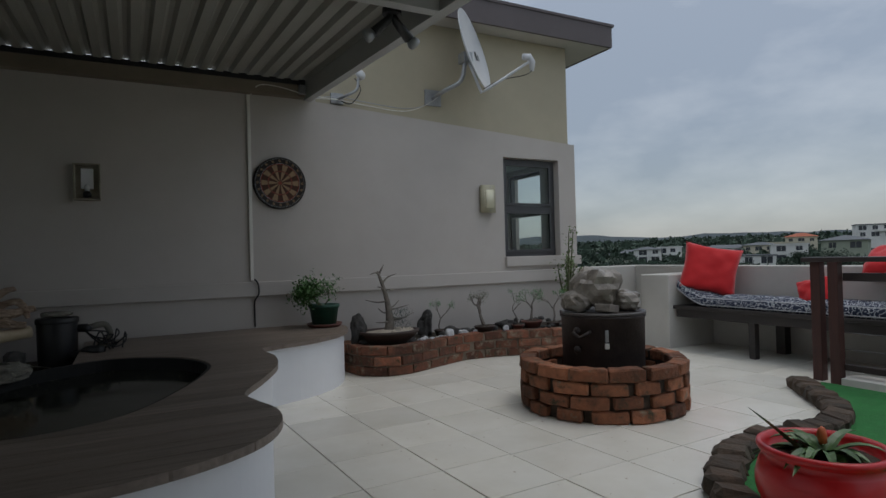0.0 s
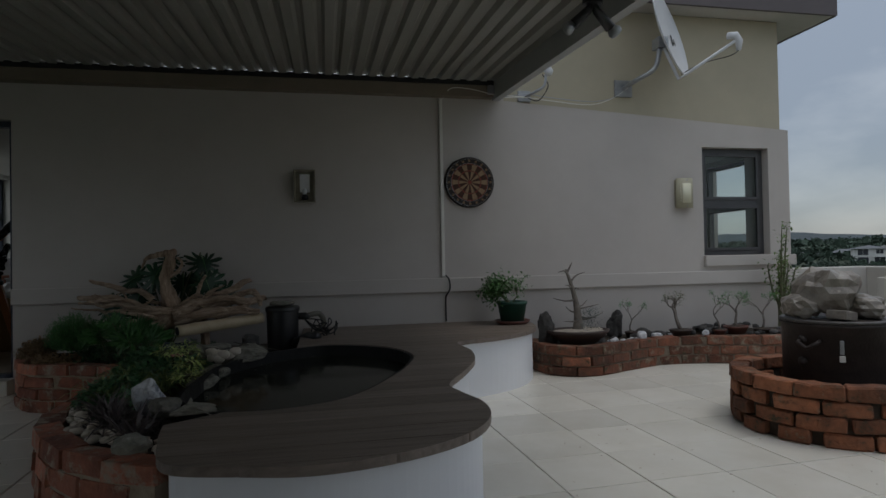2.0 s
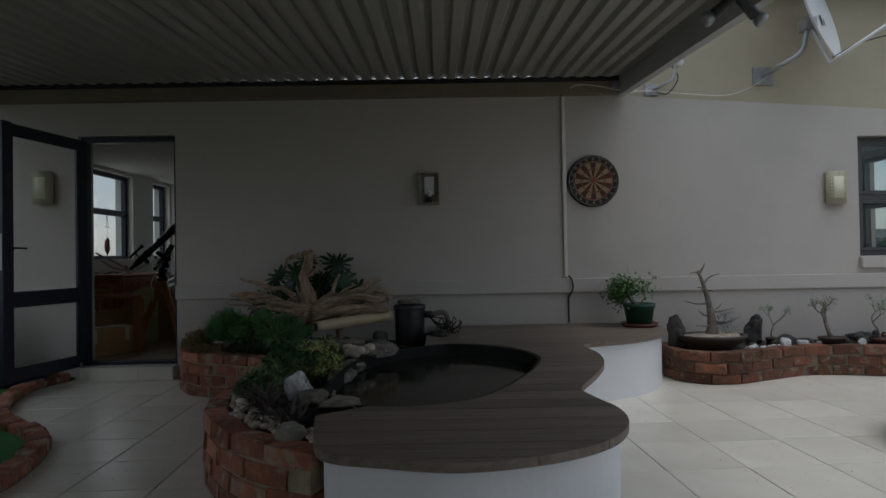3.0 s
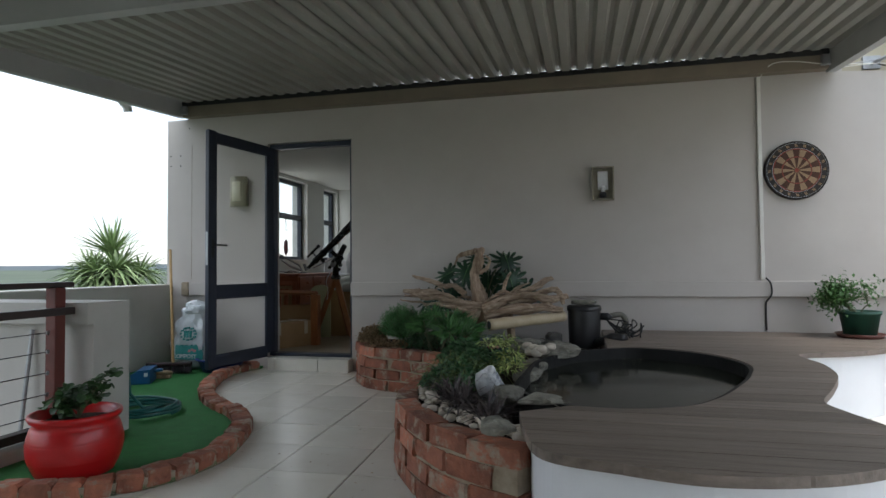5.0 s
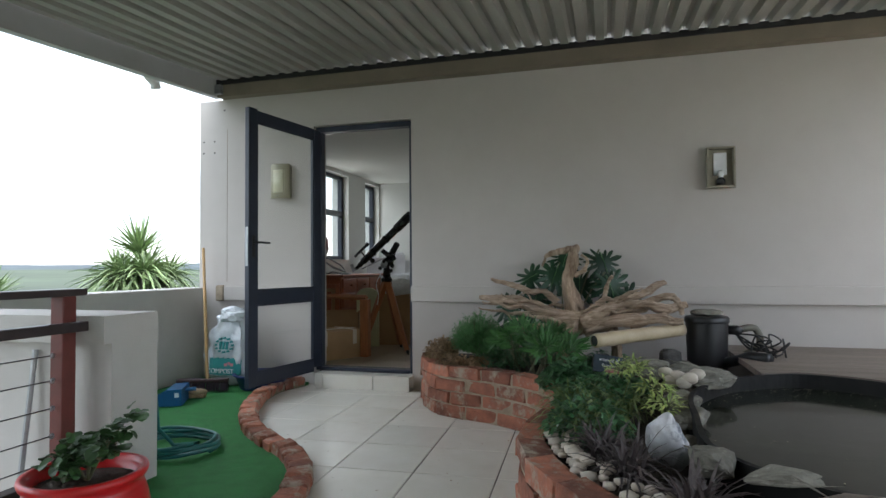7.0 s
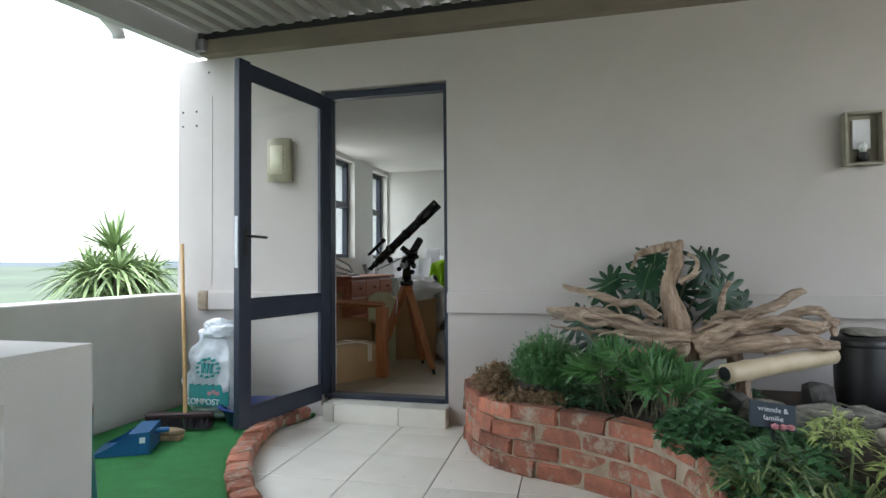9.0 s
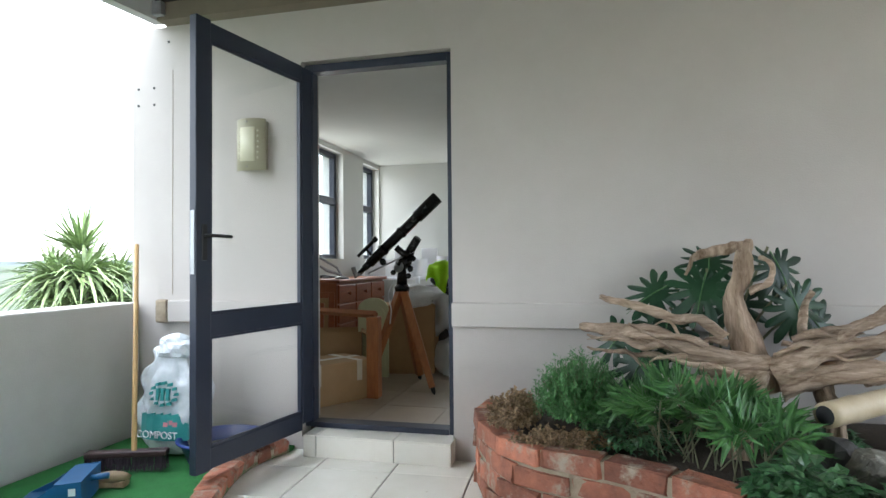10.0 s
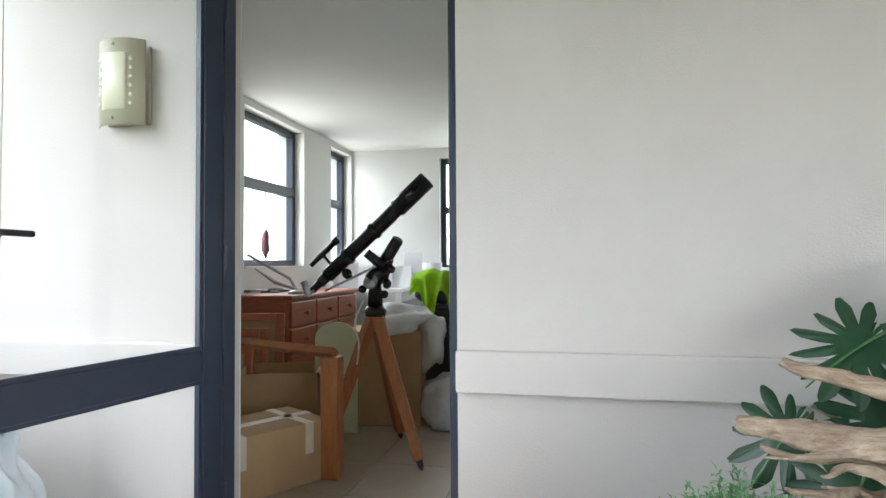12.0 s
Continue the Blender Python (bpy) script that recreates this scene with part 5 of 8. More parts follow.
def ball_dir(rng, low=-0.2):
    while True:
        d = Vector((rng.uniform(-1, 1), rng.uniform(-1, 1), rng.uniform(low, 1)))
        if 0.1 < d.length < 1:
            return d.normalized()


def feathery_bush(name, label, centre, size, seed, material, twigs=90, needles=26, nl=0.035, nw=0.0035, category="plant"):
    """A bush of many twigs set with fine leaves."""
    rng = random.Random(seed)
    t = thing(name, label, category)
    s, st = Soup(), bmesh.new()
    c = Vector(centre)
    for _ in range(twigs):
        d = ball_dir(rng, -0.1)
        end = c + Vector((d.x * size[0], d.y * size[1], d.z * size[2])) * rng.uniform(0.7, 1.05)
        root = c + Vector((d.x * 0.15 * size[0], d.y * 0.15 * size[1], -0.3 * size[2]))
        for k in range(needles):
            q = root.lerp(end, 0.35 + 0.65 * k / needles) + Vector([rng.uniform(-0.006, 0.006) for _ in range(3)])
            w = ((end - root).normalized() * 0.6 + ball_dir(rng, -1)).normalized()
            s.leaf(q, w, Vector((0, 0, 1)), nl * rng.uniform(0.6, 1.2), nw)
        if rng.random() < 0.35:
            tube(st, [root, root.lerp(end, 0.9)], [0.003, 0.0012], 4)
    s.make("foliage", material, t)
    part("twigs", st, BARK_GREEN, t)
    return t


def palm_fronds(name, label, base, count, length, seed, material, spread=1.0, toward=Vector((0.0, -0.22, 0))):
    """A clump of arching pinnate fronds with long narrow leaflets."""
    rng = random.Random(seed)
    t = thing(name, label, "plant")
    for i in range(count):
        a = 2 * math.pi * i / count + rng.uniform(-0.3, 0.3)
        way = (Vector((math.cos(a), 0.45 * math.sin(a), 0)) * spread * rng.uniform(0.4, 1.1) + toward + Vector((0, 0, rng.uniform(0.55, 1.15)))).normalized()
        b = Vector(base) + Vector((rng.uniform(-0.06, 0.06), rng.uniform(-0.05, 0.05), 0))
        ln = length * rng.uniform(0.8, 1.15)
        pts = [b, b + way * ln * 0.5 + Vector((0, 0, 0.02)), b + way * ln * 0.8 + Vector((0, 0, 0.01)), b + way * ln + Vector((0, 0, -0.03))]
        s = Soup()
        line = curve_through(pts, 5)
        first = int(len(line) * 0.45)
        tw = rng.uniform(-0.35, 0.35)
        for k in range(first, len(line)):
            d = (line[k] - line[k - 1]).normalized()
            sd = d.cross(Vector((0, -0.75, 0.65)))
            sd = sd.normalized() if sd.length > 0.01 else Vector((1, 0, 0))
            nrm = sd.cross(d).normalized()
            sd = sd * math.cos(tw) + nrm * math.sin(tw)
            u = (k - first) / (len(line) - first)
            for sg in (-1, 1):
                w = sd * sg + d * rng.uniform(0.75, 1.15) + Vector((0, 0, -0.05 - 0.15 * rng.random()))
                s.leaf(line[k], w, nrm, rng.uniform(0.12, 0.165) * (1 - 0.45 * u), rng.uniform(0.013, 0.019), 0.14)
        fr = s.make("frond", material, t)
        part("stem", tube(bmesh.new(), line[::2], 0.0028, 5), BARK_GREEN, fr)
    return t


def monstera_leaf(parent, base, at, face, up, size, seed):
    """A large leaf cut into fingers, on a stalk."""
    rng = random.Random(seed)
    face = Vector(face).normalized()
    upv = Vector(up)
    upv = (upv - face * upv.dot(face)).normalized()
    right = upv.cross(face).normalized()
    bm = bmesh.new()
    mid = [Vector((0, 0.42 - k / 6 * 0.95, 0.07 * math.sin(k / 6 * 3.1))) for k in range(7)]
    hub = Vector((0, 0.16, 0.05))
    steps, lobes = 84, rng.uniform(5.8, 6.8)
    span = [rng.uniform(0.80, 1.08) for _ in range(20)]
    for sg in (-1, 1):
        shift = rng.uniform(-0.1, 0.2)
        inner, outer = [], []
        for k in range(steps + 1):
            u = k / steps
            a = 0.12 + u * (math.pi - 0.12)
            full = (0.40 + 0.15 * math.sin(a) + 0.26 * max(0, -math.cos(a)) ** 2.0) * (1 - 0.35 * max(0, math.cos(a)) ** 6)
            f = (u * lobes + shift) % 1.0
            cut = min(1.0, 1.4 * max(0.0, 1 - abs(f - 0.5) / 0.19)) if 0.10 < u < 0.93 else 0.0
            rag = 1 - (0.60 + 0.04 * math.sin(k)) * cut
            tipf = span[int(u * lobes + shift + 0.5) + (10 if sg > 0 else 0)] * 1.12 - 0.95 * abs(f - 0.05 if f < 0.5 else f - 0.95)
            dirv = Vector((sg * math.sin(a + 0.18 * cut), math.cos(a + 0.18 * cut), 0))
            sag = -0.24 * (full * rag) ** 1.6 * (0.6 + 0.4 * math.sin(a)) + 0.02 * math.sin(u * lobes * 6.28)
            inner.append(bm.verts.new(hub + dirv * full * 0.36 + Vector((0, 0, -0.015))))
            outer.append(bm.verts.new(hub + dirv * full * max(0.40, rag) * tipf + Vector((0, 0, sag))))
        c = bm.verts.new(hub)
        for k in range(steps):
            bm.faces.new((c, inner[k], inner[k + 1]))
            bm.faces.new((inner[k], outer[k], outer[k + 1], inner[k + 1]))
    M = Matrix((right, upv, face)).transposed().to_4x4()
    M = Matrix.Translation(at) @ M @ Matrix.Scale(size, 4)
    bmesh.ops.transform(bm, matrix=M, verts=bm.verts[:])
    ob = part("leaf", bm, MONSTERA, parent)
    root = Vector(at) + upv * size * 0.5
    part("stalk", tube(bmesh.new(), curve_through([Vector(base), (Vector(base) + root) / 2 + Vector((0, 0, 0.1)), root], 4), 0.006, 6), BARK_GREEN, ob, "", True)
    part("midrib", tube(bmesh.new(), [M @ (q + Vector((0, 0, 0.006))) for q in mid], [0.004, 0.0035, 0.003, 0.003, 0.0025, 0.002, 0.0015], 5), PALM_GREEN, ob, "pale green midrib")
    return ob


LEAF_SCALE = 1.0
# monstera behind the driftwood
mon = thing("monstera", "dark green monstera plant with split leaves behind driftwood", "plant")
mb = (-1.0, 5.25, 0.31)
for k, (at, face, up, size) in enumerate((
        ((-1.06, 5.14, 0.87), (-0.25, -1, 0.45), (0.25, 0.3, 1), 0.26), ((-1.25, 5.22, 0.86), (-0.35, -0.9, 0.8), (0.9, 0.3, 0.5), 0.24),
        ((-1.40, 5.20, 0.66), (-0.5, -0.8, 0.5), (0.7, 0.2, 0.8), 0.22), ((-0.73, 5.26, 0.95), (0.5, -0.9, 0.35), (-0.3, 0.3, 1), 0.27),
        ((-0.69, 5.18, 0.80), (0.4, -1, 0.1), (-0.4, 0.2, 1), 0.25), ((-1.00, 5.30, 0.99), (0.0, -0.8, 0.7), (0.2, 0.6, 1), 0.22),
        ((-1.32, 5.08, 0.57), (-0.3, -1, 0.3), (0.5, 0.1, 1), 0.23), ((-1.20, 5.18, 0.70), (-0.1, -1, 0.2), (0.2, 0.1, 1), 0.25),
        ((-0.58, 5.28, 0.72), (0.45, -1, 0.3), (-0.5, 0.1, 1), 0.22), ((-0.90, 5.30, 0.80), (0.1, -1, 0.2), (0, 0.1, 1), 0.26))):
    monstera_leaf(mon, mb, at, face, up, size * LEAF_SCALE, 100 + k)

# driftwood
drift = thing("driftwood", "weathered brown driftwood root with splayed branches in planter", "driftwood")


def limb(name, pts, radii, seed, n=10, parent=drift):
    rng = random.Random(seed)
    line = curve_through(pts, 12)
    m = len(line)
    n *= 2
    rad = []
    for i in range(m):
        u = i / (m - 1) * (len(radii) - 1)
        k = min(int(u), len(radii) - 2)
        rad.append(0.78 * (radii[k] + (radii[k + 1] - radii[k]) * (u - k)))
    bm = bmesh.new()
    tube(bm, line, rad, n, True, 0.8)
    bm.verts.index_update()
    bm.verts.ensure_lookup_table()
    for i in range(m):
        ring = bm.verts[i * n:(i + 1) * n]
        mid_p = sum((v.co for v in ring), Vector()) / n
        for k, v in enumerate(ring):
            a = 2 * math.pi * k / n + 0.05 * i
            w = 1 + 0.16 * math.sin(3 * a + seed) + 0.10 * math.sin(7 * a + seed * 2.1) + 0.14 * noise.noise(Vector((math.cos(a) * 2, math.sin(a) * 2, i * 0.22 + seed)))
            v.co = mid_p + (v.co - mid_p) * w
    off = Vector((rng.uniform(0, 50), rng.uniform(0, 50), rng.uniform(0, 50)))
    for v in bm.verts:
        v.co += Vector((noise.noise(v.co * 9 + off), noise.noise(v.co * 9 - off), noise.noise(v.co * 9 + off * 2))) * 0.018
        v.co += Vector((noise.noise(v.co * 30 + off), noise.noise(v.co * 30 - off), noise.noise(v.co * 30 + off * 2))) * 0.006
    return part(name, bm, DRIFT_UP if name in ("trunk", "root", "burl") else DRIFT, parent, "", True)


limb("trunk", [(-0.88, 4.96, 0.52), (-0.92, 4.98, 0.68), (-0.96, 5.0, 0.85), (-0.93, 5.02, 1.0), (-0.90, 5.03, 1.10)], [0.12, 0.085, 0.052, 0.046, 0.018], 1, 14)
limb("branch", [(-0.90, 4.92, 0.62), (-1.08, 4.86, 0.66), (-1.25, 4.90, 0.72), (-1.42, 4.96, 0.745), (-1.55, 5.0, 0.765)], [0.085, 0.068, 0.05, 0.042, 0.02], 2, 12)
limb("branch", [(-1.02, 4.92, 0.74), (-1.10, 4.90, 0.80), (-1.22, 4.93, 0.80), (-1.34, 4.96, 0.84), (-1.46, 5.0, 0.885)], [0.035, 0.028, 0.026, 0.024, 0.014], 3)
limb("branch", [(-1.28, 4.90, 0.71), (-1.38, 4.92, 0.735), (-1.45, 4.93, 0.72), (-1.53, 4.94, 0.735)], [0.03, 0.022, 0.016, 0.008], 4)
limb("branch", [(-0.86, 4.90, 0.60), (-0.70, 4.86, 0.70), (-0.52, 4.87, 0.73), (-0.36, 4.92, 0.70), (-0.24, 5.0, 0.72)], [0.085, 0.05, 0.04, 0.045, 0.03], 5, 12)
limb("branch", [(-0.84, 4.88, 0.56), (-0.66, 4.84, 0.62), (-0.46, 4.86, 0.64), (-0.28, 4.90, 0.62)], [0.08, 0.06, 0.05, 0.03], 6, 12)
limb("branch", [(-0.80, 4.96, 0.62), (-0.62, 5.0, 0.74), (-0.48, 5.04, 0.79), (-0.35, 5.06, 0.85)], [0.05, 0.045, 0.038, 0.022], 7)
limb("branch", [(-0.70, 4.94, 0.66), (-0.52, 4.98, 0.70), (-0.38, 5.0, 0.76), (-0.30, 4.96, 0.74), (-0.27, 4.95, 0.66)], [0.05, 0.042, 0.034, 0.03, 0.02], 8)
limb("branch", [(-0.92, 4.86, 0.60), (-1.0, 4.80, 0.55), (-1.12, 4.80, 0.58), (-1.20, 4.82, 0.56)], [0.055, 0.04, 0.03, 0.02], 9)
limb("branch", [(-0.75, 4.98, 0.70), (-0.72, 5.02, 0.82), (-0.68, 5.04, 0.90)], [0.022, 0.016, 0.01], 10, 8)
limb("branch", [(-0.91, 4.99, 0.90), (-0.86, 4.95, 0.94), (-0.84, 4.97, 1.0), (-0.88, 5.0, 1.04)], [0.022, 0.018, 0.016, 0.012], 12, 8)
limb("burl", [(-1.13, 5.05, 0.97), (-1.10, 5.05, 1.03), (-1.03, 5.05, 1.058), (-0.96, 5.04, 1.065), (-0.91, 5.03, 1.08)], [0.010, 0.020, 0.027, 0.032, 0.022], 13, 10)
limb("root", [(-0.95, 4.9, 0.58), (-0.98, 4.86, 0.44), (-1.0, 4.85, 0.28)], [0.07, 0.05, 0.04], 14)
limb("root", [(-0.70, 4.92, 0.58), (-0.66, 4.9, 0.44), (-0.64, 4.9, 0.28)], [0.05, 0.045, 0.04], 15)

dr2 = random.Random(44)
for k in range(22):
    side = -1 if k % 2 else 1
    b0 = Vector((-0.92 + side * dr2.uniform(0.05, 0.35), 4.92 + dr2.uniform(-0.07, 0.06), 0.62 + dr2.uniform(-0.03, 0.12)))
    ln = dr2.uniform(0.14, 0.34)
    dv = Vector((side * dr2.uniform(0.6, 1.0), dr2.uniform(-0.4, 0.25), dr2.uniform(-0.12, 0.4))).normalized()
    p1 = b0 + dv * ln * 0.35 + Vector((0, dr2.uniform(-0.03, 0.03), dr2.uniform(-0.03, 0.04)))
    p2 = b0 + dv * ln * 0.7 + Vector((0, dr2.uniform(-0.04, 0.04), dr2.uniform(-0.04, 0.05)))
    r0 = dr2.uniform(0.014, 0.03)
    limb("twig", [b0, p1, p2, b0 + dv * ln], [r0, r0 * 0.8, r0 * 0.6, r0 * 0.2], 60 + k, 5)
bam = thing("bamboo_cane", "thick pale bamboo cane lying below the driftwood", "bamboo")
ba, bb = Vector((-0.79, 4.62, 0.525)), Vector((-0.27, 4.99, 0.565))
pts, rad = [], []
for k in range(21):
    u = k / 20
    pts.append(ba.lerp(bb, u))
    rad.append(0.041 if k % 9 != 4 else 0.045)
part("cane", tube(bmesh.new(), pts, rad, 18), BAMBOO, bam, "", True)
# the cane is closed; a black disc paints the shaded inside
part("hollow", tube(bmesh.new(), [ba - (bb - ba) * 0.002, ba + (bb - ba) * 0.001], 0.031, 16), BLACK, bam, "black disc standing in for shade inside the cane")
for u, dy in ((0.08, 0.0), (0.85, 0.0)):
    p = ba.lerp(bb, u)
    part("prop", lumpy(bmesh.new(), (p.x, p.y, 0.375), (0.06, 0.06, 0.08), int(u * 90)), ROCK_DARK, bam, "dark stone below the cane")

# pump and filter
pump = thing("pond_filter", "black plastic pond filter bucket with flat stone on top", "pond filter", at=(-0.12, 5.05, 0.30))
part("body", lathe(bmesh.new(), [(0.0, 0.0), (0.114, 0.0), (0.116, 0.01), (0.123, 0.30), (0.122, 0.31), (0.0, 0.31)], 32), BLACK_PLASTIC, pump, "", True)
part("lid", lathe(bmesh.new(), [(0.128, 0.305), (0.13, 0.31), (0.13, 0.335), (0.12, 0.345), (0.0, 0.35)], 32), BLACK_PLASTIC, pump, "", True)
part("flat_stone", lumpy(bmesh.new(), (0.0, 0.0, 0.368), (0.10, 0.08, 0.02), 5, 0.2), ROCK, pump, "flat grey stone")
part("label_sticker", boxes(((0.09, -0.10, 0.06), (0.12, -0.065, 0.10))), PAPER, pump, "small white sticker")
part("outlet_pipe", tube(bmesh.new(), [(0.08, -0.06, 0.06), (0.2, -0.22, 0.13), (0.27, -0.33, 0.135)], [0.03, 0.032, 0.032], 12), BLACK_PLASTIC, pump, "", True)
part("elbow", tube(bmesh.new(), [(0.11, 0.0, 0.26), (0.17, 0.0, 0.26), (0.19, 0.0, 0.24)], [0.028, 0.03, 0.03], 12), BLACK_PLASTIC, pump, "", True)
part("hose", tube(bmesh.new(), curve_through([(0.16, 0.02, 0.25), (0.28, 0.05, 0.27), (0.31, 0.06, 0.17), (0.22, 0.06, 0.10), (0.14, 0.06, 0.09)], 7), 0.022, 10), mat("grey_hose", (0.16, 0.15, 0.12), None, 20, 0.6), pump, "grey flexible hose", True)
crng = random.Random(8)
for k in range(6):
    p0 = Vector((0.16, 0.0, 0.24))
    mids = [Vector((0.2 + crng.uniform(0, 0.22), -0.12 + crng.uniform(-0.08, 0.16), 0.13 + crng.uniform(0.0, 0.12))) for _ in range(3)]
    end = Vector((0.26 + crng.uniform(0, 0.15), -0.15 + crng.uniform(-0.1, 0.15), 0.126))
    part("cable", tube(bmesh.new(), curve_through([p0, *mids, end], 6), 0.005, 6), BLACK, pump, "", True)

# stones round the pond
def slab(label, centre, size, seed, material=ROCK):
    """An angular rock: the hull of scattered points, its edges worn."""
    rng = random.Random(seed)
    bm = bmesh.new()
    for _ in range(22):
        d = Vector((rng.uniform(-1, 1), rng.uniform(-1, 1), rng.uniform(-1, 1)))
        d = d.normalized() * rng.uniform(0.85, 1.05)
        bm.verts.new((d.x, d.y, max(-0.7, min(0.75, d.z))))
    bmesh.ops.convex_hull(bm, input=bm.verts[:])
    bmesh.ops.delete(bm, geom=[v for v in bm.verts if not v.link_faces], context="VERTS")
    bmesh.ops.bevel(bm, geom=bm.edges[:], offset=0.06, segments=1, affect="EDGES")
    bmesh.ops.triangulate(bm, faces=bm.faces[:])
    bmesh.ops.subdivide_edges(bm, edges=bm.edges[:], cuts=3, use_grid_fill=True)
    off = Vector((seed * 1.7, seed * 0.3, 0))
    turn = Matrix.Rotation(rng.uniform(0, 6.28), 3, "Z")
    for v in bm.verts:
        c = turn @ v.co
        c *= 1 + 0.14 * noise.noise(c * 1.8 + off) + 0.09 * noise.noise(c * 4 + off) + 0.05 * noise.noise(c * 9 + off)
        v.co = Vector((c.x * size[0], c.y * size[1], c.z * size[2])) + Vector(centre)
    return tagged(part("boulder", bm, material), label, "stone", "pond rocks")


def stone(name, label, centre, size, seed, material=ROCK, rough=0.28, group="", sub=3):
    return tagged(part(name, lumpy(bmesh.new(), centre, size, seed, rough, sub), material, None, "", True), label, "stone", group)


slab("large flat mossy grey rock at the pond edge", (-0.30, 4.10, 0.43), (0.17, 0.15, 0.06), 31)
slab("grey slab rock at the pond edge", (-0.42, 3.56, 0.37), (0.09, 0.15, 0.045), 32)
slab("grey slab rock at the pond edge", (-0.40, 3.82, 0.38), (0.10, 0.11, 0.05), 33)
slab("dark grey rock below the bamboo cane", (-0.50, 4.42, 0.40), (0.15, 0.10, 0.07), 34)
slab("mottled grey mossy rock below the bamboo cane", (-0.66, 4.56, 0.38), (0.13, 0.09, 0.075), 43)
slab("mottled grey mossy rock beside the pond filter", (-0.34, 4.60, 0.37), (0.14, 0.10, 0.07), 44)
slab("flat grey rock resting on the deck end", (-0.43, 2.90, 0.40), (0.085, 0.085, 0.055), 35)
slab("long flat grey slab rock overhanging the pond", (-0.30, 2.75, 0.425), (0.115, 0.055, 0.030), 36)
slab("flat mossy grey rock beside the deck tip", (-0.42, 2.43, 0.395), (0.075, 0.10, 0.040), 37)
slab("grey rock at the pond edge", (-0.46, 3.20, 0.35), (0.07, 0.10, 0.04), 38)
slab("dark rock behind the pond filter", (-0.42, 4.72, 0.36), (0.109, 0.092, 0.070), 39, ROCK_DARK)
tagged(part("quartz_rock", lumpy(bmesh.new(), (-0.54, 3.06, 0.405), (0.050, 0.034, 0.095), 41, 0.45, 4, 0.0, Euler((0.25, -0.42, 0.3)).to_matrix()), QUARTZ, None, "", True), "rough white quartz rock with dark stains among the pond plants", "stone")
for k in range(7):
    stone("cobble", "rounded tan stone on the pond edge", (-0.46 + 0.045 * (k % 4) + 0.02 * (k // 4), 4.0 - 0.06 * (k % 3), 0.46 - 0.02 * (k // 4)), (0.035, 0.03, 0.025), 50 + k, PEBBLE, 0.2, "cobbles", 2)
peb_rng = random.Random(17)
edge = resample(inset(PLANTER, 0.135), 0.040)
edge = [q for q in edge if q[0].y < 3.35]
for p, a in edge:
    for r in range(2):
        k = peb_rng.randrange(999)
        s = peb_rng.uniform(0.014, 0.027)
        stone("pebble", "smooth cream pebble on the planter soil", (p.x + peb_rng.uniform(-0.02, 0.02) - math.sin(a) * 0.045 * r, p.y + peb_rng.uniform(-0.02, 0.02) + math.cos(a) * 0.045 * r, 0.315 + s * 0.5 + 0.012 * r), (s * 1.2, s, s * 0.75), k, PEBBLE, 0.2, "pebbles", 1)

# planting
feathery_bush("fern_bush", "bright green feathery bush in the brick planter", (-1.56, 4.95, 0.45), (0.19, 0.18, 0.22), 61, FERN, 560, 30, 0.021, 0.006)
feathery_bush("dry_plant", "dry brown succulent plant at the planter corner", (-1.83, 5.04, 0.37), (0.12, 0.18, 0.10), 62, DRY, 190, 22, 0.024, 0.015)
feathery_bush("dry_plant", "dry brown low plant along the planter edge", (-1.62, 4.80, 0.335), (0.20, 0.07, 0.06), 63, DRY, 90, 18, 0.022, 0.012)
palm_fronds("parlour_palm", "green parlour palm with arching fronds in the planter", (-1.25, 4.82, 0.29), 12, 0.31, 64, PALM_GREEN, 0.6)
palm_fronds("parlour_palm", "green parlour palm with arching fronds in the planter", (-1.12, 4.74, 0.29), 12, 0.31, 65, PALM_GREEN, 0.65)
palm_fronds("parlour_palm", "small green palm below the bamboo cane", (-1.02, 4.62, 0.29), 10, 0.24, 66, PALM_GREEN, 0.65)


def groundcover(name, label, centre, size, count, seed, material, ll=0.035, lw=0.03, height=0.14, category="plant"):
    rng = random.Random(seed)
    t = thing(name, label, category)
    s = Soup()
    for _ in range(count):
        u, a = math.sqrt(rng.random()), rng.uniform(0, 6.283)
        x, y = centre[0] + size[0] * u * math.cos(a), centre[1] + size[1] * u * math.sin(a)
        z = centre[2] + height * (1 - u * u * 0.7) * rng.uniform(0.25, 1.0)
        d = Vector((math.cos(a) * 0.6 + rng.uniform(-0.7, 0.7), math.sin(a) * 0.6 + rng.uniform(-0.7, 0.7), rng.uniform(-0.35, 0.5)))
        s.leaf(Vector((x, y, z)), d, Vector((0, 0, 1)), ll * rng.uniform(0.6, 1.25), lw * rng.uniform(0.7, 1.1))
    s.make("foliage", material, t)
    st = bmesh.new()
    for _ in range(18):
        a = rng.uniform(0, 6.283)
        q = Vector((centre[0] + size[0] * 0.6 * math.cos(a), centre[1] + size[1] * 0.6 * math.sin(a), centre[2]))
        tube(st, [Vector((centre[0], centre[1], centre[2] - 0.01)), (Vector(centre) + q) / 2 + Vector((0, 0, height * 0.5)), q + Vector((0, 0, height * 0.4))], 0.002, 4)
    part("stems", st, BARK_GREEN, t)
    return t


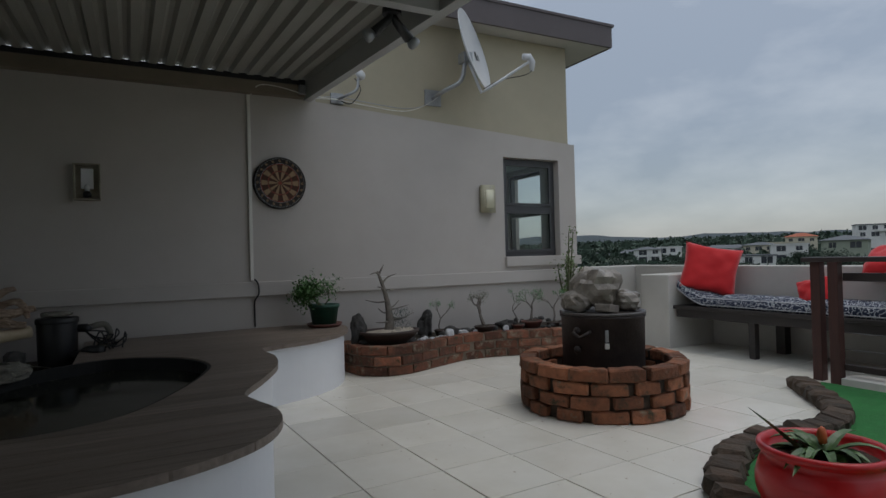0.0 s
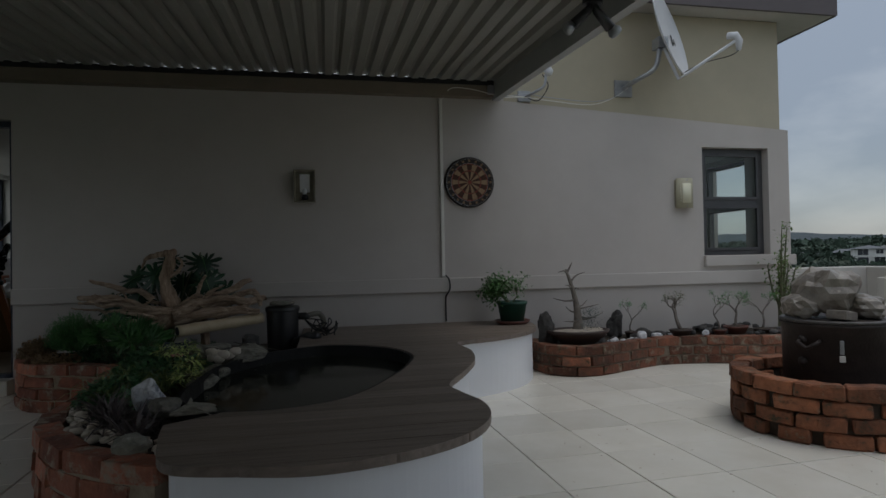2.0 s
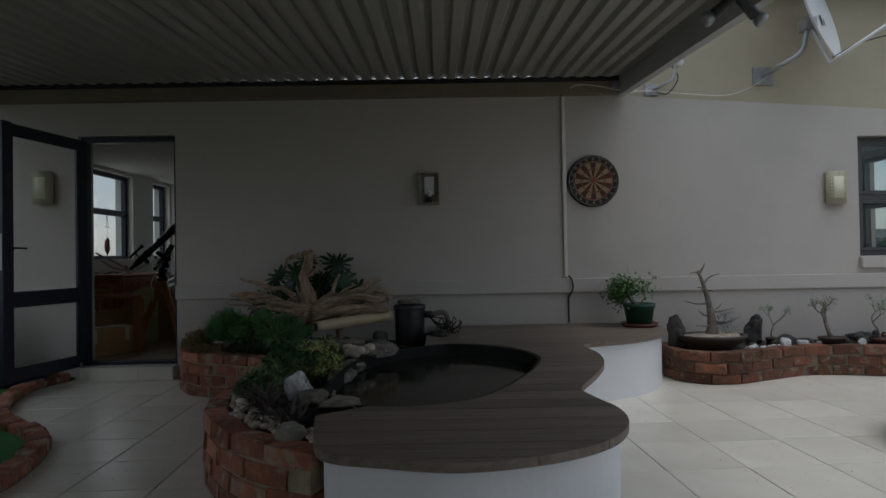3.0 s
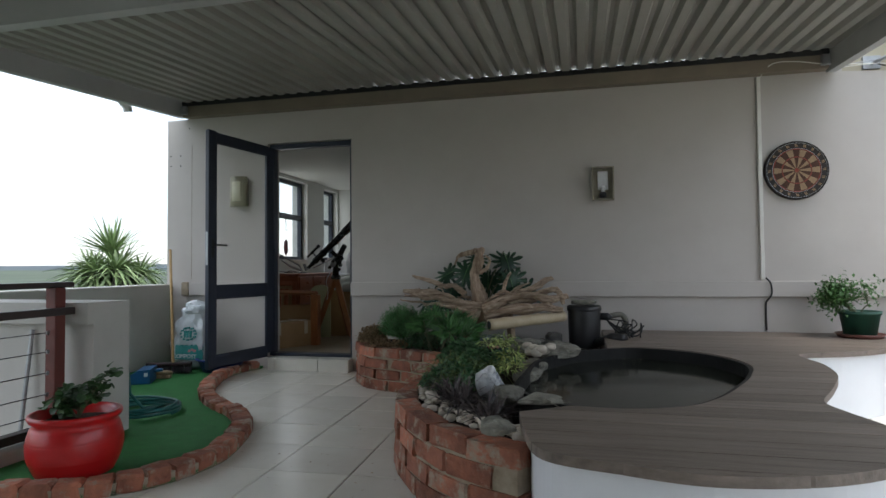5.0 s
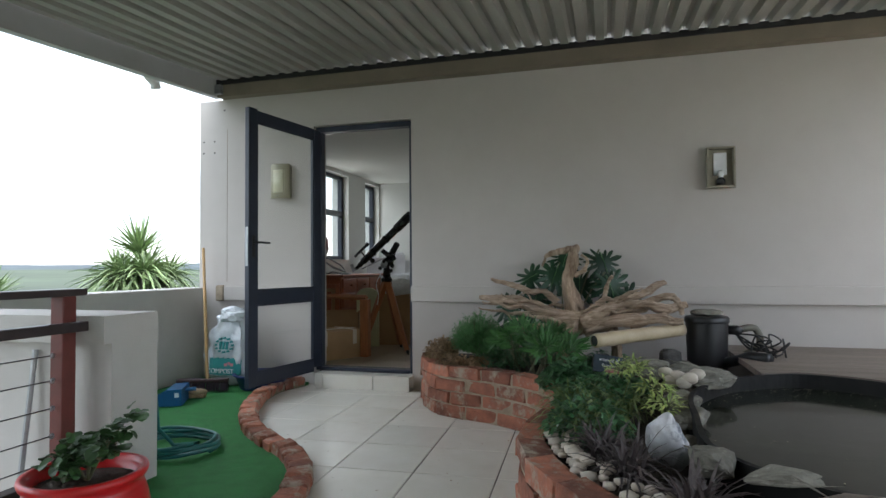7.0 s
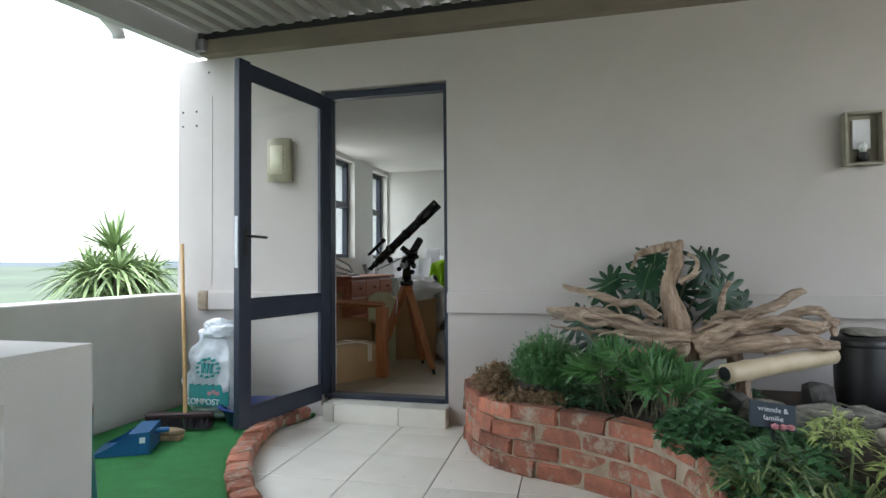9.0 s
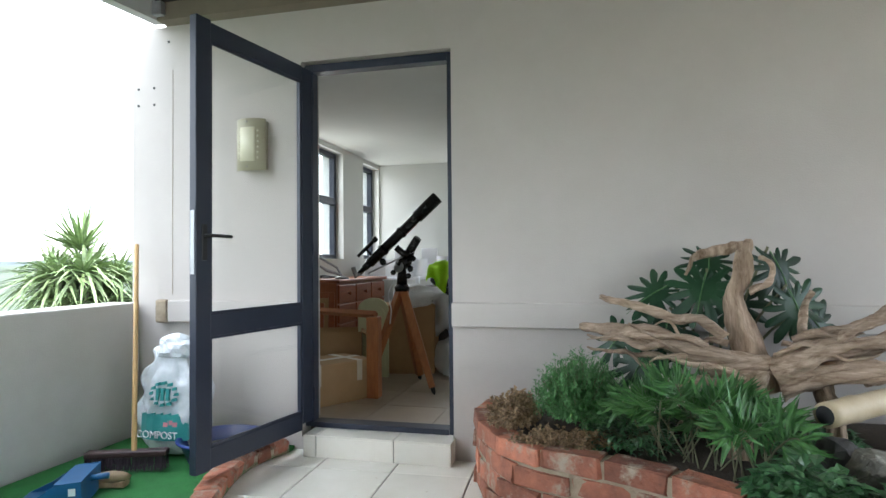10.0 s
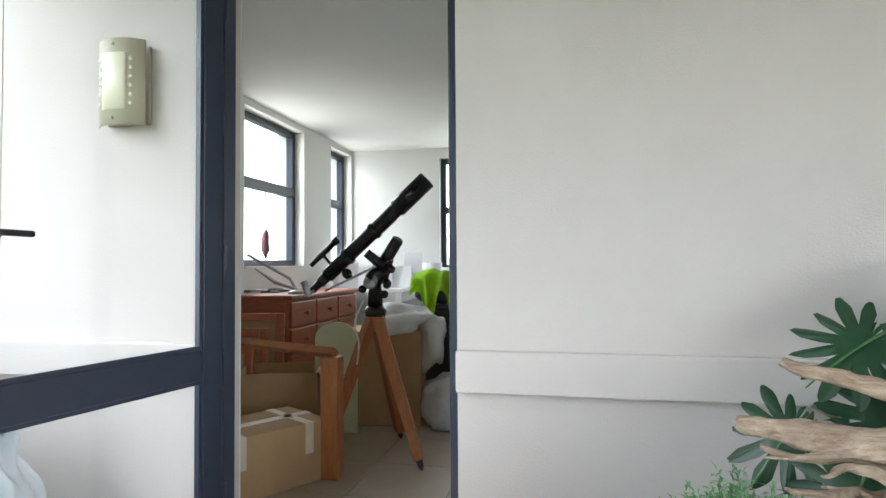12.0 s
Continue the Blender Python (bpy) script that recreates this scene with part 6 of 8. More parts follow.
for x, y, k in ((-1.36, 5.12, 91), (-1.08, 5.10, 92), (-0.72, 4.92, 93), (-1.38, 4.88, 94)):
    groundcover("low_plant", "dark green low leafy plant below the driftwood", (x, y, 0.30), (0.17, 0.14, 0.1), 420, k, IVY, 0.04, 0.026, 0.13)
groundcover("ivy", "green ivy covering the planter soil", (-0.92, 4.34, 0.30), (0.15, 0.22, 0.1), 620, 71, IVY, 0.055, 0.045, 0.15)
groundcover("ivy", "green ivy covering the planter soil", (-0.66, 4.30, 0.30), (0.13, 0.16, 0.1), 420, 76, IVY, 0.05, 0.04, 0.10)
groundcover("ivy", "green leafy groundcover in the brick planter", (-0.78, 3.86, 0.30), (0.17, 0.28, 0.1), 480, 72, IVY, 0.055, 0.042, 0.15)
groundcover("ivy", "green leafy groundcover in the brick planter", (-0.80, 3.42, 0.30), (0.15, 0.24, 0.1), 430, 73, IVY, 0.05, 0.036, 0.15)
for x, y, z, k in ((-0.52, 3.74, 0.42, 74), (-0.60, 3.98, 0.46, 75), (-0.50, 3.56, 0.38, 77), (-0.66, 3.82, 0.47, 78)):
    groundcover("variegated_shrub", "yellow-green variegated shrub at the pond edge", (x, y, z), (0.06, 0.06, 0.1), 90, k, YELLOW, 0.05, 0.014, 0.08)


def strap_clump(name, label, base, count, length, width, seed, material, droop=0.6, spread=0.9):
    rng = random.Random(seed)
    t = thing(name, label, "plant")
    s = Soup()
    for _ in range(count):
        a = rng.uniform(0, 6.283)
        d = Vector((math.cos(a) * spread * rng.uniform(0.2, 1), math.sin(a) * spread * rng.uniform(0.2, 1), rng.uniform(0.6, 1.2)))
        b = Vector(base) + Vector((rng.uniform(-0.03, 0.03), rng.uniform(-0.03, 0.03), 0))
        s.blade(b, d, length * rng.uniform(0.6, 1.15), width, droop * rng.uniform(0.5, 1.3))
    s.make("leaves", material, t)
    return t


strap_clump("mondo_grass", "dark purple-grey strappy grass clump beside pebbles", (-0.66, 2.96, 0.31), 110, 0.25, 0.012, 81, PURPLE)
strap_clump("mondo_grass", "dark purple-grey strappy grass clump beside the deck", (-0.50, 2.74, 0.31), 100, 0.24, 0.012, 82, PURPLE)
strap_clump("mondo_grass", "dark purple-grey strappy grass clump beside pebbles", (-0.74, 3.14, 0.31), 80, 0.24, 0.012, 83, PURPLE)
for x, y, n, ln, k in ((-0.76, 3.55, 90, 0.42, 84), (-0.86, 3.74, 80, 0.40, 85), (-0.70, 3.95, 60, 0.36, 86), (-0.84, 3.40, 80, 0.36, 87), (-0.66, 3.70, 60, 0.40, 88)):
    strap_clump("ribbon_grass", "lime green grass with long thin blades in planter", (x, y, 0.31), n, ln, 0.008, k, LIMEGRASS, 1.0, 0.8)

# slate sign with chalk writing
slate = thing("slate_sign", "small dark slate sign with white writing and pink flowers", "sign", at=(-0.72, 4.20, 0.40), turn=4)
SM = pose(0, 0, 0, 68, 7, 0)
q = part("slate", boxes(((-0.075, -0.045, -0.005), (0.075, 0.045, 0.005)), bevel=0.003), mat("slate", (0.016, 0.030, 0.042), (0.026, 0.042, 0.055), 12, 0.6), slate)
q.matrix_basis = SM @ pose(0, 0.06, 0)
CHALK = mat("white_chalk", (0.75, 0.76, 0.78), None, 20, 0.8)
for txt, yy in (("vriende &", 0.072), ("familie", 0.043)):
    cu = bpy.data.curves.new("text", "FONT")
    cu.body, cu.size, cu.align_x, cu.extrude = txt, 0.025, "CENTER", 0.0003
    tx = new("writing", cu)
    tx.data.materials.append(CHALK)
    tx.parent = slate
    tx.matrix_basis = SM @ pose(0, yy, 0.0062)
for k in range(3):
    part("flower", lumpy(bmesh.new(), (0.0 + 0.025 * k, -0.02, 0.028), (0.014, 0.012, 0.012), k, 0.3, 1), mat("pink_petal", (0.65, 0.25, 0.28), None, 20, 0.6) if k == 0 else bpy.data.materials["pink_petal"], slate)
part("stake", boxes(((-0.006, 0.0, -0.13), (0.006, 0.008, 0.04))), BLACK_PLASTIC, slate)

# ---- the fire pit ----
pit = thing("fire_pit", "round fire pit of loose weathered red bricks", "fire pit")
PC, PR = Vector((3.07, 3.19)), 0.485
pit_rng = random.Random(3)


def arc_brick(a0, a1, r0, r1, z0, z1, seed):
    """A worn brick bent to the ring of the pit."""
    rng = random.Random(seed)
    bm = bmesh.new()
    rows = []
    for k in range(4):
        a = a0 + (a1 - a0) * k / 3
        rows.append([bm.verts.new((r * math.cos(a), r * math.sin(a), z)) for r, z in ((r0, z0), (r1, z0), (r1, z1), (r0, z1))])
    for p, q in zip(rows, rows[1:]):
        for k in range(4):
            bm.faces.new((p[k], p[(k + 1) % 4], q[(k + 1) % 4], q[k]))
    bm.faces.new(rows[0])
    bm.faces.new(rows[-1])
    bmesh.ops.recalc_face_normals(bm, faces=bm.faces[:])
    bmesh.ops.bevel(bm, geom=[e for e in bm.edges if e.calc_face_angle(0) > 0.5], offset=0.009, segments=1, affect="EDGES")
    for v in bm.verts:
        v.co += Vector([rng.uniform(-0.0045, 0.0045) for _ in range(3)])
    return bm


for c in range(4):
    n = 14
    for k in range(n):
        gap = 0.012 if c == 3 else pit_rng.choice((0.012, 0.018, 0.055, 0.075))
        a = 2 * math.pi * (k + (c % 2) * 0.5) / n + pit_rng.uniform(-0.015, 0.015)
        half = math.pi / n - gap
        r1 = PR + 0.05 + pit_rng.uniform(-0.008, 0.008)
        ob = part("brick", arc_brick(a - half, a + half, r1 - 0.105, r1, 0.003 + 0.08 * c, 0.076 + 0.08 * c, 500 + 20 * c + k), BRICK_PIT, pit)
        ob.matrix_basis = pose(PC.x, PC.y, pit_rng.uniform(-0.003, 0.003))
# dark ring behind the bricks, its colour imitates deep shade in the gaps
part("mortar", lathe(bmesh.new(), [(PR - 0.045, 0.0), (PR + 0.012, 0.0), (PR + 0.012, 0.30), (PR - 0.045, 0.30), (PR - 0.045, 0.0)], 40, pose(PC.x, PC.y, 0)), BRICK_DARK, pit, "dark inner ring imitating shade in the brick gaps")
ASH = mat("ash", (0.05, 0.045, 0.042), (0.025, 0.023, 0.022), 20, 0.95, bump=0.5, bscale=60)
part("ash_bed", lathe(bmesh.new(), [(0.0, 0.035), (0.3, 0.03), (0.425, 0.004)], 30, pose(PC.x, PC.y, 0)), ASH, pit, "dark ash bed")
for k in range(3):
    a = 2.1 * k + 0.4
    part("pot_stand", boxes(((-0.11, -0.053, 0), (0.11, 0.053, 0.073)), bevel=0.005), BRICK_OLD, pit, "brick under the pot").matrix_basis = pose(PC.x + 0.2 * math.cos(a), PC.y + 0.2 * math.sin(a), 0.028, 0, 0, math.degrees(a))
drum = thing("iron_pot", "large black cast iron pot standing in the fire pit", "pot", at=(PC.x + 0.02, PC.y, 0.10))
part("body", lathe(bmesh.new(), [(0.0, 0.0), (0.20, 0.0), (0.245, 0.03), (0.262, 0.10), (0.268, 0.47), (0.275, 0.475), (0.275, 0.49), (0.262, 0.495), (0.255, 0.47), (0.24, 0.08), (0.0, 0.04)], 48), IRON, drum, "", True)
part("rim", lathe(bmesh.new(), [(0.268, 0.492), (0.278, 0.496), (0.278, 0.508), (0.268, 0.512), (0.25, 0.505)], 48), mat("pale_rim", (0.12, 0.11, 0.105), (0.07, 0.065, 0.06), 20, 0.5, 0.3), drum, "paler rim", True)
part("lid", lathe(bmesh.new(), [(0.262, 0.503), (0.15, 0.508), (0.0, 0.51)], 40), IRON, drum, "", True)
for a in (200, 20):
    ca, sa = math.cos(radians(a)), math.sin(radians(a))
    part("handle", tube(bmesh.new(), [(0.265 * ca - 0.05 * sa, 0.265 * sa + 0.05 * ca, 0.40), (0.30 * ca - 0.05 * sa, 0.30 * sa + 0.05 * ca, 0.39), (0.31 * ca, 0.31 * sa, 0.36), (0.30 * ca + 0.05 * sa, 0.30 * sa - 0.05 * ca, 0.39), (0.265 * ca + 0.05 * sa, 0.265 * sa - 0.05 * ca, 0.40)], 0.011, 8), IRON, drum, "", True)
HASP = (0.272 * math.cos(radians(-128)), 0.272 * math.sin(radians(-128)))
part("hasp", boxes(((-0.010, -0.006, -0.045), (0.010, 0.004, 0.03)), bevel=0.003), GALV, drum, "small steel hasp").matrix_basis = pose(HASP[0], HASP[1], 0.38, 0, 0, -38)
part("padlock", boxes(((-0.014, -0.016, -0.085), (0.014, -0.004, -0.05)), bevel=0.003), TRUNK, drum, "pale padlock").matrix_basis = pose(HASP[0], HASP[1], 0.38, 0, 0, -38)
for dz in (0.40, 0.28):
    part("knob", lathe(bmesh.new(), [(0.0, 0.0), (0.022, 0.0), (0.026, 0.012), (0.012, 0.022), (0.0, 0.024)], 16, pose(0.268 * math.cos(radians(-168)), 0.268 * math.sin(radians(-168)), dz, 90, 0, -78)), IRON, drum, "", True)

CLOTH = mat("grey_plastic_sack", (0.34, 0.305, 0.26), (0.13, 0.105, 0.08), 8, 0.3, bump=0.5, bscale=30, blotch=0.3)


def sack(label, centre, size, seed):
    bm = bmesh.new()
    r = bmesh.ops.create_icosphere(bm, subdivisions=3, radius=1.0)
    off = Vector((seed * 3.7, seed * 1.3, 0))
    for v in bm.verts:
        c = v.co.copy()
        k = 1.0 + 0.22 * noise.noise(c * 1.3 + off) + 0.22 * noise.noise(c * 2.4 + off) + 0.16 * noise.noise(c * 4.5 + off) + 0.07 * noise.noise(c * 9 + off)
        v.co = Vector((c.x * size[0] * k, c.y * size[1] * k, max(c.z, -0.72) * size[2] * k)) + Vector(centre)
    return tagged(part("plastic_sack", bm, CLOTH, None), label, "sack")


top_z = 0.615
sack("crumpled grey plastic sack filled with charcoal on iron pot", (PC.x - 0.01, PC.y + 0.02, top_z + 0.14), (0.165, 0.15, 0.145), 2)
sack("small crumpled grey plastic sack on the iron pot", (PC.x + 0.14, PC.y - 0.09, top_z + 0.055), (0.10, 0.10, 0.075), 5)
sack("crumpled grey plastic sack on the iron pot", (PC.x - 0.14, PC.y + 0.06, top_z + 0.06), (0.10, 0.11, 0.08), 8)
tagged(part("wood_block", boxes(((-0.08, -0.05, 0.0), (0.08, 0.05, 0.05)), bevel=0.006), BARK, None), "grey weathered wood block on the iron pot", "wood").matrix_basis = pose(PC.x - 0.08, PC.y - 0.15, top_z - 0.003, 0, 8, 25)

# ---- bonsai and stones along the wall ----
def bowl(t, centre, r, h, material, oval=1.0, n=32):
    m = Matrix.Translation(centre) @ Matrix.Diagonal((1, oval, 1, 1))
    part("bowl", lathe(bmesh.new(), [(0.0, 0.0), (r * 0.72, 0.0), (r * 0.95, h * 0.75), (r, h * 0.8), (r * 1.02, h), (r * 0.93, h), (r * 0.90, h * 0.85), (0.0, h * 0.82)], n, m), material, t, "", True)


def branching(bm, tips, base, way, length, radius, depth, rng, flat=0.0):
    end = Vector(base) + way * length
    midp = Vector(base).lerp(end, 0.5) + Vector([rng.uniform(-0.12, 0.12) * length for _ in range(3)])
    tube(bm, curve_through([base, midp, end], 3), [radius * (1 - 0.35 * k / 6) for k in range(7)], 7)
    if depth == 0:
        tips.append((end, way))
        return
    for _ in range(rng.choice((2, 2, 3))):
        d = (way + Vector((rng.uniform(-0.9, 0.9), rng.uniform(-0.9, 0.9), rng.uniform(-0.35, 0.6) * (1 - flat)))).normalized()
        branching(bm, tips, end, d, length * rng.uniform(0.55, 0.8), radius * 0.6, depth - 1, rng, flat)


def bonsai(label, centre, r, h, pot_mat, trunk, depth, seed, leaves, leaf_mat, ll=0.02, oval=0.75, trunk_mat=BARK, way=(0, 0, 1), thick=0.02):
    rng = random.Random(seed)
    t = thing("bonsai", label, "bonsai")
    bowl(t, centre, r, h, pot_mat, oval)
    part("soil", lathe(bmesh.new(), [(r * 0.9, 0.0), (r * 0.4, 0.012), (0.0, 0.018)], 24, Matrix.Translation(Vector(centre) + Vector((0, 0, h * 0.86))) @ Matrix.Diagonal((1, oval, 1, 1))), SOIL, t)
    bm, tips = bmesh.new(), []
    branching(bm, tips, Vector(centre) + Vector((0, 0, h * 0.85)), Vector(way).normalized(), trunk, thick, depth, rng)
    part("trunk", bm, trunk_mat, t, "", True)
    if leaves:
        s = Soup()
        for p, w in tips:
            for _ in range(leaves):
                q = p + Vector([rng.gauss(0, ll * 0.9) for _ in range(3)])
                s.leaf(q, ball_dir(rng, -0.6), Vector((0, 0, 1)), ll * rng.uniform(0.7, 1.3), ll * 0.55)
        s.make("foliage", leaf_mat, t)
    return t


TERRA = mat("brown_bonsai_pot", (0.055, 0.035, 0.028), (0.04, 0.026, 0.022), 9, 0.55, bump=0.05, bscale=40)
TERRA_RED = mat("red_brown_saucer", (0.14, 0.05, 0.035), (0.11, 0.04, 0.03), 9, 0.5)
GREEN_POT = mat("green_plastic_pot", (0.018, 0.075, 0.05), (0.014, 0.06, 0.04), 5, 0.4)
Z0 = 0.236

# the big dead-wood bonsai
big = thing("bonsai", "large bare grey bonsai trunk in a wide brown bowl", "bonsai")
bc2 = (2.36, 5.09, Z0 + 0.0)
bowl(big, bc2, 0.27, 0.115, TERRA, 0.75, 44)
part("gravel", lathe(bmesh.new(), [(0.245, 0.0), (0.1, 0.02), (0.0, 0.025)], 28, Matrix.Translation((bc2[0], bc2[1], bc2[2] + 0.097)) @ Matrix.Diagonal((1, 0.75, 1, 1))), PEBBLE, big, "pale gravel")
bits, bit_rng = bmesh.new(), random.Random(12)
for _ in range(110):
    a, r = bit_rng.uniform(-1.9, 1.2), 0.235 * math.sqrt(bit_rng.uniform(0.1, 1))
    k = bit_rng.uniform(0.007, 0.013)
    lumpy(bits, (bc2[0] + r * math.cos(a), bc2[1] + 0.75 * r * math.sin(a), bc2[2] + 0.108 + bit_rng.uniform(0, 0.008)), (k, k * 0.8, k * 0.7), bit_rng.randrange(999), 0.3, 1)
tagged(part("gravel_stones", bits, PEBBLE, big, "pale gravel stones"), kind="stuff")
base = Vector((2.36, 5.1, Z0 + 0.10))
part("trunk", tube(bmesh.new(), curve_through([base, base + Vector((0.005, 0, 0.10)), base + Vector((-0.005, 0.01, 0.24)), base + Vector((-0.05, 0.0, 0.40)), base + Vector((-0.10, 0, 0.54))], 5), [0.062 - 0.052 * (k / 20) ** 0.55 for k in range(21)], 12), BARK, big, "", True)
brs = random.Random(31)
for z, dx, ln, lift in ((0.09, -1, 0.16, 0.05), (0.10, 1, 0.25, 0.22), (0.14, 1, 0.16, -0.12), (0.17, -1, 0.09, 0.5), (0.19, 1, 0.21, 0.18), (0.22, 1, 0.14, 0.35), (0.27, -1, 0.17, 0.12), (0.33, 1, 0.06, 0.6), (0.38, -1, 0.06, 0.4), (0.42, 1, 0.14, 0.65), (0.50, -1, 0.10, 0.15), (0.52, 1, 0.05, 1.6)):
    st2 = base + Vector((-0.19 * max(0.0, z - 0.12) ** 0.9, 0, z))
    d = Vector((dx, brs.uniform(-0.5, 0.3), lift))
    bend = Vector((0, brs.uniform(-0.02, 0.02), brs.uniform(-0.025, 0.03)))
    part("branch", tube(bmesh.new(), curve_through([st2, st2 + d * ln * 0.45 + bend, st2 + d * ln], 4), [0.0105 - 0.001 * j for j in range(9)], 7), BARK, big, "", True)
sg = Soup()
for _ in range(420):
    q = base + Vector((brs.gauss(0.09, 0.05), brs.gauss(-0.03, 0.05), brs.uniform(0.03, 0.20)))
    sg.leaf(q, ball_dir(brs, -0.3), Vector((0, 0, 1)), 0.022, 0.007)
sg.make("foliage", leafmat("blue_grey_leaf", (0.09, 0.12, 0.10), (0.06, 0.085, 0.075)), big, "sparse blue-grey leaves")

bonsai("small bare bonsai with few pale leaves in shallow bowl", (3.42, 5.20, Z0), 0.11, 0.06, TERRA, 0.135, 4, 41, 8, leafmat("pale_leaf", (0.16, 0.18, 0.09), (0.10, 0.12, 0.06)), 0.016, 0.75, BARK, (-0.35, 0, 0.9), 0.022)
bonsai("young bonsai with small green leaves in brown pot", (2.93, 5.22, Z0), 0.055, 0.06, TERRA, 0.11, 3, 43, 14, FERN, 0.016, 1.0, BARK, (0.1, 0, 1), 0.008)
bonsai("young bonsai with small green leaves in red-brown pot", (3.98, 5.18, Z0), 0.12, 0.07, TERRA_RED, 0.13, 4, 44, 10, FERN, 0.018, 0.75, BARK, (0.1, 0, 1), 0.014)
bonsai("thin leaning bonsai in small red-brown pot", (3.78, 5.14, Z0), 0.06, 0.05, TERRA_RED, 0.15, 3, 46, 8, FERN, 0.018, 1.0, BARK, (-0.4, 0, 1), 0.008)
bonsai("small leafy bonsai in a shallow grey bowl", (4.22, 5.12, Z0), 0.09, 0.045, TERRA, 0.13, 4, 48, 10, FERN, 0.018, 0.8, BARK, (0.05, 0, 1), 0.012)
# taller shrub beside the corner
shrub = thing("shrub", "tall thin green shrub at the planter's end", "shrub")
srng = random.Random(52)
bm, s = bmesh.new(), Soup()
foot = Vector((4.48, 5.20, Z0 - 0.02))
for k in range(9):
    a = srng.uniform(0, 6.28)
    h = srng.uniform(0.6, 1.08)
    out = Vector((math.cos(a), math.sin(a) * 0.7, 0)) * srng.uniform(0.05, 0.22)
    line = curve_through([foot, foot + Vector((0.01, 0, 0.26)) + out * 0.12, foot + out * 0.6 + Vector((0, 0, h * 0.62)), foot + out + Vector((0, 0, h))], 6)
    tube(bm, line, [0.024 - 0.0205 * m / (len(line) - 1) for m in range(len(line))], 6)
    for p in line[len(line) // 2:]:
        for _ in range(4):
            s.leaf(p + Vector([srng.gauss(0, 0.028) for _ in range(3)]), ball_dir(srng, -0.5), Vector((0, 0, 1)), srng.uniform(0.035, 0.055), 0.024)
part("trunk", bm, BARK_GREEN, shrub, "", True)
s.make("foliage", leafmat("shrub_leaf", (0.15, 0.22, 0.06), (0.08, 0.14, 0.04)), shrub)

# green pot on the deck end
gp = thing("potted_plant", "leafy green plant in dark green pot on the deck", "potted plant", at=(1.79, 5.17, DECK_Z))
part("saucer", lathe(bmesh.new(), [(0.0, 0.0), (0.13, 0.0), (0.155, 0.03), (0.145, 0.03), (0.12, 0.008), (0.0, 0.008)], 28), TERRA_RED, gp, "red-brown saucer", True)
part("pot", lathe(bmesh.new(), [(0.0, 0.01), (0.098, 0.01), (0.124, 0.165), (0.132, 0.165), (0.134, 0.19), (0.12, 0.19), (0.11, 0.16), (0.0, 0.155)], 28), GREEN_POT, gp, "", True)
grng = random.Random(77)
bm, tips = bmesh.new(), []
for _ in range(8):
    a = grng.uniform(0, 6.28)
    branching(bm, tips, Vector((0, 0, 0.16)), Vector((math.cos(a) * 0.95, math.sin(a) * 0.7, 0.8)).normalized(), 0.105, 0.006, 2, grng)
part("stems", bm, BARK_GREEN, gp)
s = Soup()
for p, w in tips:
    for _ in range(30):
        s.leaf(p + Vector([grng.gauss(0, 0.046) for _ in range(3)]), ball_dir(grng, -0.7), Vector((0, 0, 1)), 0.034, 0.021)
s.make("foliage", leafmat("pot_leaf", (0.09, 0.20, 0.055), (0.045, 0.12, 0.035)), gp)

# stones
srng = random.Random(91)
stone("standing_stone", "upright dark stone at the planter end", (2.10, 5.20, Z0 + 0.10), (0.062, 0.048, 0.115), 3, ROCK_DARK, 0.75, "", 4)
stone("standing_stone", "upright dark pitted stone between the bonsai", (2.80, 5.28, Z0 + 0.10), (0.066, 0.05, 0.12), 4, ROCK_DARK, 0.75, "", 4)
stone("rock", "dark stone in the low planter", (3.05, 5.22, Z0 + 0.035), (0.07, 0.06, 0.05), 5, ROCK_DARK)
stone("quartz_rock", "white quartz stone in the low planter", (2.97, 5.10, Z0 + 0.03), (0.04, 0.033, 0.045), 6, QUARTZ, 0.35)
stone("quartz_rock", "white quartz stone in the low planter", (3.17, 5.20, Z0 + 0.015), (0.045, 0.035, 0.025), 7, QUARTZ, 0.35)
stone("quartz_rock", "white quartz stone in the low planter", (3.62, 5.12, Z0 + 0.02), (0.03, 0.03, 0.035), 8, QUARTZ, 0.35)
for k in range(34):
    stone("rock", "dark purple-grey stone in the low planter", (3.58 + 0.7 * srng.random(), 5.16 + 0.26 * srng.random(), Z0 + srng.uniform(0.01, 0.06)), (srng.uniform(0.025, 0.05), srng.uniform(0.025, 0.045), srng.uniform(0.02, 0.035)), 200 + k, ROCK_DARK, 0.3, "dark stones", 1)
for k in range(40):
    q = srng.choice([w for w in resample(inset(RPLANTER, 0.15), 0.05) if w[0].y < 5.35])[0]
    r = srng.uniform(0.02, 0.045)
    stone("rock", "dark grey stone in the low planter", (q.x + srng.uniform(-0.03, 0.03), q.y + srng.uniform(0.0, 0.12), Z0 + r * 0.5), (r * 1.2, r, r * 0.8), 300 + k, ROCK_DARK, 0.35, "dark stones", 2)
redge = [q for q in resample(inset(RPLANTER, 0.12), 0.05) if 2.5 < q[0].x < 3.5]
for p, a in redge:
    k = srng.randrange(999)
    r = srng.uniform(0.014, 0.03)
    stone("pebble", "small white pebble in the low planter", (p.x, p.y + srng.uniform(-0.03, 0.06), Z0 + r * 0.5), (r * 1.1, r * 0.8, r * 0.7), k, QUARTZ, 0.25, "white pebbles", 1)

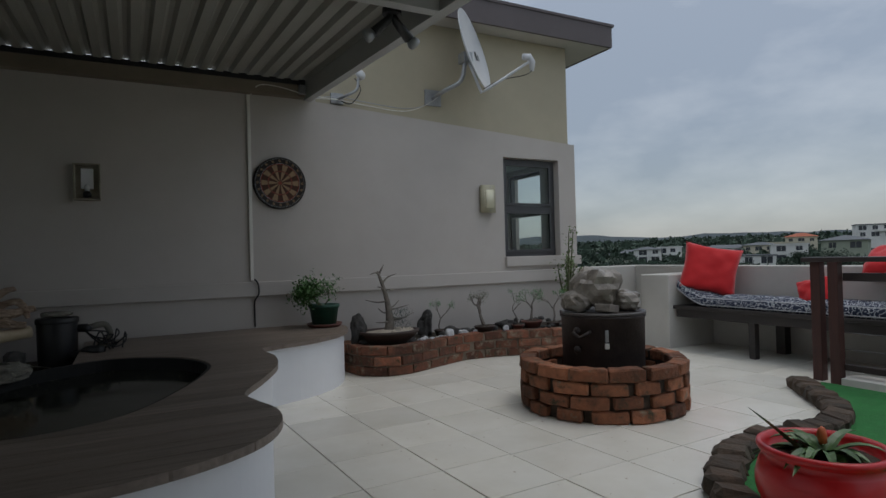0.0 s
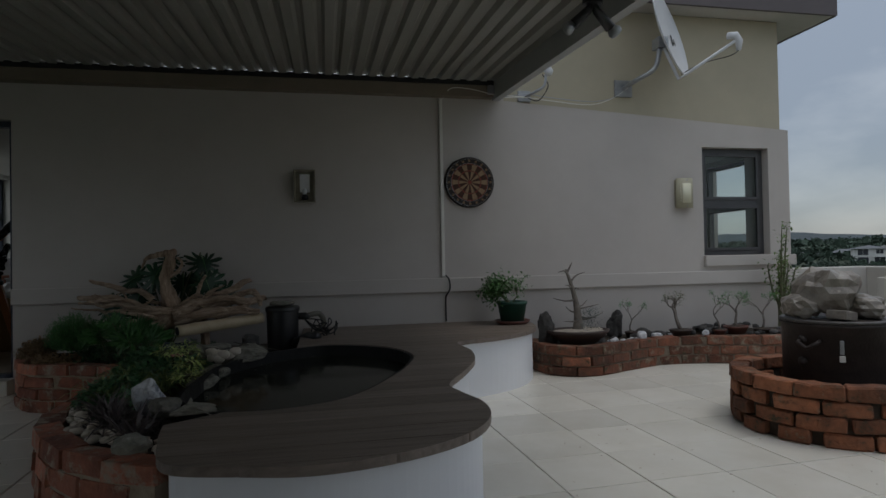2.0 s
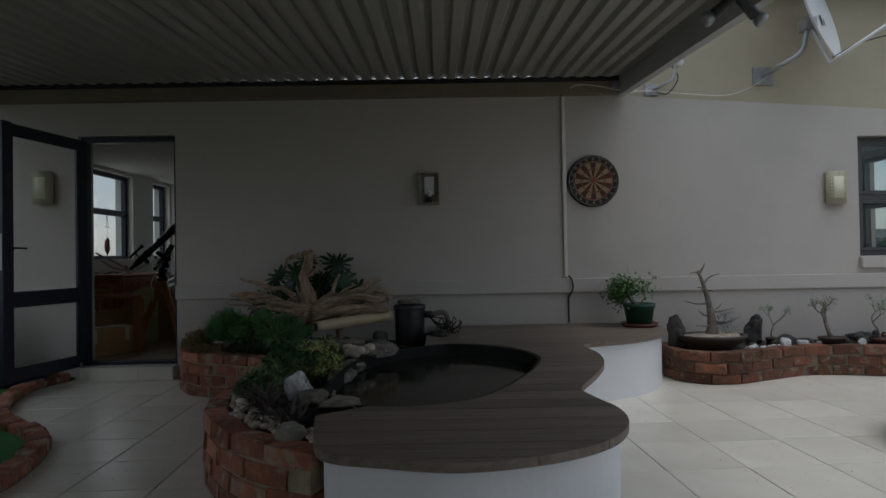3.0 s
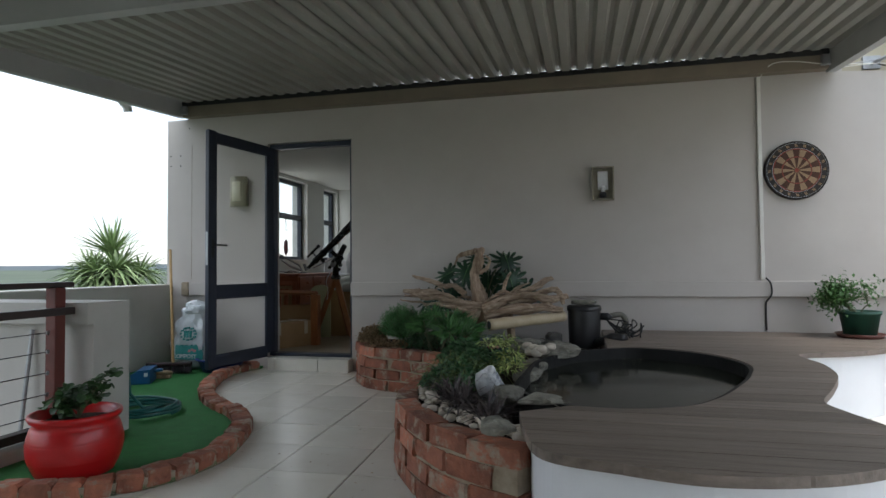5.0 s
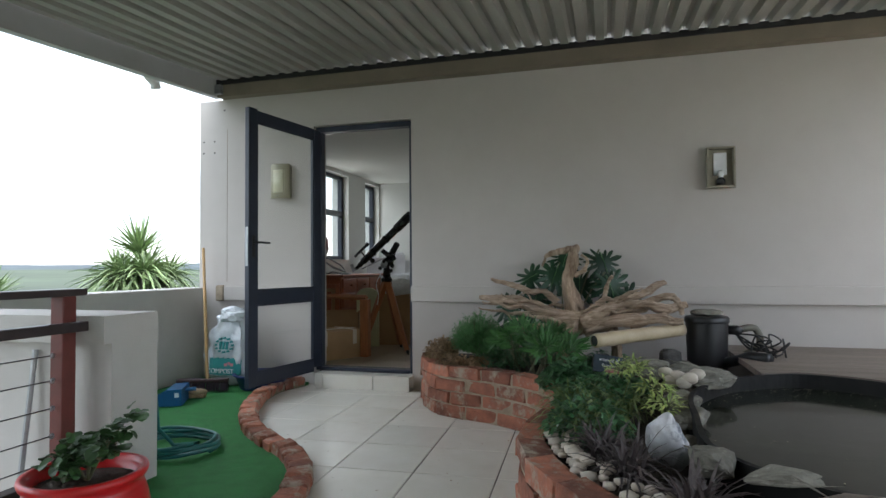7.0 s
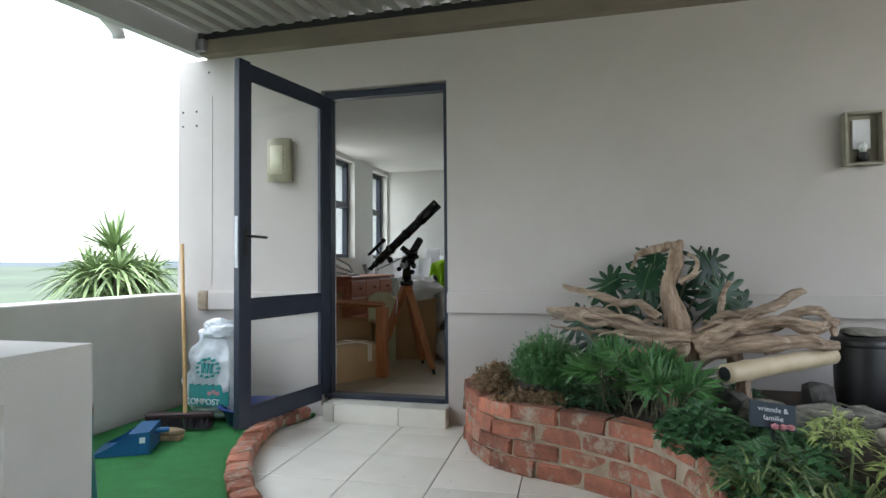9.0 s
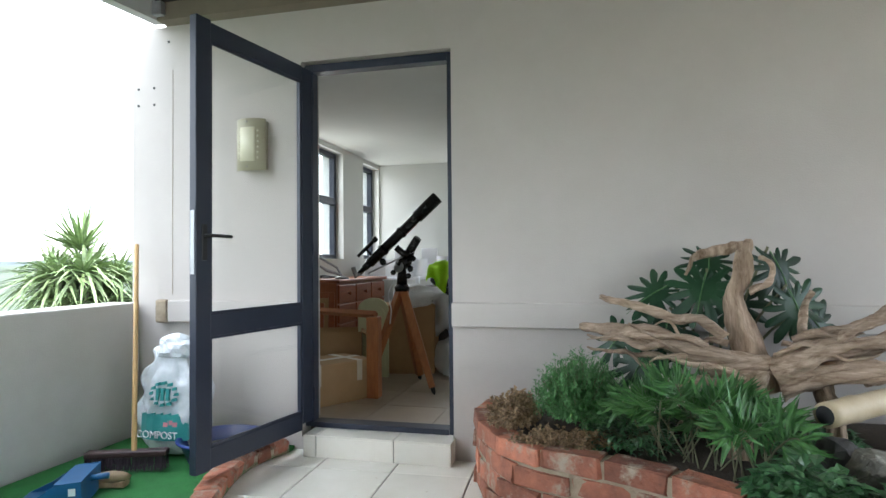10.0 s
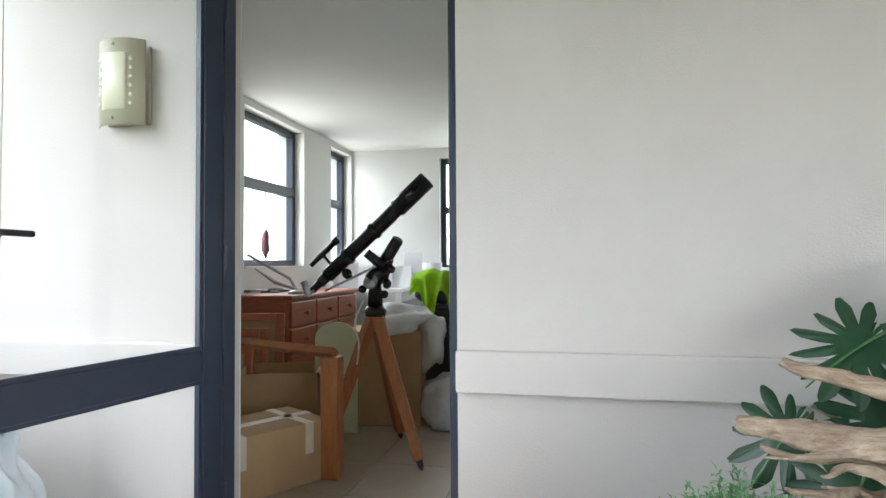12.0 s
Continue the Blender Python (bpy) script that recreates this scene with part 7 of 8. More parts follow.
# ---- bench corner ----
BENCH = mat("dark_bench_wood", (0.040, 0.034, 0.032), (0.026, 0.022, 0.021), 8, 0.5, bump=0.15, bscale=40, stretch=(4, 0.5, 4))
bench = thing("bench", "long dark-stained wooden bench along the parapet", "bench")
for k in range(4):
    part("seat_board", boxes(((5.19 + 0.15 * k, 2.20, 0.40), (5.335 + 0.15 * k, 4.42, 0.435)), bevel=0.004), BENCH, bench)
part("apron", boxes(((5.215, 2.22, 0.32), (5.245, 4.40, 0.40)), bevel=0.003), BENCH, bench)
for y in (3.56, 2.35):
    part("leg", boxes(((5.22, y, 0.0), (5.285, y + 0.06, 0.32)), bevel=0.004), BENCH, bench)
    part("leg", boxes(((5.66, y, 0.0), (5.75, y + 0.09, 0.40)), bevel=0.004), BENCH, bench)


def patterned():
    m = mat("navy_swirl_fabric", (0.018, 0.028, 0.06), (0.014, 0.022, 0.05), 30, 0.85, bump=0.2, bscale=300)
    n, l = m.node_tree.nodes, m.node_tree.links
    b = n["Principled BSDF"]
    old = b.inputs["Base Color"].links[0].from_socket
    co = n.new("ShaderNodeTexCoord")
    vor = n.new("ShaderNodeTexVoronoi")
    vor.inputs["Scale"].default_value = 27.0
    l.new(co.outputs["Object"], vor.inputs["Vector"])
    wv = n.new("ShaderNodeMath")
    wv.operation = "MULTIPLY"
    wv.inputs[1].default_value = 13.0
    l.new(vor.outputs["Distance"], wv.inputs[0])
    sn = n.new("ShaderNodeMath")
    sn.operation = "SINE"
    l.new(wv.outputs[0], sn.inputs[0])
    th = n.new("ShaderNodeMath")
    th.operation = "GREATER_THAN"
    th.inputs[1].default_value = 0.72
    l.new(sn.outputs[0], th.inputs[0])
    mx = n.new("ShaderNodeMix")
    mx.data_type = "RGBA"
    l.new(th.outputs[0], mx.inputs[0])
    l.new(old, mx.inputs["A"])
    mx.inputs["B"].default_value = (0.50, 0.52, 0.55, 1)
    l.new(mx.outputs["Result"], b.inputs["Base Color"])
    return m


NAVY = patterned()
PIPING = mat("white_piping", (0.62, 0.63, 0.65), None, 20, 0.8)
RED_CLOTH = mat("red_cushion_cloth", (0.62, 0.012, 0.016), (0.55, 0.010, 0.014), 9, 0.8, bump=0.2, bscale=200, sheen=0.2)


def pillow(bm, w, h, d, m, seed, n=18):
    """A soft square cushion with pinched corners."""
    rng = random.Random(seed)
    grid = {}
    for side in (1, -1):
        for i in range(n + 1):
            for j in range(n + 1):
                u, v = 2 * i / n - 1, 2 * j / n - 1
                rim = (1 - u ** 4) * (1 - v ** 4)
                pinch = 1 - 0.10 * (u * u * (1 - v * v) + v * v * (1 - u * u))
                z = side * d * max(rim, 0) ** 0.45
                c = Vector((u * w / 2 * pinch, v * h / 2 * pinch, z))
                c += Vector((0, 0, 0.02 * noise.noise(Vector((u * 2.5, v * 2.5, seed)))))
                key = (i, j, side if 0 < i < n and 0 < j < n else 0)
                if key not in grid:
                    grid[key] = bm.verts.new(m @ c)

    def g(i, j, side):
        return grid[(i, j, side if 0 < i < n and 0 < j < n else 0)]
    for side in (1, -1):
        for i in range(n):
            for j in range(n):
                bm.faces.new((g(i, j, side), g(i + 1, j, side), g(i + 1, j + 1, side), g(i, j + 1, side)))
    return bm


def cushion(label, m, size, seed):
    return tagged(part("cushion", pillow(bmesh.new(), size, size * 0.95, 0.085, m, seed), RED_CLOTH, None, "", True), label, "cushion", "red cushions")


cushion("plump red square cushion leaning on the bench end", pose(5.48, 4.20, 0.79, 72, 12, -52), 0.54, 4)
cushion("plump red square cushion on the bench seat", pose(5.58, 3.22, 0.585, 62, -14, -75), 0.30, 6)
cushion("plump red square cushion leaning against the parapet", pose(5.74, 2.66, 0.885, 24, -14, -80), 0.50, 9)
mat_bm = bmesh.new()
rows = []
for k in range(41):
    u = k / 40
    y = 4.40 - 1.95 * u
    lift = 0.16 * max(0.0, 1 - u * 6) ** 1.5
    row = []
    for dx, dz in ((-0.26, 0.0), (-0.275, 0.035), (-0.25, 0.085), (-0.1, 0.105), (0.1, 0.105), (0.25, 0.09), (0.265, 0.03), (0.25, 0.0)):
        row.append(mat_bm.verts.new((5.50 + dx, y, 0.436 + lift + dz * (1 + 0.12 * math.sin(u * 60)))))
    rows.append(row)
for a, b in zip(rows, rows[1:]):
    for k in range(8):
        mat_bm.faces.new((a[k], a[(k + 1) % 8], b[(k + 1) % 8], b[k]))
mat_bm.faces.new(rows[0])
mat_bm.faces.new(rows[-1])
mattress = thing("bench_mattress", "navy bench mattress with white swirl pattern and piping", "mattress")
part("pad", mat_bm, NAVY, mattress, "", True)
for dz in (0.02, 0.088):
    part("piping", tube(bmesh.new(), [(5.225 + (0.012 if dz > 0.05 else -0.004), 4.40 - 1.95 * k / 40, 0.436 + dz + 0.16 * max(0.0, 1 - k / 40 * 6) ** 1.5) for k in range(41)], 0.0035, 6), PIPING, mattress)

# ---- east balustrade ----
def cable_rail(label, posts, axis_y, x, y0, y1, top, cables, mid):
    r = thing("balustrade", label, "balustrade")
    for y in posts:
        part("post", boxes(((x - 0.032, y - 0.032, 0.0), (x + 0.032, y + 0.032, top - 0.03)), bevel=0.004), RUSTY_POST, r, "red-brown painted post")
    part("top_rail", boxes(((x - 0.05, y0, top - 0.03), (x + 0.05, y1 + 0.07, top)), bevel=0.005), RAIL_DARK, r)
    part("mid_rail", boxes(((x + 0.04, y0, mid - 0.02), (x + 0.075, y1 + 0.09, mid + 0.02)), bevel=0.004), RAIL_DARK, r)
    part("bottom_rail", boxes(((x - 0.03, y0, 0.10), (x + 0.03, y1 - 0.04, 0.145)), bevel=0.004), RAIL_DARK, r)
    for z in cables:
        part("cable", tube(bmesh.new(), [(x, y0, z), (x, y1 - 0.04, z)], 0.003, 6), CABLE, r)
        part("eye_bolt", lathe(bmesh.new(), [(0.006, 0.0), (0.012, 0.004), (0.006, 0.008), (0.006, 0.0)], 10, pose(x, y1 - 0.05, z, 0, 90, 0)), GALV, r)
    return r


cable_rail("red-brown steel post balustrade with dark rail and cables", (2.98, 1.2, -0.6), 1, -2.865, -2.6, 2.98, 0.885, (0.20, 0.30, 0.41, 0.52, 0.62), 0.73)
tagged(part("steel_rod", tube(bmesh.new(), [(-3.12, 3.0, 0.0), (-3.10, 3.055, 0.62)], 0.012, 8), GALV, None), "thin grey rod leaning against the stairwell wall", "rod")
setting("stair_landing", boxes(((-4.12, 2.2, -1.4), (-2.98, 3.07, -0.02))), PARAPET, "pale landing at the head of the stairs", "landing")

east = thing("balustrade", "dark brown wooden post balustrade with horizontal rails", "balustrade")
DARKWOOD = mat("dark_brown_post", (0.075, 0.028, 0.022), (0.05, 0.02, 0.017), 10, 0.5, bump=0.1, bscale=50, stretch=(4, 4, 0.6))
for x, y in ((4.86, 2.80), (4.83, 2.66), (4.86, 1.3)):
    part("post", boxes(((x - 0.035, y - 0.035, 0.0), (x + 0.035, y + 0.035, 0.88)), bevel=0.004), DARKWOOD, east)
part("top_rail", boxes(((4.79, 0.4, 0.88), (4.93, 2.88, 0.915)), bevel=0.005), RAIL_DARK, east)
part("mid_rail", boxes(((4.87, 0.4, 0.74), (4.91, 2.63, 0.80)), bevel=0.004), RAIL_DARK, east)
part("bottom_rail", boxes(((4.84, 0.4, 0.10), (4.88, 2.62, 0.145)), bevel=0.004), RAIL_DARK, east)
for z in (0.25, 0.37, 0.49, 0.61):
    part("cable", tube(bmesh.new(), [(4.86, 0.4, z), (4.86, 2.62, z)], 0.003, 6), CABLE, east)
setting("rail_kerb", boxes(((4.75, 0.4, -0.004), (4.97, 2.60, 0.06)), bevel=0.008), PARAPET, "pale plaster kerb under the balustrade", "kerb")
braai = thing("braai_stand", "grey plastered barbecue stand with a black firebox", "barbecue")
part("body", boxes(((5.35, 1.0, 0.0), (5.795, 1.95, 0.78)), bevel=0.01), PARAPET, braai)
part("firebox", boxes(((5.335, 1.1, 0.22), (5.352, 1.78, 0.70)), bevel=0.003), IRON, braai, "black steel firebox front")
part("worktop", boxes(((5.30, 0.95, 0.78), (5.795, 2.0, 0.82)), bevel=0.006), PARAPET, braai)
tagged(part("red_cloth", pillow(bmesh.new(), 0.22, 0.16, 0.06, pose(5.20, 1.9, 0.53, 70, 0, 80), 3), RED_CLOTH, None, "", True), "red folded cloth hanging beside the barbecue", "cloth")
bpy.data.objects["red_cloth"].matrix_basis = pose(0.12, 0, 0)

# ---- red pots ----
def red_pot(label, at, r, h):
    t = thing("planter_pot", label, "plant pot", "red pots", at=at)
    prof = [(0.0, 0.0), (0.58 * r, 0.0), (0.66 * r, 0.02)]
    for k in range(37):
        u = k / 36
        prof.append((r * (0.70 + 0.32 * math.sin(math.pi * min(1, 0.12 + u * 0.62))) + (0.0016 if k % 2 else -0.0016) * (1 if 12 < k < 27 else 0.2), h * (0.08 + 0.72 * u)))
    prof += [(0.86 * r, h * 0.86), (0.97 * r, h * 0.91), (1.0 * r, h * 0.96), (0.98 * r, h), (0.90 * r, h), (0.86 * r, h * 0.93), (0.84 * r, h * 0.84), (0.0, h * 0.84)]
    part("pot", lathe(bmesh.new(), prof, 48), RED_GLAZE, t, "glossy red ribbed pot", True)
    part("soil", lathe(bmesh.new(), [(0.83 * r, h * 0.845), (0.4 * r, h * 0.88), (0.0, h * 0.885)], 28), SOIL, t)
    return t


rp = red_pot("round glossy red pot with a small leafy plant", (-2.365, 2.62, 0.022), 0.188, 0.29)
prng = random.Random(14)
bm, s = bmesh.new(), Soup()
for k in range(13):
    a = prng.uniform(0, 6.28)
    lean = prng.uniform(-0.06, 0.12)
    end = Vector((lean, 0.05 * math.sin(a), 0.31 + 0.7 * (lean + 0.06) * prng.uniform(0.6, 1.15)))
    tube(bm, [Vector((0.01, 0, 0.25)), Vector((lean * 0.5, 0.02 * math.sin(a), (0.25 + end.z) / 2)), end], [0.004, 0.003, 0.002], 5)
    for _ in range(17):
        q = end + Vector([prng.gauss(0, 0.022) for _ in range(3)])
        way = ball_dir(prng, -0.7)
        side = way.cross(Vector((0, 0, 1))).normalized()
        nr = side.cross(way).normalized()
        ll, lw = prng.uniform(0.034, 0.054), prng.uniform(0.017, 0.026)
        s.poly([q + way * ll * (0.5 - 0.5 * math.cos(m * math.pi / 4)) + side * lw * math.sin(m * math.pi / 4) + nr * 0.006 * math.sin(m * 1.3) for m in range(8)])
part("stems", bm, BARK_GREEN, rp)
s.make("foliage", leafmat("coleus_leaf", (0.05, 0.12, 0.035), (0.03, 0.075, 0.022)), rp)

rp2 = red_pot("round glossy red pot with a strappy bromeliad", (2.46, 1.44, 0.022), 0.21, 0.28)
s = Soup()
for k in range(34):
    a = prng.uniform(0, 6.28)
    d = Vector((math.cos(a), math.sin(a), prng.uniform(0.5, 1.5)))
    s.blade(Vector((0, 0, 0.235)), d, prng.uniform(0.18, 0.30), 0.052, prng.uniform(0.5, 1.1), 7)
s.blade(Vector((-0.03, 0.03, 0.235)), Vector((-0.62, 0.34, 0.70)), 0.30, 0.065, 0.10, 6)
s.make("leaves", leafmat("bromeliad_leaf", (0.08, 0.16, 0.045), (0.05, 0.10, 0.03), 0.4), rp2)
part("flower", lumpy(bmesh.new(), (0.03, 0.02, 0.30), (0.016, 0.016, 0.03), 3, 0.4, 2), mat("orange_bract", (0.50, 0.11, 0.03), None, 20, 0.5), rp2, "small orange flower", True)
stone("boulder", "pale rounded stone on the green turf", (2.95, 1.35, 0.07), (0.10, 0.08, 0.06), 77, ROCK)

# ---- turf corner by the door ----
hose = thing("garden_hose", "coiled teal green garden hose lying on the turf", "garden hose")
HOSE = mat("teal_hose", (0.02, 0.14, 0.13), (0.016, 0.11, 0.10), 20, 0.4)
hp = []
hrng = random.Random(6)
for k in range(5 * 22):
    a = 2 * math.pi * k / 22
    r = 0.21 + 0.02 * math.sin(k * 0.27) + 0.004 * (k // 22)
    hp.append((-2.90 + r * 1.05 * math.cos(a) + 0.015 * math.sin(k * 0.11), 3.66 + r * 0.9 * math.sin(a), 0.034 + 0.011 * (k / 22) + 0.004 * math.sin(k)))
hp += [(-2.78, 3.52, 0.10), (-2.80, 3.44, 0.20), (-2.80, 3.41, 0.45), (-2.80, 3.41, 0.56)]
part("hose", tube(bmesh.new(), hp, 0.0095, 7), HOSE, hose, "", True)
tap = thing("garden_tap", "brass garden tap on the back of the stub wall", "tap")
part("pipe", tube(bmesh.new(), [(-2.80, 3.328, 0.60), (-2.80, 3.37, 0.60), (-2.80, 3.40, 0.59), (-2.80, 3.41, 0.55)], 0.012, 10), mat("dull_brass", (0.22, 0.16, 0.09), (0.15, 0.11, 0.06), 20, 0.4, 0.8), tap, "", True)
part("handle", boxes(((-2.83, 3.365, 0.63), (-2.77, 3.385, 0.645)), bevel=0.004), GALV, tap)
part("valve", tube(bmesh.new(), [(-2.80, 3.375, 0.60), (-2.80, 3.375, 0.64)], 0.007, 8), GALV, tap)

broom = thing("broom", "wooden broom with dark bristles leaning in the corner", "broom")
BROOM_WOOD = mat("broom_handle_wood", (0.46, 0.29, 0.12), (0.38, 0.23, 0.09), 8, 0.5, stretch=(5, 5, 0.6))
part("handle", tube(bmesh.new(), [(-3.66, 4.93, 0.11), (-4.08, 5.42, 1.14)], 0.0125, 10), BROOM_WOOD, broom)
hb2 = bmesh.new()
box(hb2, (-0.19, -0.03, 0.075), (0.19, 0.03, 0.105), 0.008, pose(-3.70, 4.93, 0.02, 0, 0, 20))
part("head", hb2, mat("maroon_wood", (0.045, 0.02, 0.022), None, 10, 0.5), broom, "maroon wooden head")
s = Soup()
for k in range(700):
    u, v = hrng.uniform(-0.185, 0.185), hrng.uniform(-0.028, 0.028)
    p = pose(-3.70, 4.93, 0.02, 0, 0, 20) @ Vector((u, v, 0.078))
    s.blade(p, Vector((hrng.uniform(-0.15, 0.15), hrng.uniform(-0.45, 0.25), -1)), 0.072, 0.0035, 0.0, 2)
s.make("bristles", mat("bristle_dark", (0.05, 0.03, 0.045), (0.03, 0.02, 0.028), 30, 0.7), broom, "dark bristles")
dog = thing("scrubbing_brush", "old round-backed scrubbing brush on the turf", "brush", at=(-3.62, 4.75, 0.022), turn=15)
part("back", lumpy(bmesh.new(), (0, 0, 0.045), (0.085, 0.04, 0.022), 2, 0.15), mat("pale_brush_wood", (0.25, 0.18, 0.10), None, 10, 0.7), dog, "", True)
part("bristles", boxes(((-0.07, -0.03, 0.0), (0.07, 0.03, 0.035)), bevel=0.01), DRY, dog)

BAGM = mat("printed_compost_bag", (0.70, 0.73, 0.75), (0.52, 0.56, 0.58), 9, 0.25, bump=0.9, bscale=16, blotch=0.15)
TEAL = mat("teal_print", (0.03, 0.26, 0.25), (0.05, 0.33, 0.31), 9, 0.35)
bag = thing("compost_bag", "half-full white plastic compost bag with teal print", "bag", at=(-3.66, 5.22, 0.022))
bm = bmesh.new()
r = bmesh.ops.create_icosphere(bm, subdivisions=5, radius=1.0)
for v in bm.verts:
    c = v.co.copy()
    z = (c.z + 1) / 2
    w = 0.235 * (1 - 0.30 * z) * (1 + 0.14 * noise.noise(c * 2.2))
    neck = math.exp(-((z - 0.86) / 0.055) ** 2)
    pinch = (1 - 0.12 * neck) * (1.0 if z < 0.86 else 1.0 + 0.4 * (z - 0.86) / 0.14)
    k2 = 1 + 0.20 * noise.noise(c * 2.6) + 0.08 * noise.noise(c * 6) - 0.07 * abs(noise.noise(c * 10)) - 0.03 * abs(noise.noise(c * 22))
    sx = math.copysign(abs(c.x) ** 0.7, c.x)
    sy = math.copysign(abs(c.y) ** 0.7, c.y)
    v.co = Vector((sx * w * k2 * pinch, sy * 0.115 * k2 * (1 - 0.45 * z), 0.57 * z * (1 + 0.05 * noise.noise(c * 3))))
part("bag", bm, BAGM, bag, "", True)
fold = bmesh.new()
lumpy(fold, (0.05, -0.02, 0.565), (0.11, 0.05, 0.055), 3, 0.6, 3)
part("folded_top", fold, BAGM, bag, "crumpled folded-over top")


def bag_front(x, z):
    """A spot on the front of the bag."""
    u = z / 0.57
    return Vector((x, -0.118 * (1 - 0.45 * u) * math.sqrt(max(0.05, 1 - (x / 0.19) ** 2)) - 0.012, z))


def decal(name, outline, material, label):
    b = bmesh.new()
    vs = [b.verts.new(bag_front(x, z)) for x, z in outline]
    lo = [b.verts.new(v.co + Vector((0, 0.02, 0))) for v in vs]
    n = len(vs)
    b.faces.new(vs)
    for k in range(n):
        b.faces.new((vs[k], vs[(k + 1) % n], lo[(k + 1) % n], lo[k]))
    return part(name, b, material, bag, label)


for k in range(6):
    x0, x1 = -0.14 + 0.28 * k / 6, -0.14 + 0.28 * (k + 1) / 6
    decal("printed_band", [(x0, 0.10), (x1, 0.10), (x1, 0.235), (x0, 0.225)], TEAL, "teal printed band")
for a in range(12):
    x, z = 0.075 * math.cos(a * 0.5236), 0.33 + 0.055 * math.sin(a * 0.5236)
    decal("printed_leaf", [(x - 0.012, z - 0.006), (x + 0.012, z - 0.004), (x + 0.010, z + 0.012), (x - 0.008, z + 0.008)], TEAL, "teal printed leaf")
for x in (-0.03, 0.0, 0.03):
    decal("printed_bar", [(x - 0.009, 0.30), (x + 0.009, 0.30), (x + 0.009, 0.36), (x - 0.009, 0.36)], TEAL, "teal printed bar")
for k in range(3):
    x, z = 0.03 + 0.025 * k, 0.18 + 0.01 * (k % 2)
    decal("printed_flower", [(x - 0.012, z - 0.01), (x + 0.012, z - 0.01), (x + 0.012, z + 0.012), (x - 0.012, z + 0.012)], bpy.data.materials["pink_petal"], "pink printed flower")
cu = bpy.data.curves.new("text", "FONT")
cu.body, cu.size, cu.align_x, cu.extrude = "COMPOST", 0.052, "CENTER", 0.002
tx = new("writing", cu)
tx.data.materials.append(PAPER)
tx.parent = bag
tx.matrix_basis = pose(0.0, -0.139, 0.118, 90, 0, 0)

BLUE = mat("blue_plastic", (0.012, 0.105, 0.25), (0.010, 0.085, 0.21), 6, 0.4)
tray = thing("basin", "round dark blue plastic basin behind the open door", "basin", at=(-3.36, 5.20, 0.022))
part("bowl", lathe(bmesh.new(), [(0.0, 0.0), (0.16, 0.0), (0.205, 0.105), (0.222, 0.108), (0.222, 0.116), (0.20, 0.116), (0.155, 0.008), (0.0, 0.008)], 40), mat("dark_blue_plastic", (0.010, 0.035, 0.20), (0.008, 0.028, 0.16), 6, 0.4), tray, "", True)
part("litter", lathe(bmesh.new(), [(0.172, 0.05), (0.09, 0.056), (0.0, 0.058)], 24), PEBBLE, tray, "pale grey litter")
pan = thing("dustpan", "blue plastic hooded dustpan lying on the turf", "dustpan", at=(-3.72, 4.56, 0.022), turn=-62)
part("pan", boxes(((-0.13, -0.15, 0.0), (0.13, 0.13, 0.007)), bevel=0.002), BLUE, pan)
for sx in (-0.13, 0.123):
    side = prism(bmesh.new(), [Vector((-0.15, 0.006)), Vector((0.13, 0.006)), Vector((0.13, 0.115)), Vector((0.04, 0.11)), Vector((-0.06, 0.045))], 0.0, 0.007)
    part("side", side, BLUE, pan).matrix_basis = Matrix(((0, 0, 1, sx), (1, 0, 0, 0), (0, 1, 0, 0), (0, 0, 0, 1)))
part("back", boxes(((-0.13, 0.124, 0.0), (0.13, 0.131, 0.115)), bevel=0.002), BLUE, pan)
part("hood", boxes(((-0.123, 0.03, 0.104), (0.123, 0.125, 0.111)), bevel=0.002), BLUE, pan)
part("sticker", boxes(((0.1302, 0.085, 0.060), (0.1312, 0.112, 0.090))), PAPER, pan, "white printed sticker")
part("handle", tube(bmesh.new(), [(0, 0.125, 0.085), (0, 0.17, 0.09), (0, 0.20, 0.09)], 0.014, 8), BLUE, pan, "", True)

# ---- the country beyond the parapets ----
def ground_z(x, y):
    """Height of the land: a valley to the west, rising ground with houses to the north-east, hills far off."""
    d = math.hypot(x, y)
    az = math.atan2(x, y)
    ne = max(0.0, math.cos(az - 0.80)) ** 2
    near = -7.0
    rise = 0.0
    if d > 40:
        rise += ne * min(d - 40, 260) * 0.024
    rise += -6 * (1 - ne) * min(1, d / 200)
    if d > 500:
        rise += (min(d, 2600) - 500) * (0.016 * ne + 0.009) * (0.75 + 0.9 * noise.noise(Vector((x * 0.0011, y * 0.0011, 3))))
    if d > 60:
        rise += 1.8 * noise.noise(Vector((x * 0.012, y * 0.012, 0)))
    return near + rise


gs = Soup()
RINGS = [9 * 1.19 ** k for k in range(36)]
SEG = 120
for r in RINGS:
    for k in range(SEG):
        a = 2 * math.pi * k / SEG
        x, y = r * math.sin(a), 2 + r * math.cos(a)
        gs.v.append((x, y, ground_z(x, y)))
for i in range(len(RINGS) - 1):
    for k in range(SEG):
        k2 = (k + 1) % SEG
        gs.f.append((i * SEG + k, i * SEG + k2, (i + 1) * SEG + k2, (i + 1) * SEG + k))
gs.f.append(tuple(range(SEG)))
ground = gs.make("ground", LAND)
tagged(ground, "green hilly land with scattered bush below the terrace", "ground", "", "structure")
setting("house_base", boxes(((-4.33, -3.4, -7.5), (6.0, 5.7, -1.46)), ((-4.24, 5.7, -7.5), (4.9, 9.56, -0.31))), PARAPET, "plain plaster walls of the storeys below", "wall")

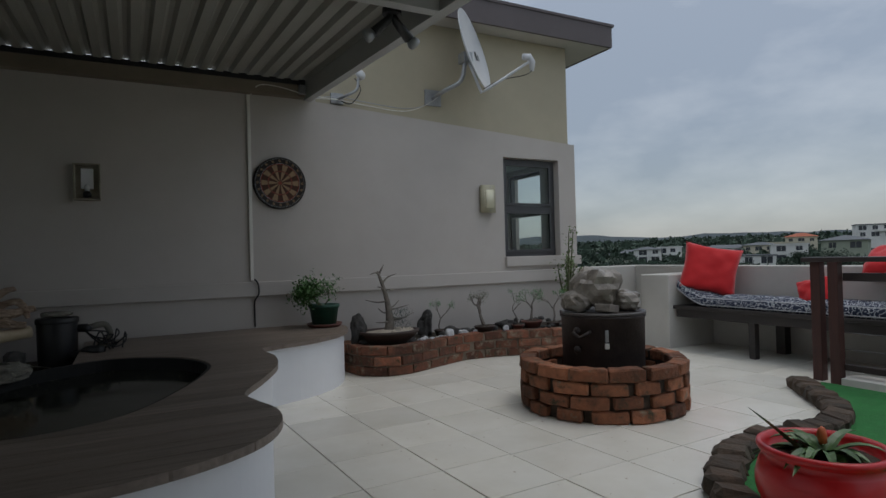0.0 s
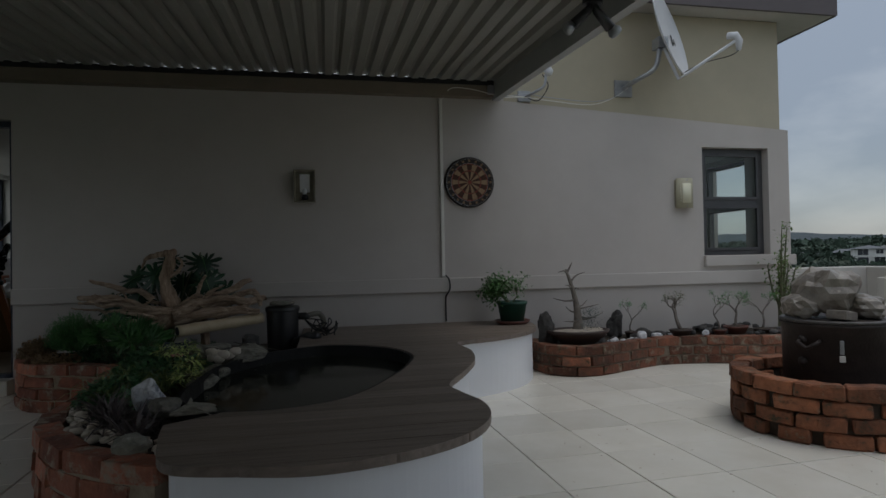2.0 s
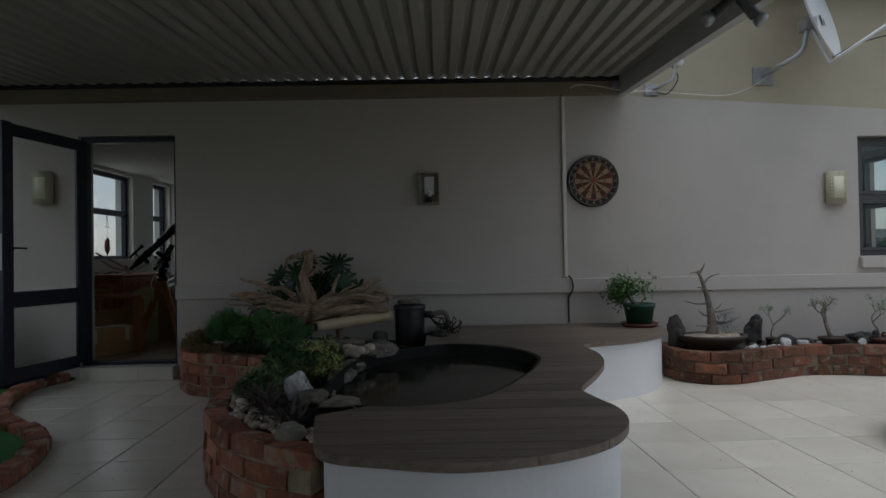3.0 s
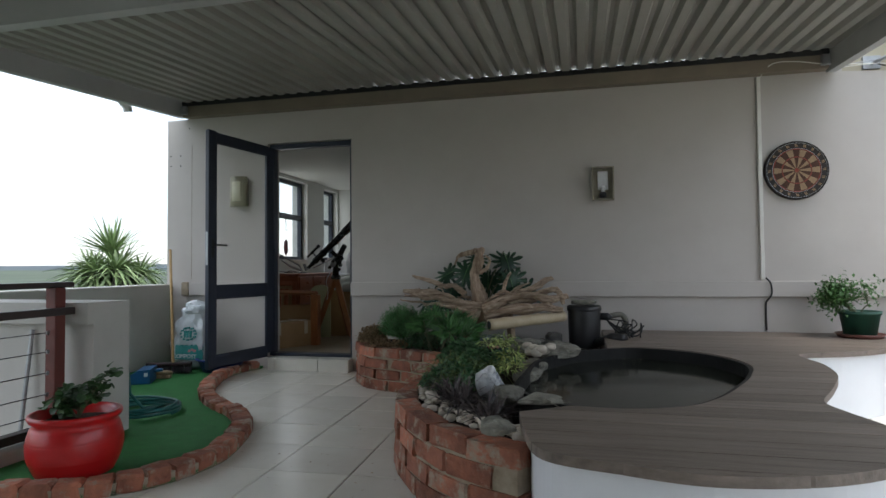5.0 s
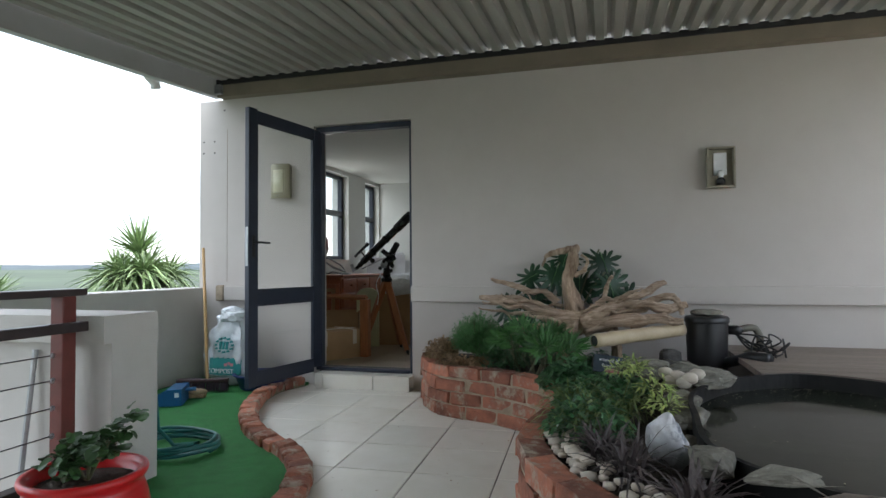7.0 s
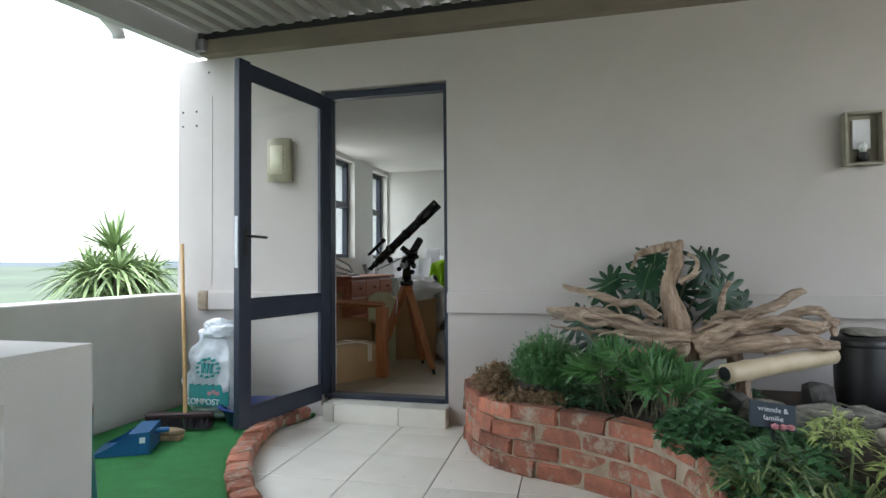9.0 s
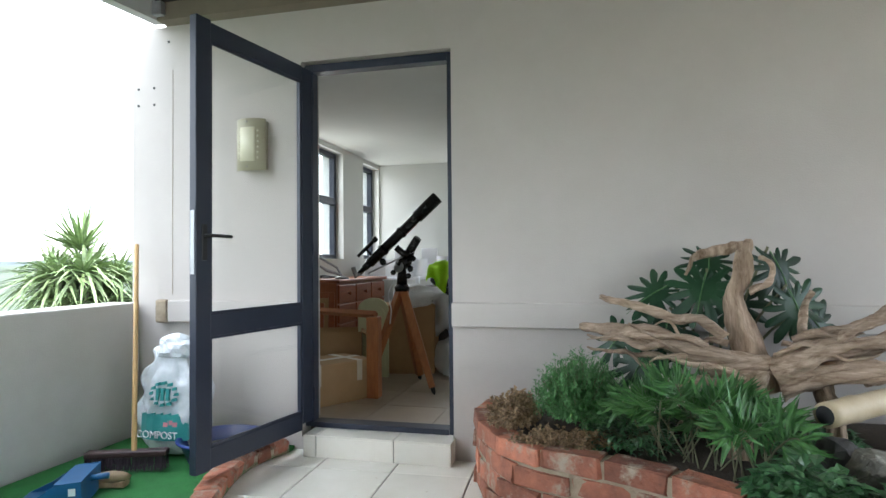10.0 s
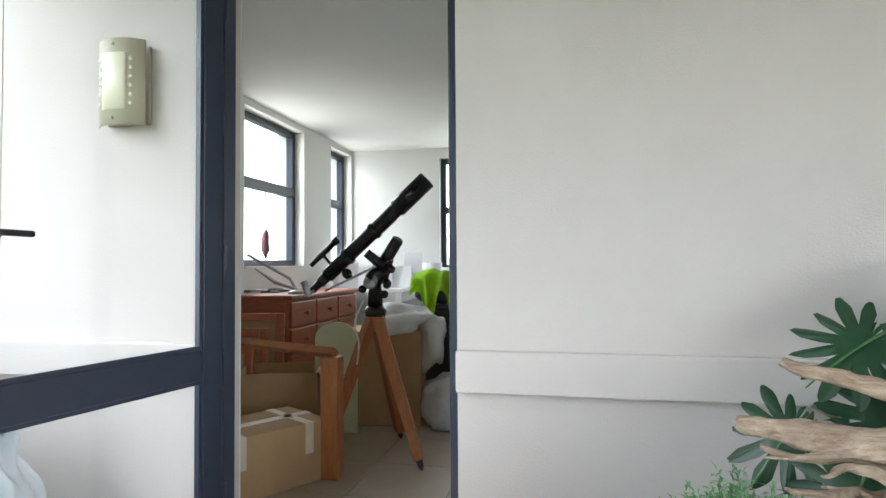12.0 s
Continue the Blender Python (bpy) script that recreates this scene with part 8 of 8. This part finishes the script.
HOUSE_WHITE = mat("house_white", (0.66, 0.66, 0.64), (0.58, 0.58, 0.56), 0.6, 0.8, blotch=0.08)
HOUSE_CREAM = mat("house_cream", (0.58, 0.53, 0.42), (0.50, 0.46, 0.36), 0.6, 0.8, blotch=0.08)
HOUSE_GREEN = mat("house_olive", (0.30, 0.33, 0.26), (0.26, 0.29, 0.23), 0.6, 0.8, blotch=0.08)
ROOF_GREY = mat("roof_slate", (0.13, 0.14, 0.15), (0.10, 0.11, 0.12), 1.5, 0.7)
ROOF_RED = mat("roof_tile_red", (0.40, 0.12, 0.06), (0.32, 0.09, 0.045), 1.5, 0.8)
WIN_DARK = mat("far_window_glass", (0.03, 0.035, 0.045), (0.05, 0.055, 0.065), 0.5, 0.15)


def az_of(px):
    """Bearing of a point of the first view's horizon."""
    return math.atan2(0.94, 1.765) + math.atan((px - 784) / 1040)


def house(label, px, dist, base_px, w, d, h, wall_m, roof_m, hip=1.6, floors=2, garage=False, turn=0.0):
    """A house seen far off, its base a little below the eye's level."""
    azimuth = az_of(px)
    dist *= 1.35
    dist, depth = dist / math.cos(math.atan((px - 784) / 1040)), dist
    x, y = 0.3 + dist * math.sin(azimuth), 0.2 + dist * math.cos(azimuth)
    z = 1.0 + (base_px - 10) * depth / 1040
    t = thing("house", label, "house", "hillside houses", at=(x, y, z), turn=-math.degrees(azimuth) + turn)
    part("wall", boxes(((-w / 2, -d / 2, -4.0), (w / 2, d / 2, h)), bevel=0.0), wall_m, t)
    o = 0.8
    if hip > 0:
        b = bmesh.new()
        vs = [b.verts.new(v) for v in ((-w / 2 - o, -d / 2 - o, h), (w / 2 + o, -d / 2 - o, h), (w / 2 + o, d / 2 + o, h), (-w / 2 - o, d / 2 + o, h), (-w / 2 + d / 2, 0, h + hip), (w / 2 - d / 2, 0, h + hip))]
        for f in ((0, 1, 5, 4), (1, 2, 5), (2, 3, 4, 5), (3, 0, 4), (3, 2, 1, 0)):
            b.faces.new([vs[k] for k in f])
        part("roof", b, roof_m, t)
    else:
        part("roof", boxes(((-w / 2 - 0.3, -d / 2 - 0.3, h), (w / 2 + 0.3, d / 2 + 0.3, h + 0.35))), roof_m, t)
    n = max(2, int(w / 4.0))
    fh = h / floors
    for f in range(floors):
        for k in range(n):
            cx = -w / 2 + w * (k + 0.5) / n
            ww, wh = (1.25, 0.85) if (k + f) % 2 else (0.85, 0.75)
            zc = fh * f + fh * 0.55
            if garage and f == 0 and k == 0:
                part("garage_door", boxes(((cx - 1.3, -d / 2 - 0.08, 0.0), (cx + 1.3, -d / 2 - 0.003, 2.1))), WIN_DARK, t, "dark garage door")
                continue
            wn2 = part("window", boxes(((cx - ww, -d / 2 - 0.03, zc - wh), (cx + ww, -d / 2 - 0.003, zc + wh))), WIN_DARK, t)
            part("frame", boxes(((cx - 0.04, -d / 2 - 0.06, zc - wh), (cx + 0.04, -d / 2 - 0.031, zc + wh)), ((cx - ww - 0.08, -d / 2 - 0.06, zc - wh - 0.08), (cx + ww + 0.08, -d / 2 - 0.031, zc - wh))), wall_m, wn2)
    if floors > 1:
        part("balcony", boxes(((w * 0.05, -d / 2 - 1.2, fh - 0.15), (w * 0.42, -d / 2 - 0.003, fh)), ((w * 0.05, -d / 2 - 1.2, fh), (w * 0.42, -d / 2 - 1.15, fh + 0.8))), wall_m, t)
    return t


house("white flat-roofed two-storey house on the hillside", 1145, 150, -12, 8, 8, 4.6, HOUSE_WHITE, ROOF_GREY, 1.0, 2, True, 8)
house("white two-storey house with dark windows on the hillside", 1185, 160, -10, 7, 8, 5.0, HOUSE_WHITE, HOUSE_WHITE, 0, 2, False, -10)
house("pale house with low grey roof on the hillside", 1115, 190, -6, 12, 9, 2.8, HOUSE_WHITE, ROOF_GREY, 1.6, 1)
house("low white house with long grey roof on the hillside", 1285, 190, -2, 20, 9, 3.0, HOUSE_WHITE, ROOF_GREY, 1.5, 1, False, 5)
house("cream house with hipped roof on the hillside", 1345, 185, 1, 12, 9, 3.2, HOUSE_CREAM, ROOF_GREY, 1.2, 1, False, -8)
house("white two-storey house with glazed balconies on the hillside", 1395, 135, -16, 9.5, 8, 5.2, HOUSE_WHITE, HOUSE_WHITE, 0, 2, True, 6)
house("cream house with orange tiled roof on the hilltop", 1418, 210, 14, 13, 10, 3.6, HOUSE_CREAM, ROOF_RED, 1.8, 1, False, 0)
house("low cream house on the hillside", 1395, 200, 6, 18, 9, 3.0, HOUSE_CREAM, HOUSE_CREAM, 0, 1, False, 4)
house("olive house with grey hipped roof on the hillside", 1497, 120, 0, 10.5, 9, 3.0, HOUSE_GREEN, ROOF_GREY, 1.3, 1, False, -6)
house("grey flat-roofed modern house on the hilltop", 1545, 170, 22, 12, 9, 5.0, HOUSE_WHITE, ROOF_GREY, 0, 2, False, 10)
house("grey flat-roofed house on the hillside", 1240, 230, 2, 14, 8, 2.6, HOUSE_WHITE, ROOF_GREY, 1.2, 1)
house("small white house among trees", 1060, 260, -4, 14, 8, 2.8, HOUSE_WHITE, ROOF_GREY, 1.3, 1)
house("low white building in front of the houses", 1340, 110, -20, 8, 6, 2.2, HOUSE_WHITE, ROOF_GREY, 0, 1)

# ridge of hills at the horizon, distance haze mixed into its blue-grey colour
HAZY_HILLS = mat("hazed_hills", (0.062, 0.082, 0.090), (0.036, 0.052, 0.060), 0.02, 0.95, blotch=0.25)
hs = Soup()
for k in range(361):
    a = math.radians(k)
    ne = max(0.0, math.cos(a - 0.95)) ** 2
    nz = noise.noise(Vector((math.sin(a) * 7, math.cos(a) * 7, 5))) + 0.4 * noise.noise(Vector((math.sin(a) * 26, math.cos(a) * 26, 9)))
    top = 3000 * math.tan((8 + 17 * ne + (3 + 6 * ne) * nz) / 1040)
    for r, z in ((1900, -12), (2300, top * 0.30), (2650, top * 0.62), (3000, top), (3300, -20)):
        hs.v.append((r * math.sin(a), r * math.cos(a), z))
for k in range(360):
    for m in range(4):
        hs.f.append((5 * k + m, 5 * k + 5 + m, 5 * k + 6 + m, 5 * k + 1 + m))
tagged(hs.make("backdrop", HAZY_HILLS), "wooded hills along the horizon, haze in their blue-grey colour", "hills", "", "structure")

# far woods: clumps of leaves over the hills
WOODS = mat("far_woods", (0.050, 0.078, 0.052), (0.030, 0.050, 0.038), 0.4, 0.95, vary=0.4, island=True)
wrng = random.Random(23)
ws = Soup()


def clump(x, y, z, r, n):
    for _ in range(n):
        d = ball_dir(wrng, -0.3)
        q = Vector((x, y, z)) + Vector((d.x * r, d.y * r, d.z * r * 0.75)) * wrng.uniform(0.4, 1)
        a, b = ball_dir(wrng, -1), ball_dir(wrng, -1)
        s = r * wrng.uniform(0.28, 0.5)
        ws.poly([q + a * s, q + b * s, q - a * s, q - b * s])


for k in range(1300):
    a = math.radians(wrng.uniform(22, 75))
    d = 70 * (9 ** (wrng.random() ** 0.8))
    x, y = d * math.sin(a), d * math.cos(a)
    r = wrng.uniform(1.1, 2.1) * (1 + d / 700)
    clump(x, y, ground_z(x, y) + r * 0.4, r, 22)
for k in range(1500):
    a = math.radians(wrng.uniform(22, 78))
    d = wrng.uniform(500, 1950)
    x, y = d * math.sin(a), d * math.cos(a)
    r = wrng.uniform(4, 9) * (0.6 + d / 2000)
    clump(x, y, ground_z(x, y) + r * 0.3, r, 9)
tagged(ws.make("far_woods", WOODS), "dark green trees scattered over the far hills", "trees", "", "stuff")
for k in range(14):
    a = az_of(wrng.uniform(1030, 1568))
    d = wrng.uniform(75, 130)
    x, y = d * math.sin(a), d * math.cos(a)
    tr = thing("tree", "dark green bushy tree on the hillside", "tree", "hillside trees", at=(x, y, 0))
    r = wrng.uniform(1.6, 2.6)
    z = 1.0 + wrng.uniform(-36, -24) * d / 1040
    s = Soup()
    for j in range(6):
        cx, cy, cz2 = wrng.gauss(0, r * 0.45), wrng.gauss(0, r * 0.45), z + wrng.uniform(-0.4, 0.5) * r
        for _ in range(150):
            dv = ball_dir(wrng, -0.6)
            q = Vector((cx, cy, cz2)) + dv * r * 0.55 * wrng.uniform(0.5, 1)
            s.leaf(q, ball_dir(wrng, -0.6), Vector((0, 0, 1)), r * 0.13, r * 0.09)
    part("trunk", tube(bmesh.new(), [(0, 0, ground_z(x, y) - 0.5), (0.1, 0, z - r), (0, 0, z)], [0.22, 0.16, 0.08], 7), BARK, tr)
    s.make("crown", WOODS, tr)

# ---- the dracaena beyond the west parapet ----
SPIKE = leafmat("spiky_leaf", (0.26, 0.33, 0.14), (0.11, 0.19, 0.075), 0.45)


def rosette_tree(x, y, top, seed, heads, size):
    rng = random.Random(seed)
    t = thing("palm_tree", "spiky green palm-like tree beyond the parapet", "tree", at=(x, y, 0))
    gz = ground_z(x, y)
    tb = bmesh.new()
    tube(tb, curve_through([(0, 0, gz), (0.1, 0.05, (gz + top) / 2), (0, 0, top - 0.9)], 4), 0.11, 8)
    crowns = []
    for k in range(heads):
        a = 2 * math.pi * k / heads + rng.uniform(-0.4, 0.4)
        rr = size * (0.0 if k == 0 else rng.uniform(0.12, 0.42))
        c = Vector((rr * math.cos(a), rr * math.sin(a), top - (0.0 if k == 0 else rng.uniform(0.15, 0.75) * size)))
        crowns.append(c)
        tube(tb, curve_through([(0, 0, top - 1.3), (c.x * 0.6, c.y * 0.6, top - 0.9), c - Vector((0, 0, 0.08))], 3), [0.07 - 0.004 * j for j in range(7)], 7)
    part("trunk", tb, BARK, t)
    for k, c in enumerate(crowns):
        s = Soup()
        for _ in range(90):
            d = ball_dir(rng, 0.25 if k == 0 else -0.15)
            s.blade(c, d, rng.uniform(0.45, 0.72) * size, 0.042 * size, rng.uniform(0.05, 0.3) if k == 0 else rng.uniform(0.2, 0.75), 5)
        s.make("crown", SPIKE, t)
    return t


rosette_tree(-7.45, 8.35, 1.20, 1, 17, 1.14)
rosette_tree(-8.6, 7.0, 0.60, 2, 6, 0.8)
setting("road", prism(bmesh.new(), [Vector((-60, 40)), Vector((-52, 36)), Vector((-95, 130)), Vector((-103, 130))], -12.0, -11.2), mat("road_dirt", (0.36, 0.35, 0.33), None, 0.3, 0.9), "pale road through the green valley", "road")

# ---- pieces of walls and floors ----
lay_bricks(planter, PLANTER, 4, BRICKS)
lay_bricks(rplanter, RPLANTER, 3, BRICKS_OLD)


def lay_kerb(line, label, meshes):
    kerb = thing("brick_kerb", label, "kerb")
    tagged(kerb, kind="structure")
    part("mortar", ribbon(bmesh.new(), line, -0.004, 0.05, 0.09, -1), MORTAR, kerb)
    for p, a in resample(line, 0.118):
        ob = new("brick", meshes[brick_rng.randrange(len(meshes))])
        side = Vector((math.sin(a), -math.cos(a), 0)) * 0.05
        ob.matrix_basis = Matrix.Translation((p.x + side.x, p.y + side.y, 0.036 + brick_rng.uniform(-0.006, 0.006))) @ Euler((brick_rng.uniform(-0.06, 0.06), brick_rng.uniform(-0.05, 0.05), a + brick_rng.uniform(-0.05, 0.05))).to_matrix().to_4x4()
        ob.parent = kerb


lay_kerb(kerb_pts, "wavy red brick kerb along the artificial turf", HALVES)
lay_kerb(kerb2_pts, "wavy dark brown brick kerb along the artificial turf", HALVES_DARK)

# floor tiles, 394 mm square, laid a little askew
tile_bm = bmesh.new()
box(tile_bm, (-0.1944, -0.1944, -0.006), (0.1944, 0.1944, 0.0), 0.0)
bmesh.ops.bevel(tile_bm, geom=[e for e in tile_bm.edges if all(abs(v.co.z) < 1e-6 for v in e.verts)], offset=0.002, segments=1, affect="EDGES")
tile_me = bpy.data.meshes.new("tile")
tile_bm.to_mesh(tile_me)
tile_bm.free()
tile_me.materials.append(TILE)
floor_ob = bpy.data.objects["floor"]
TILE_STEP, TILE_TURN = 0.394, radians(2.5)
rest = []
for i in range(-14, 18):
    for j in range(-10, 18):
        u = Vector((math.cos(TILE_TURN), math.sin(TILE_TURN)))
        c = u * 0.33 + Vector((-u.y, u.x)) * 0.035 + u * (i * TILE_STEP) + Vector((-u.y, u.x)) * (j * TILE_STEP)
        if not (-2.70 < c.x < 5.95 and -2.8 < c.y < 5.68) and not (-3.9 < c.x <= -2.70 and 3.6 < c.y < 5.68):
            continue
        m = pose(c.x, c.y, brick_rng.uniform(-0.0008, 0.0008), 0, 0, math.degrees(TILE_TURN))
        if c.y > 1.35:
            ob = new("tile", tile_me)
            ob.matrix_basis = m
            ob.parent = floor_ob
        else:
            rest.append(m)
bm = bmesh.new()
for m in rest:
    box(bm, (-0.1944, -0.1944, -0.006), (0.1944, 0.1944, 0.0), 0.0, m)
tagged(part("tile_field", bm, TILE, floor_ob), kind="stuff")

# fallen specks of leaf and grit on the tiles
lit = Soup()
lrng = random.Random(19)
for _ in range(420):
    if lrng.random() < 0.55:
        x, y = lrng.uniform(1.2, 5.0), lrng.uniform(1.6, 4.9)
    else:
        x, y = lrng.uniform(-2.6, -0.9), lrng.uniform(1.2, 5.3)
    a = lrng.uniform(0, 6.28)
    r = lrng.choice((0.003, 0.004, 0.004, 0.006, 0.009))
    lit.poly([Vector((x + r * math.cos(a), y + r * math.sin(a), 0.0022)), Vector((x - 0.4 * r * math.sin(a), y + 0.4 * r * math.cos(a), 0.004)), Vector((x - r * math.cos(a), y - r * math.sin(a), 0.0022)), Vector((x + 0.5 * r * math.sin(a), y - 0.5 * r * math.cos(a), 0.003))])
tagged(lit.make("leaf_litter", DRY), "brown specks of leaf and grit on the tiles", "litter", "", "stuff")
# short fibres of the turf
blades = Soup()


def inside(p, poly):
    c = False
    for i in range(len(poly)):
        a, b = poly[i], poly[i - 1]
        if (a.y > p.y) != (b.y > p.y) and p.x < (b.x - a.x) * (p.y - a.y) / (b.y - a.y) + a.x:
            c = not c
    return c


zone = [Vector((q.x - 0.12, q.y)) for q in kerb_pts] + [Vector((-2.71, 2.4)), Vector((-2.71, 3.34)), Vector((-4.11, 3.34)), Vector((-4.11, 5.48)), Vector((-3.25, 5.48))]
for _ in range(12000):
    p = Vector((lrng.uniform(-4.1, -1.9), lrng.uniform(2.3, 5.48)))
    if inside(p, zone):
        a = lrng.uniform(0, 6.28)
        w = 0.0022
        q = Vector((p.x, p.y, 0.021))
        sd = Vector((math.cos(a) * w, math.sin(a) * w, 0))
        blades.poly([q - sd, q + sd, q + Vector((lrng.uniform(-0.008, 0.008), lrng.uniform(-0.008, 0.008), lrng.uniform(0.002, 0.004)))])
tagged(blades.make("turf_fibres", TURF), "short green fibres of the artificial turf", "artificial turf", "", "stuff")
# bits of leaf on the pond
scum = Soup()
pond_line = [Vector((q[0], q[1])) for q in liner_line]
mid_pond = sum(pond_line, Vector((0, 0))) / len(pond_line)
for k in range(480):
    e = lrng.choice(pond_line)
    u = 1 - abs(lrng.gauss(0, 0.10)) if k % 3 else math.sqrt(lrng.random())
    p = mid_pond.lerp(e, min(0.97, u)) + Vector((lrng.gauss(0, 0.03), lrng.gauss(0, 0.03)))
    if not inside(p, pond_line) or (k % 3 and p.y < mid_pond.y + 0.2):
        continue
    r, b = lrng.choice((0.002, 0.003, 0.004, 0.006)), lrng.uniform(0, 6.28)
    cs, sn = math.cos(b) * r, math.sin(b) * r
    scum.poly([Vector((p.x + cs, p.y + sn, 0.347)), Vector((p.x - 0.5 * sn, p.y + 0.5 * cs, 0.3478)), Vector((p.x - cs, p.y - sn, 0.347)), Vector((p.x + 0.5 * sn, p.y - 0.5 * cs, 0.3478))])
tagged(scum.make("pond_debris", mat("pale_debris", (0.30, 0.28, 0.20), (0.16, 0.15, 0.10), 20, 0.8)), "pale specks of leaf floating on the pond", "litter", "", "stuff")
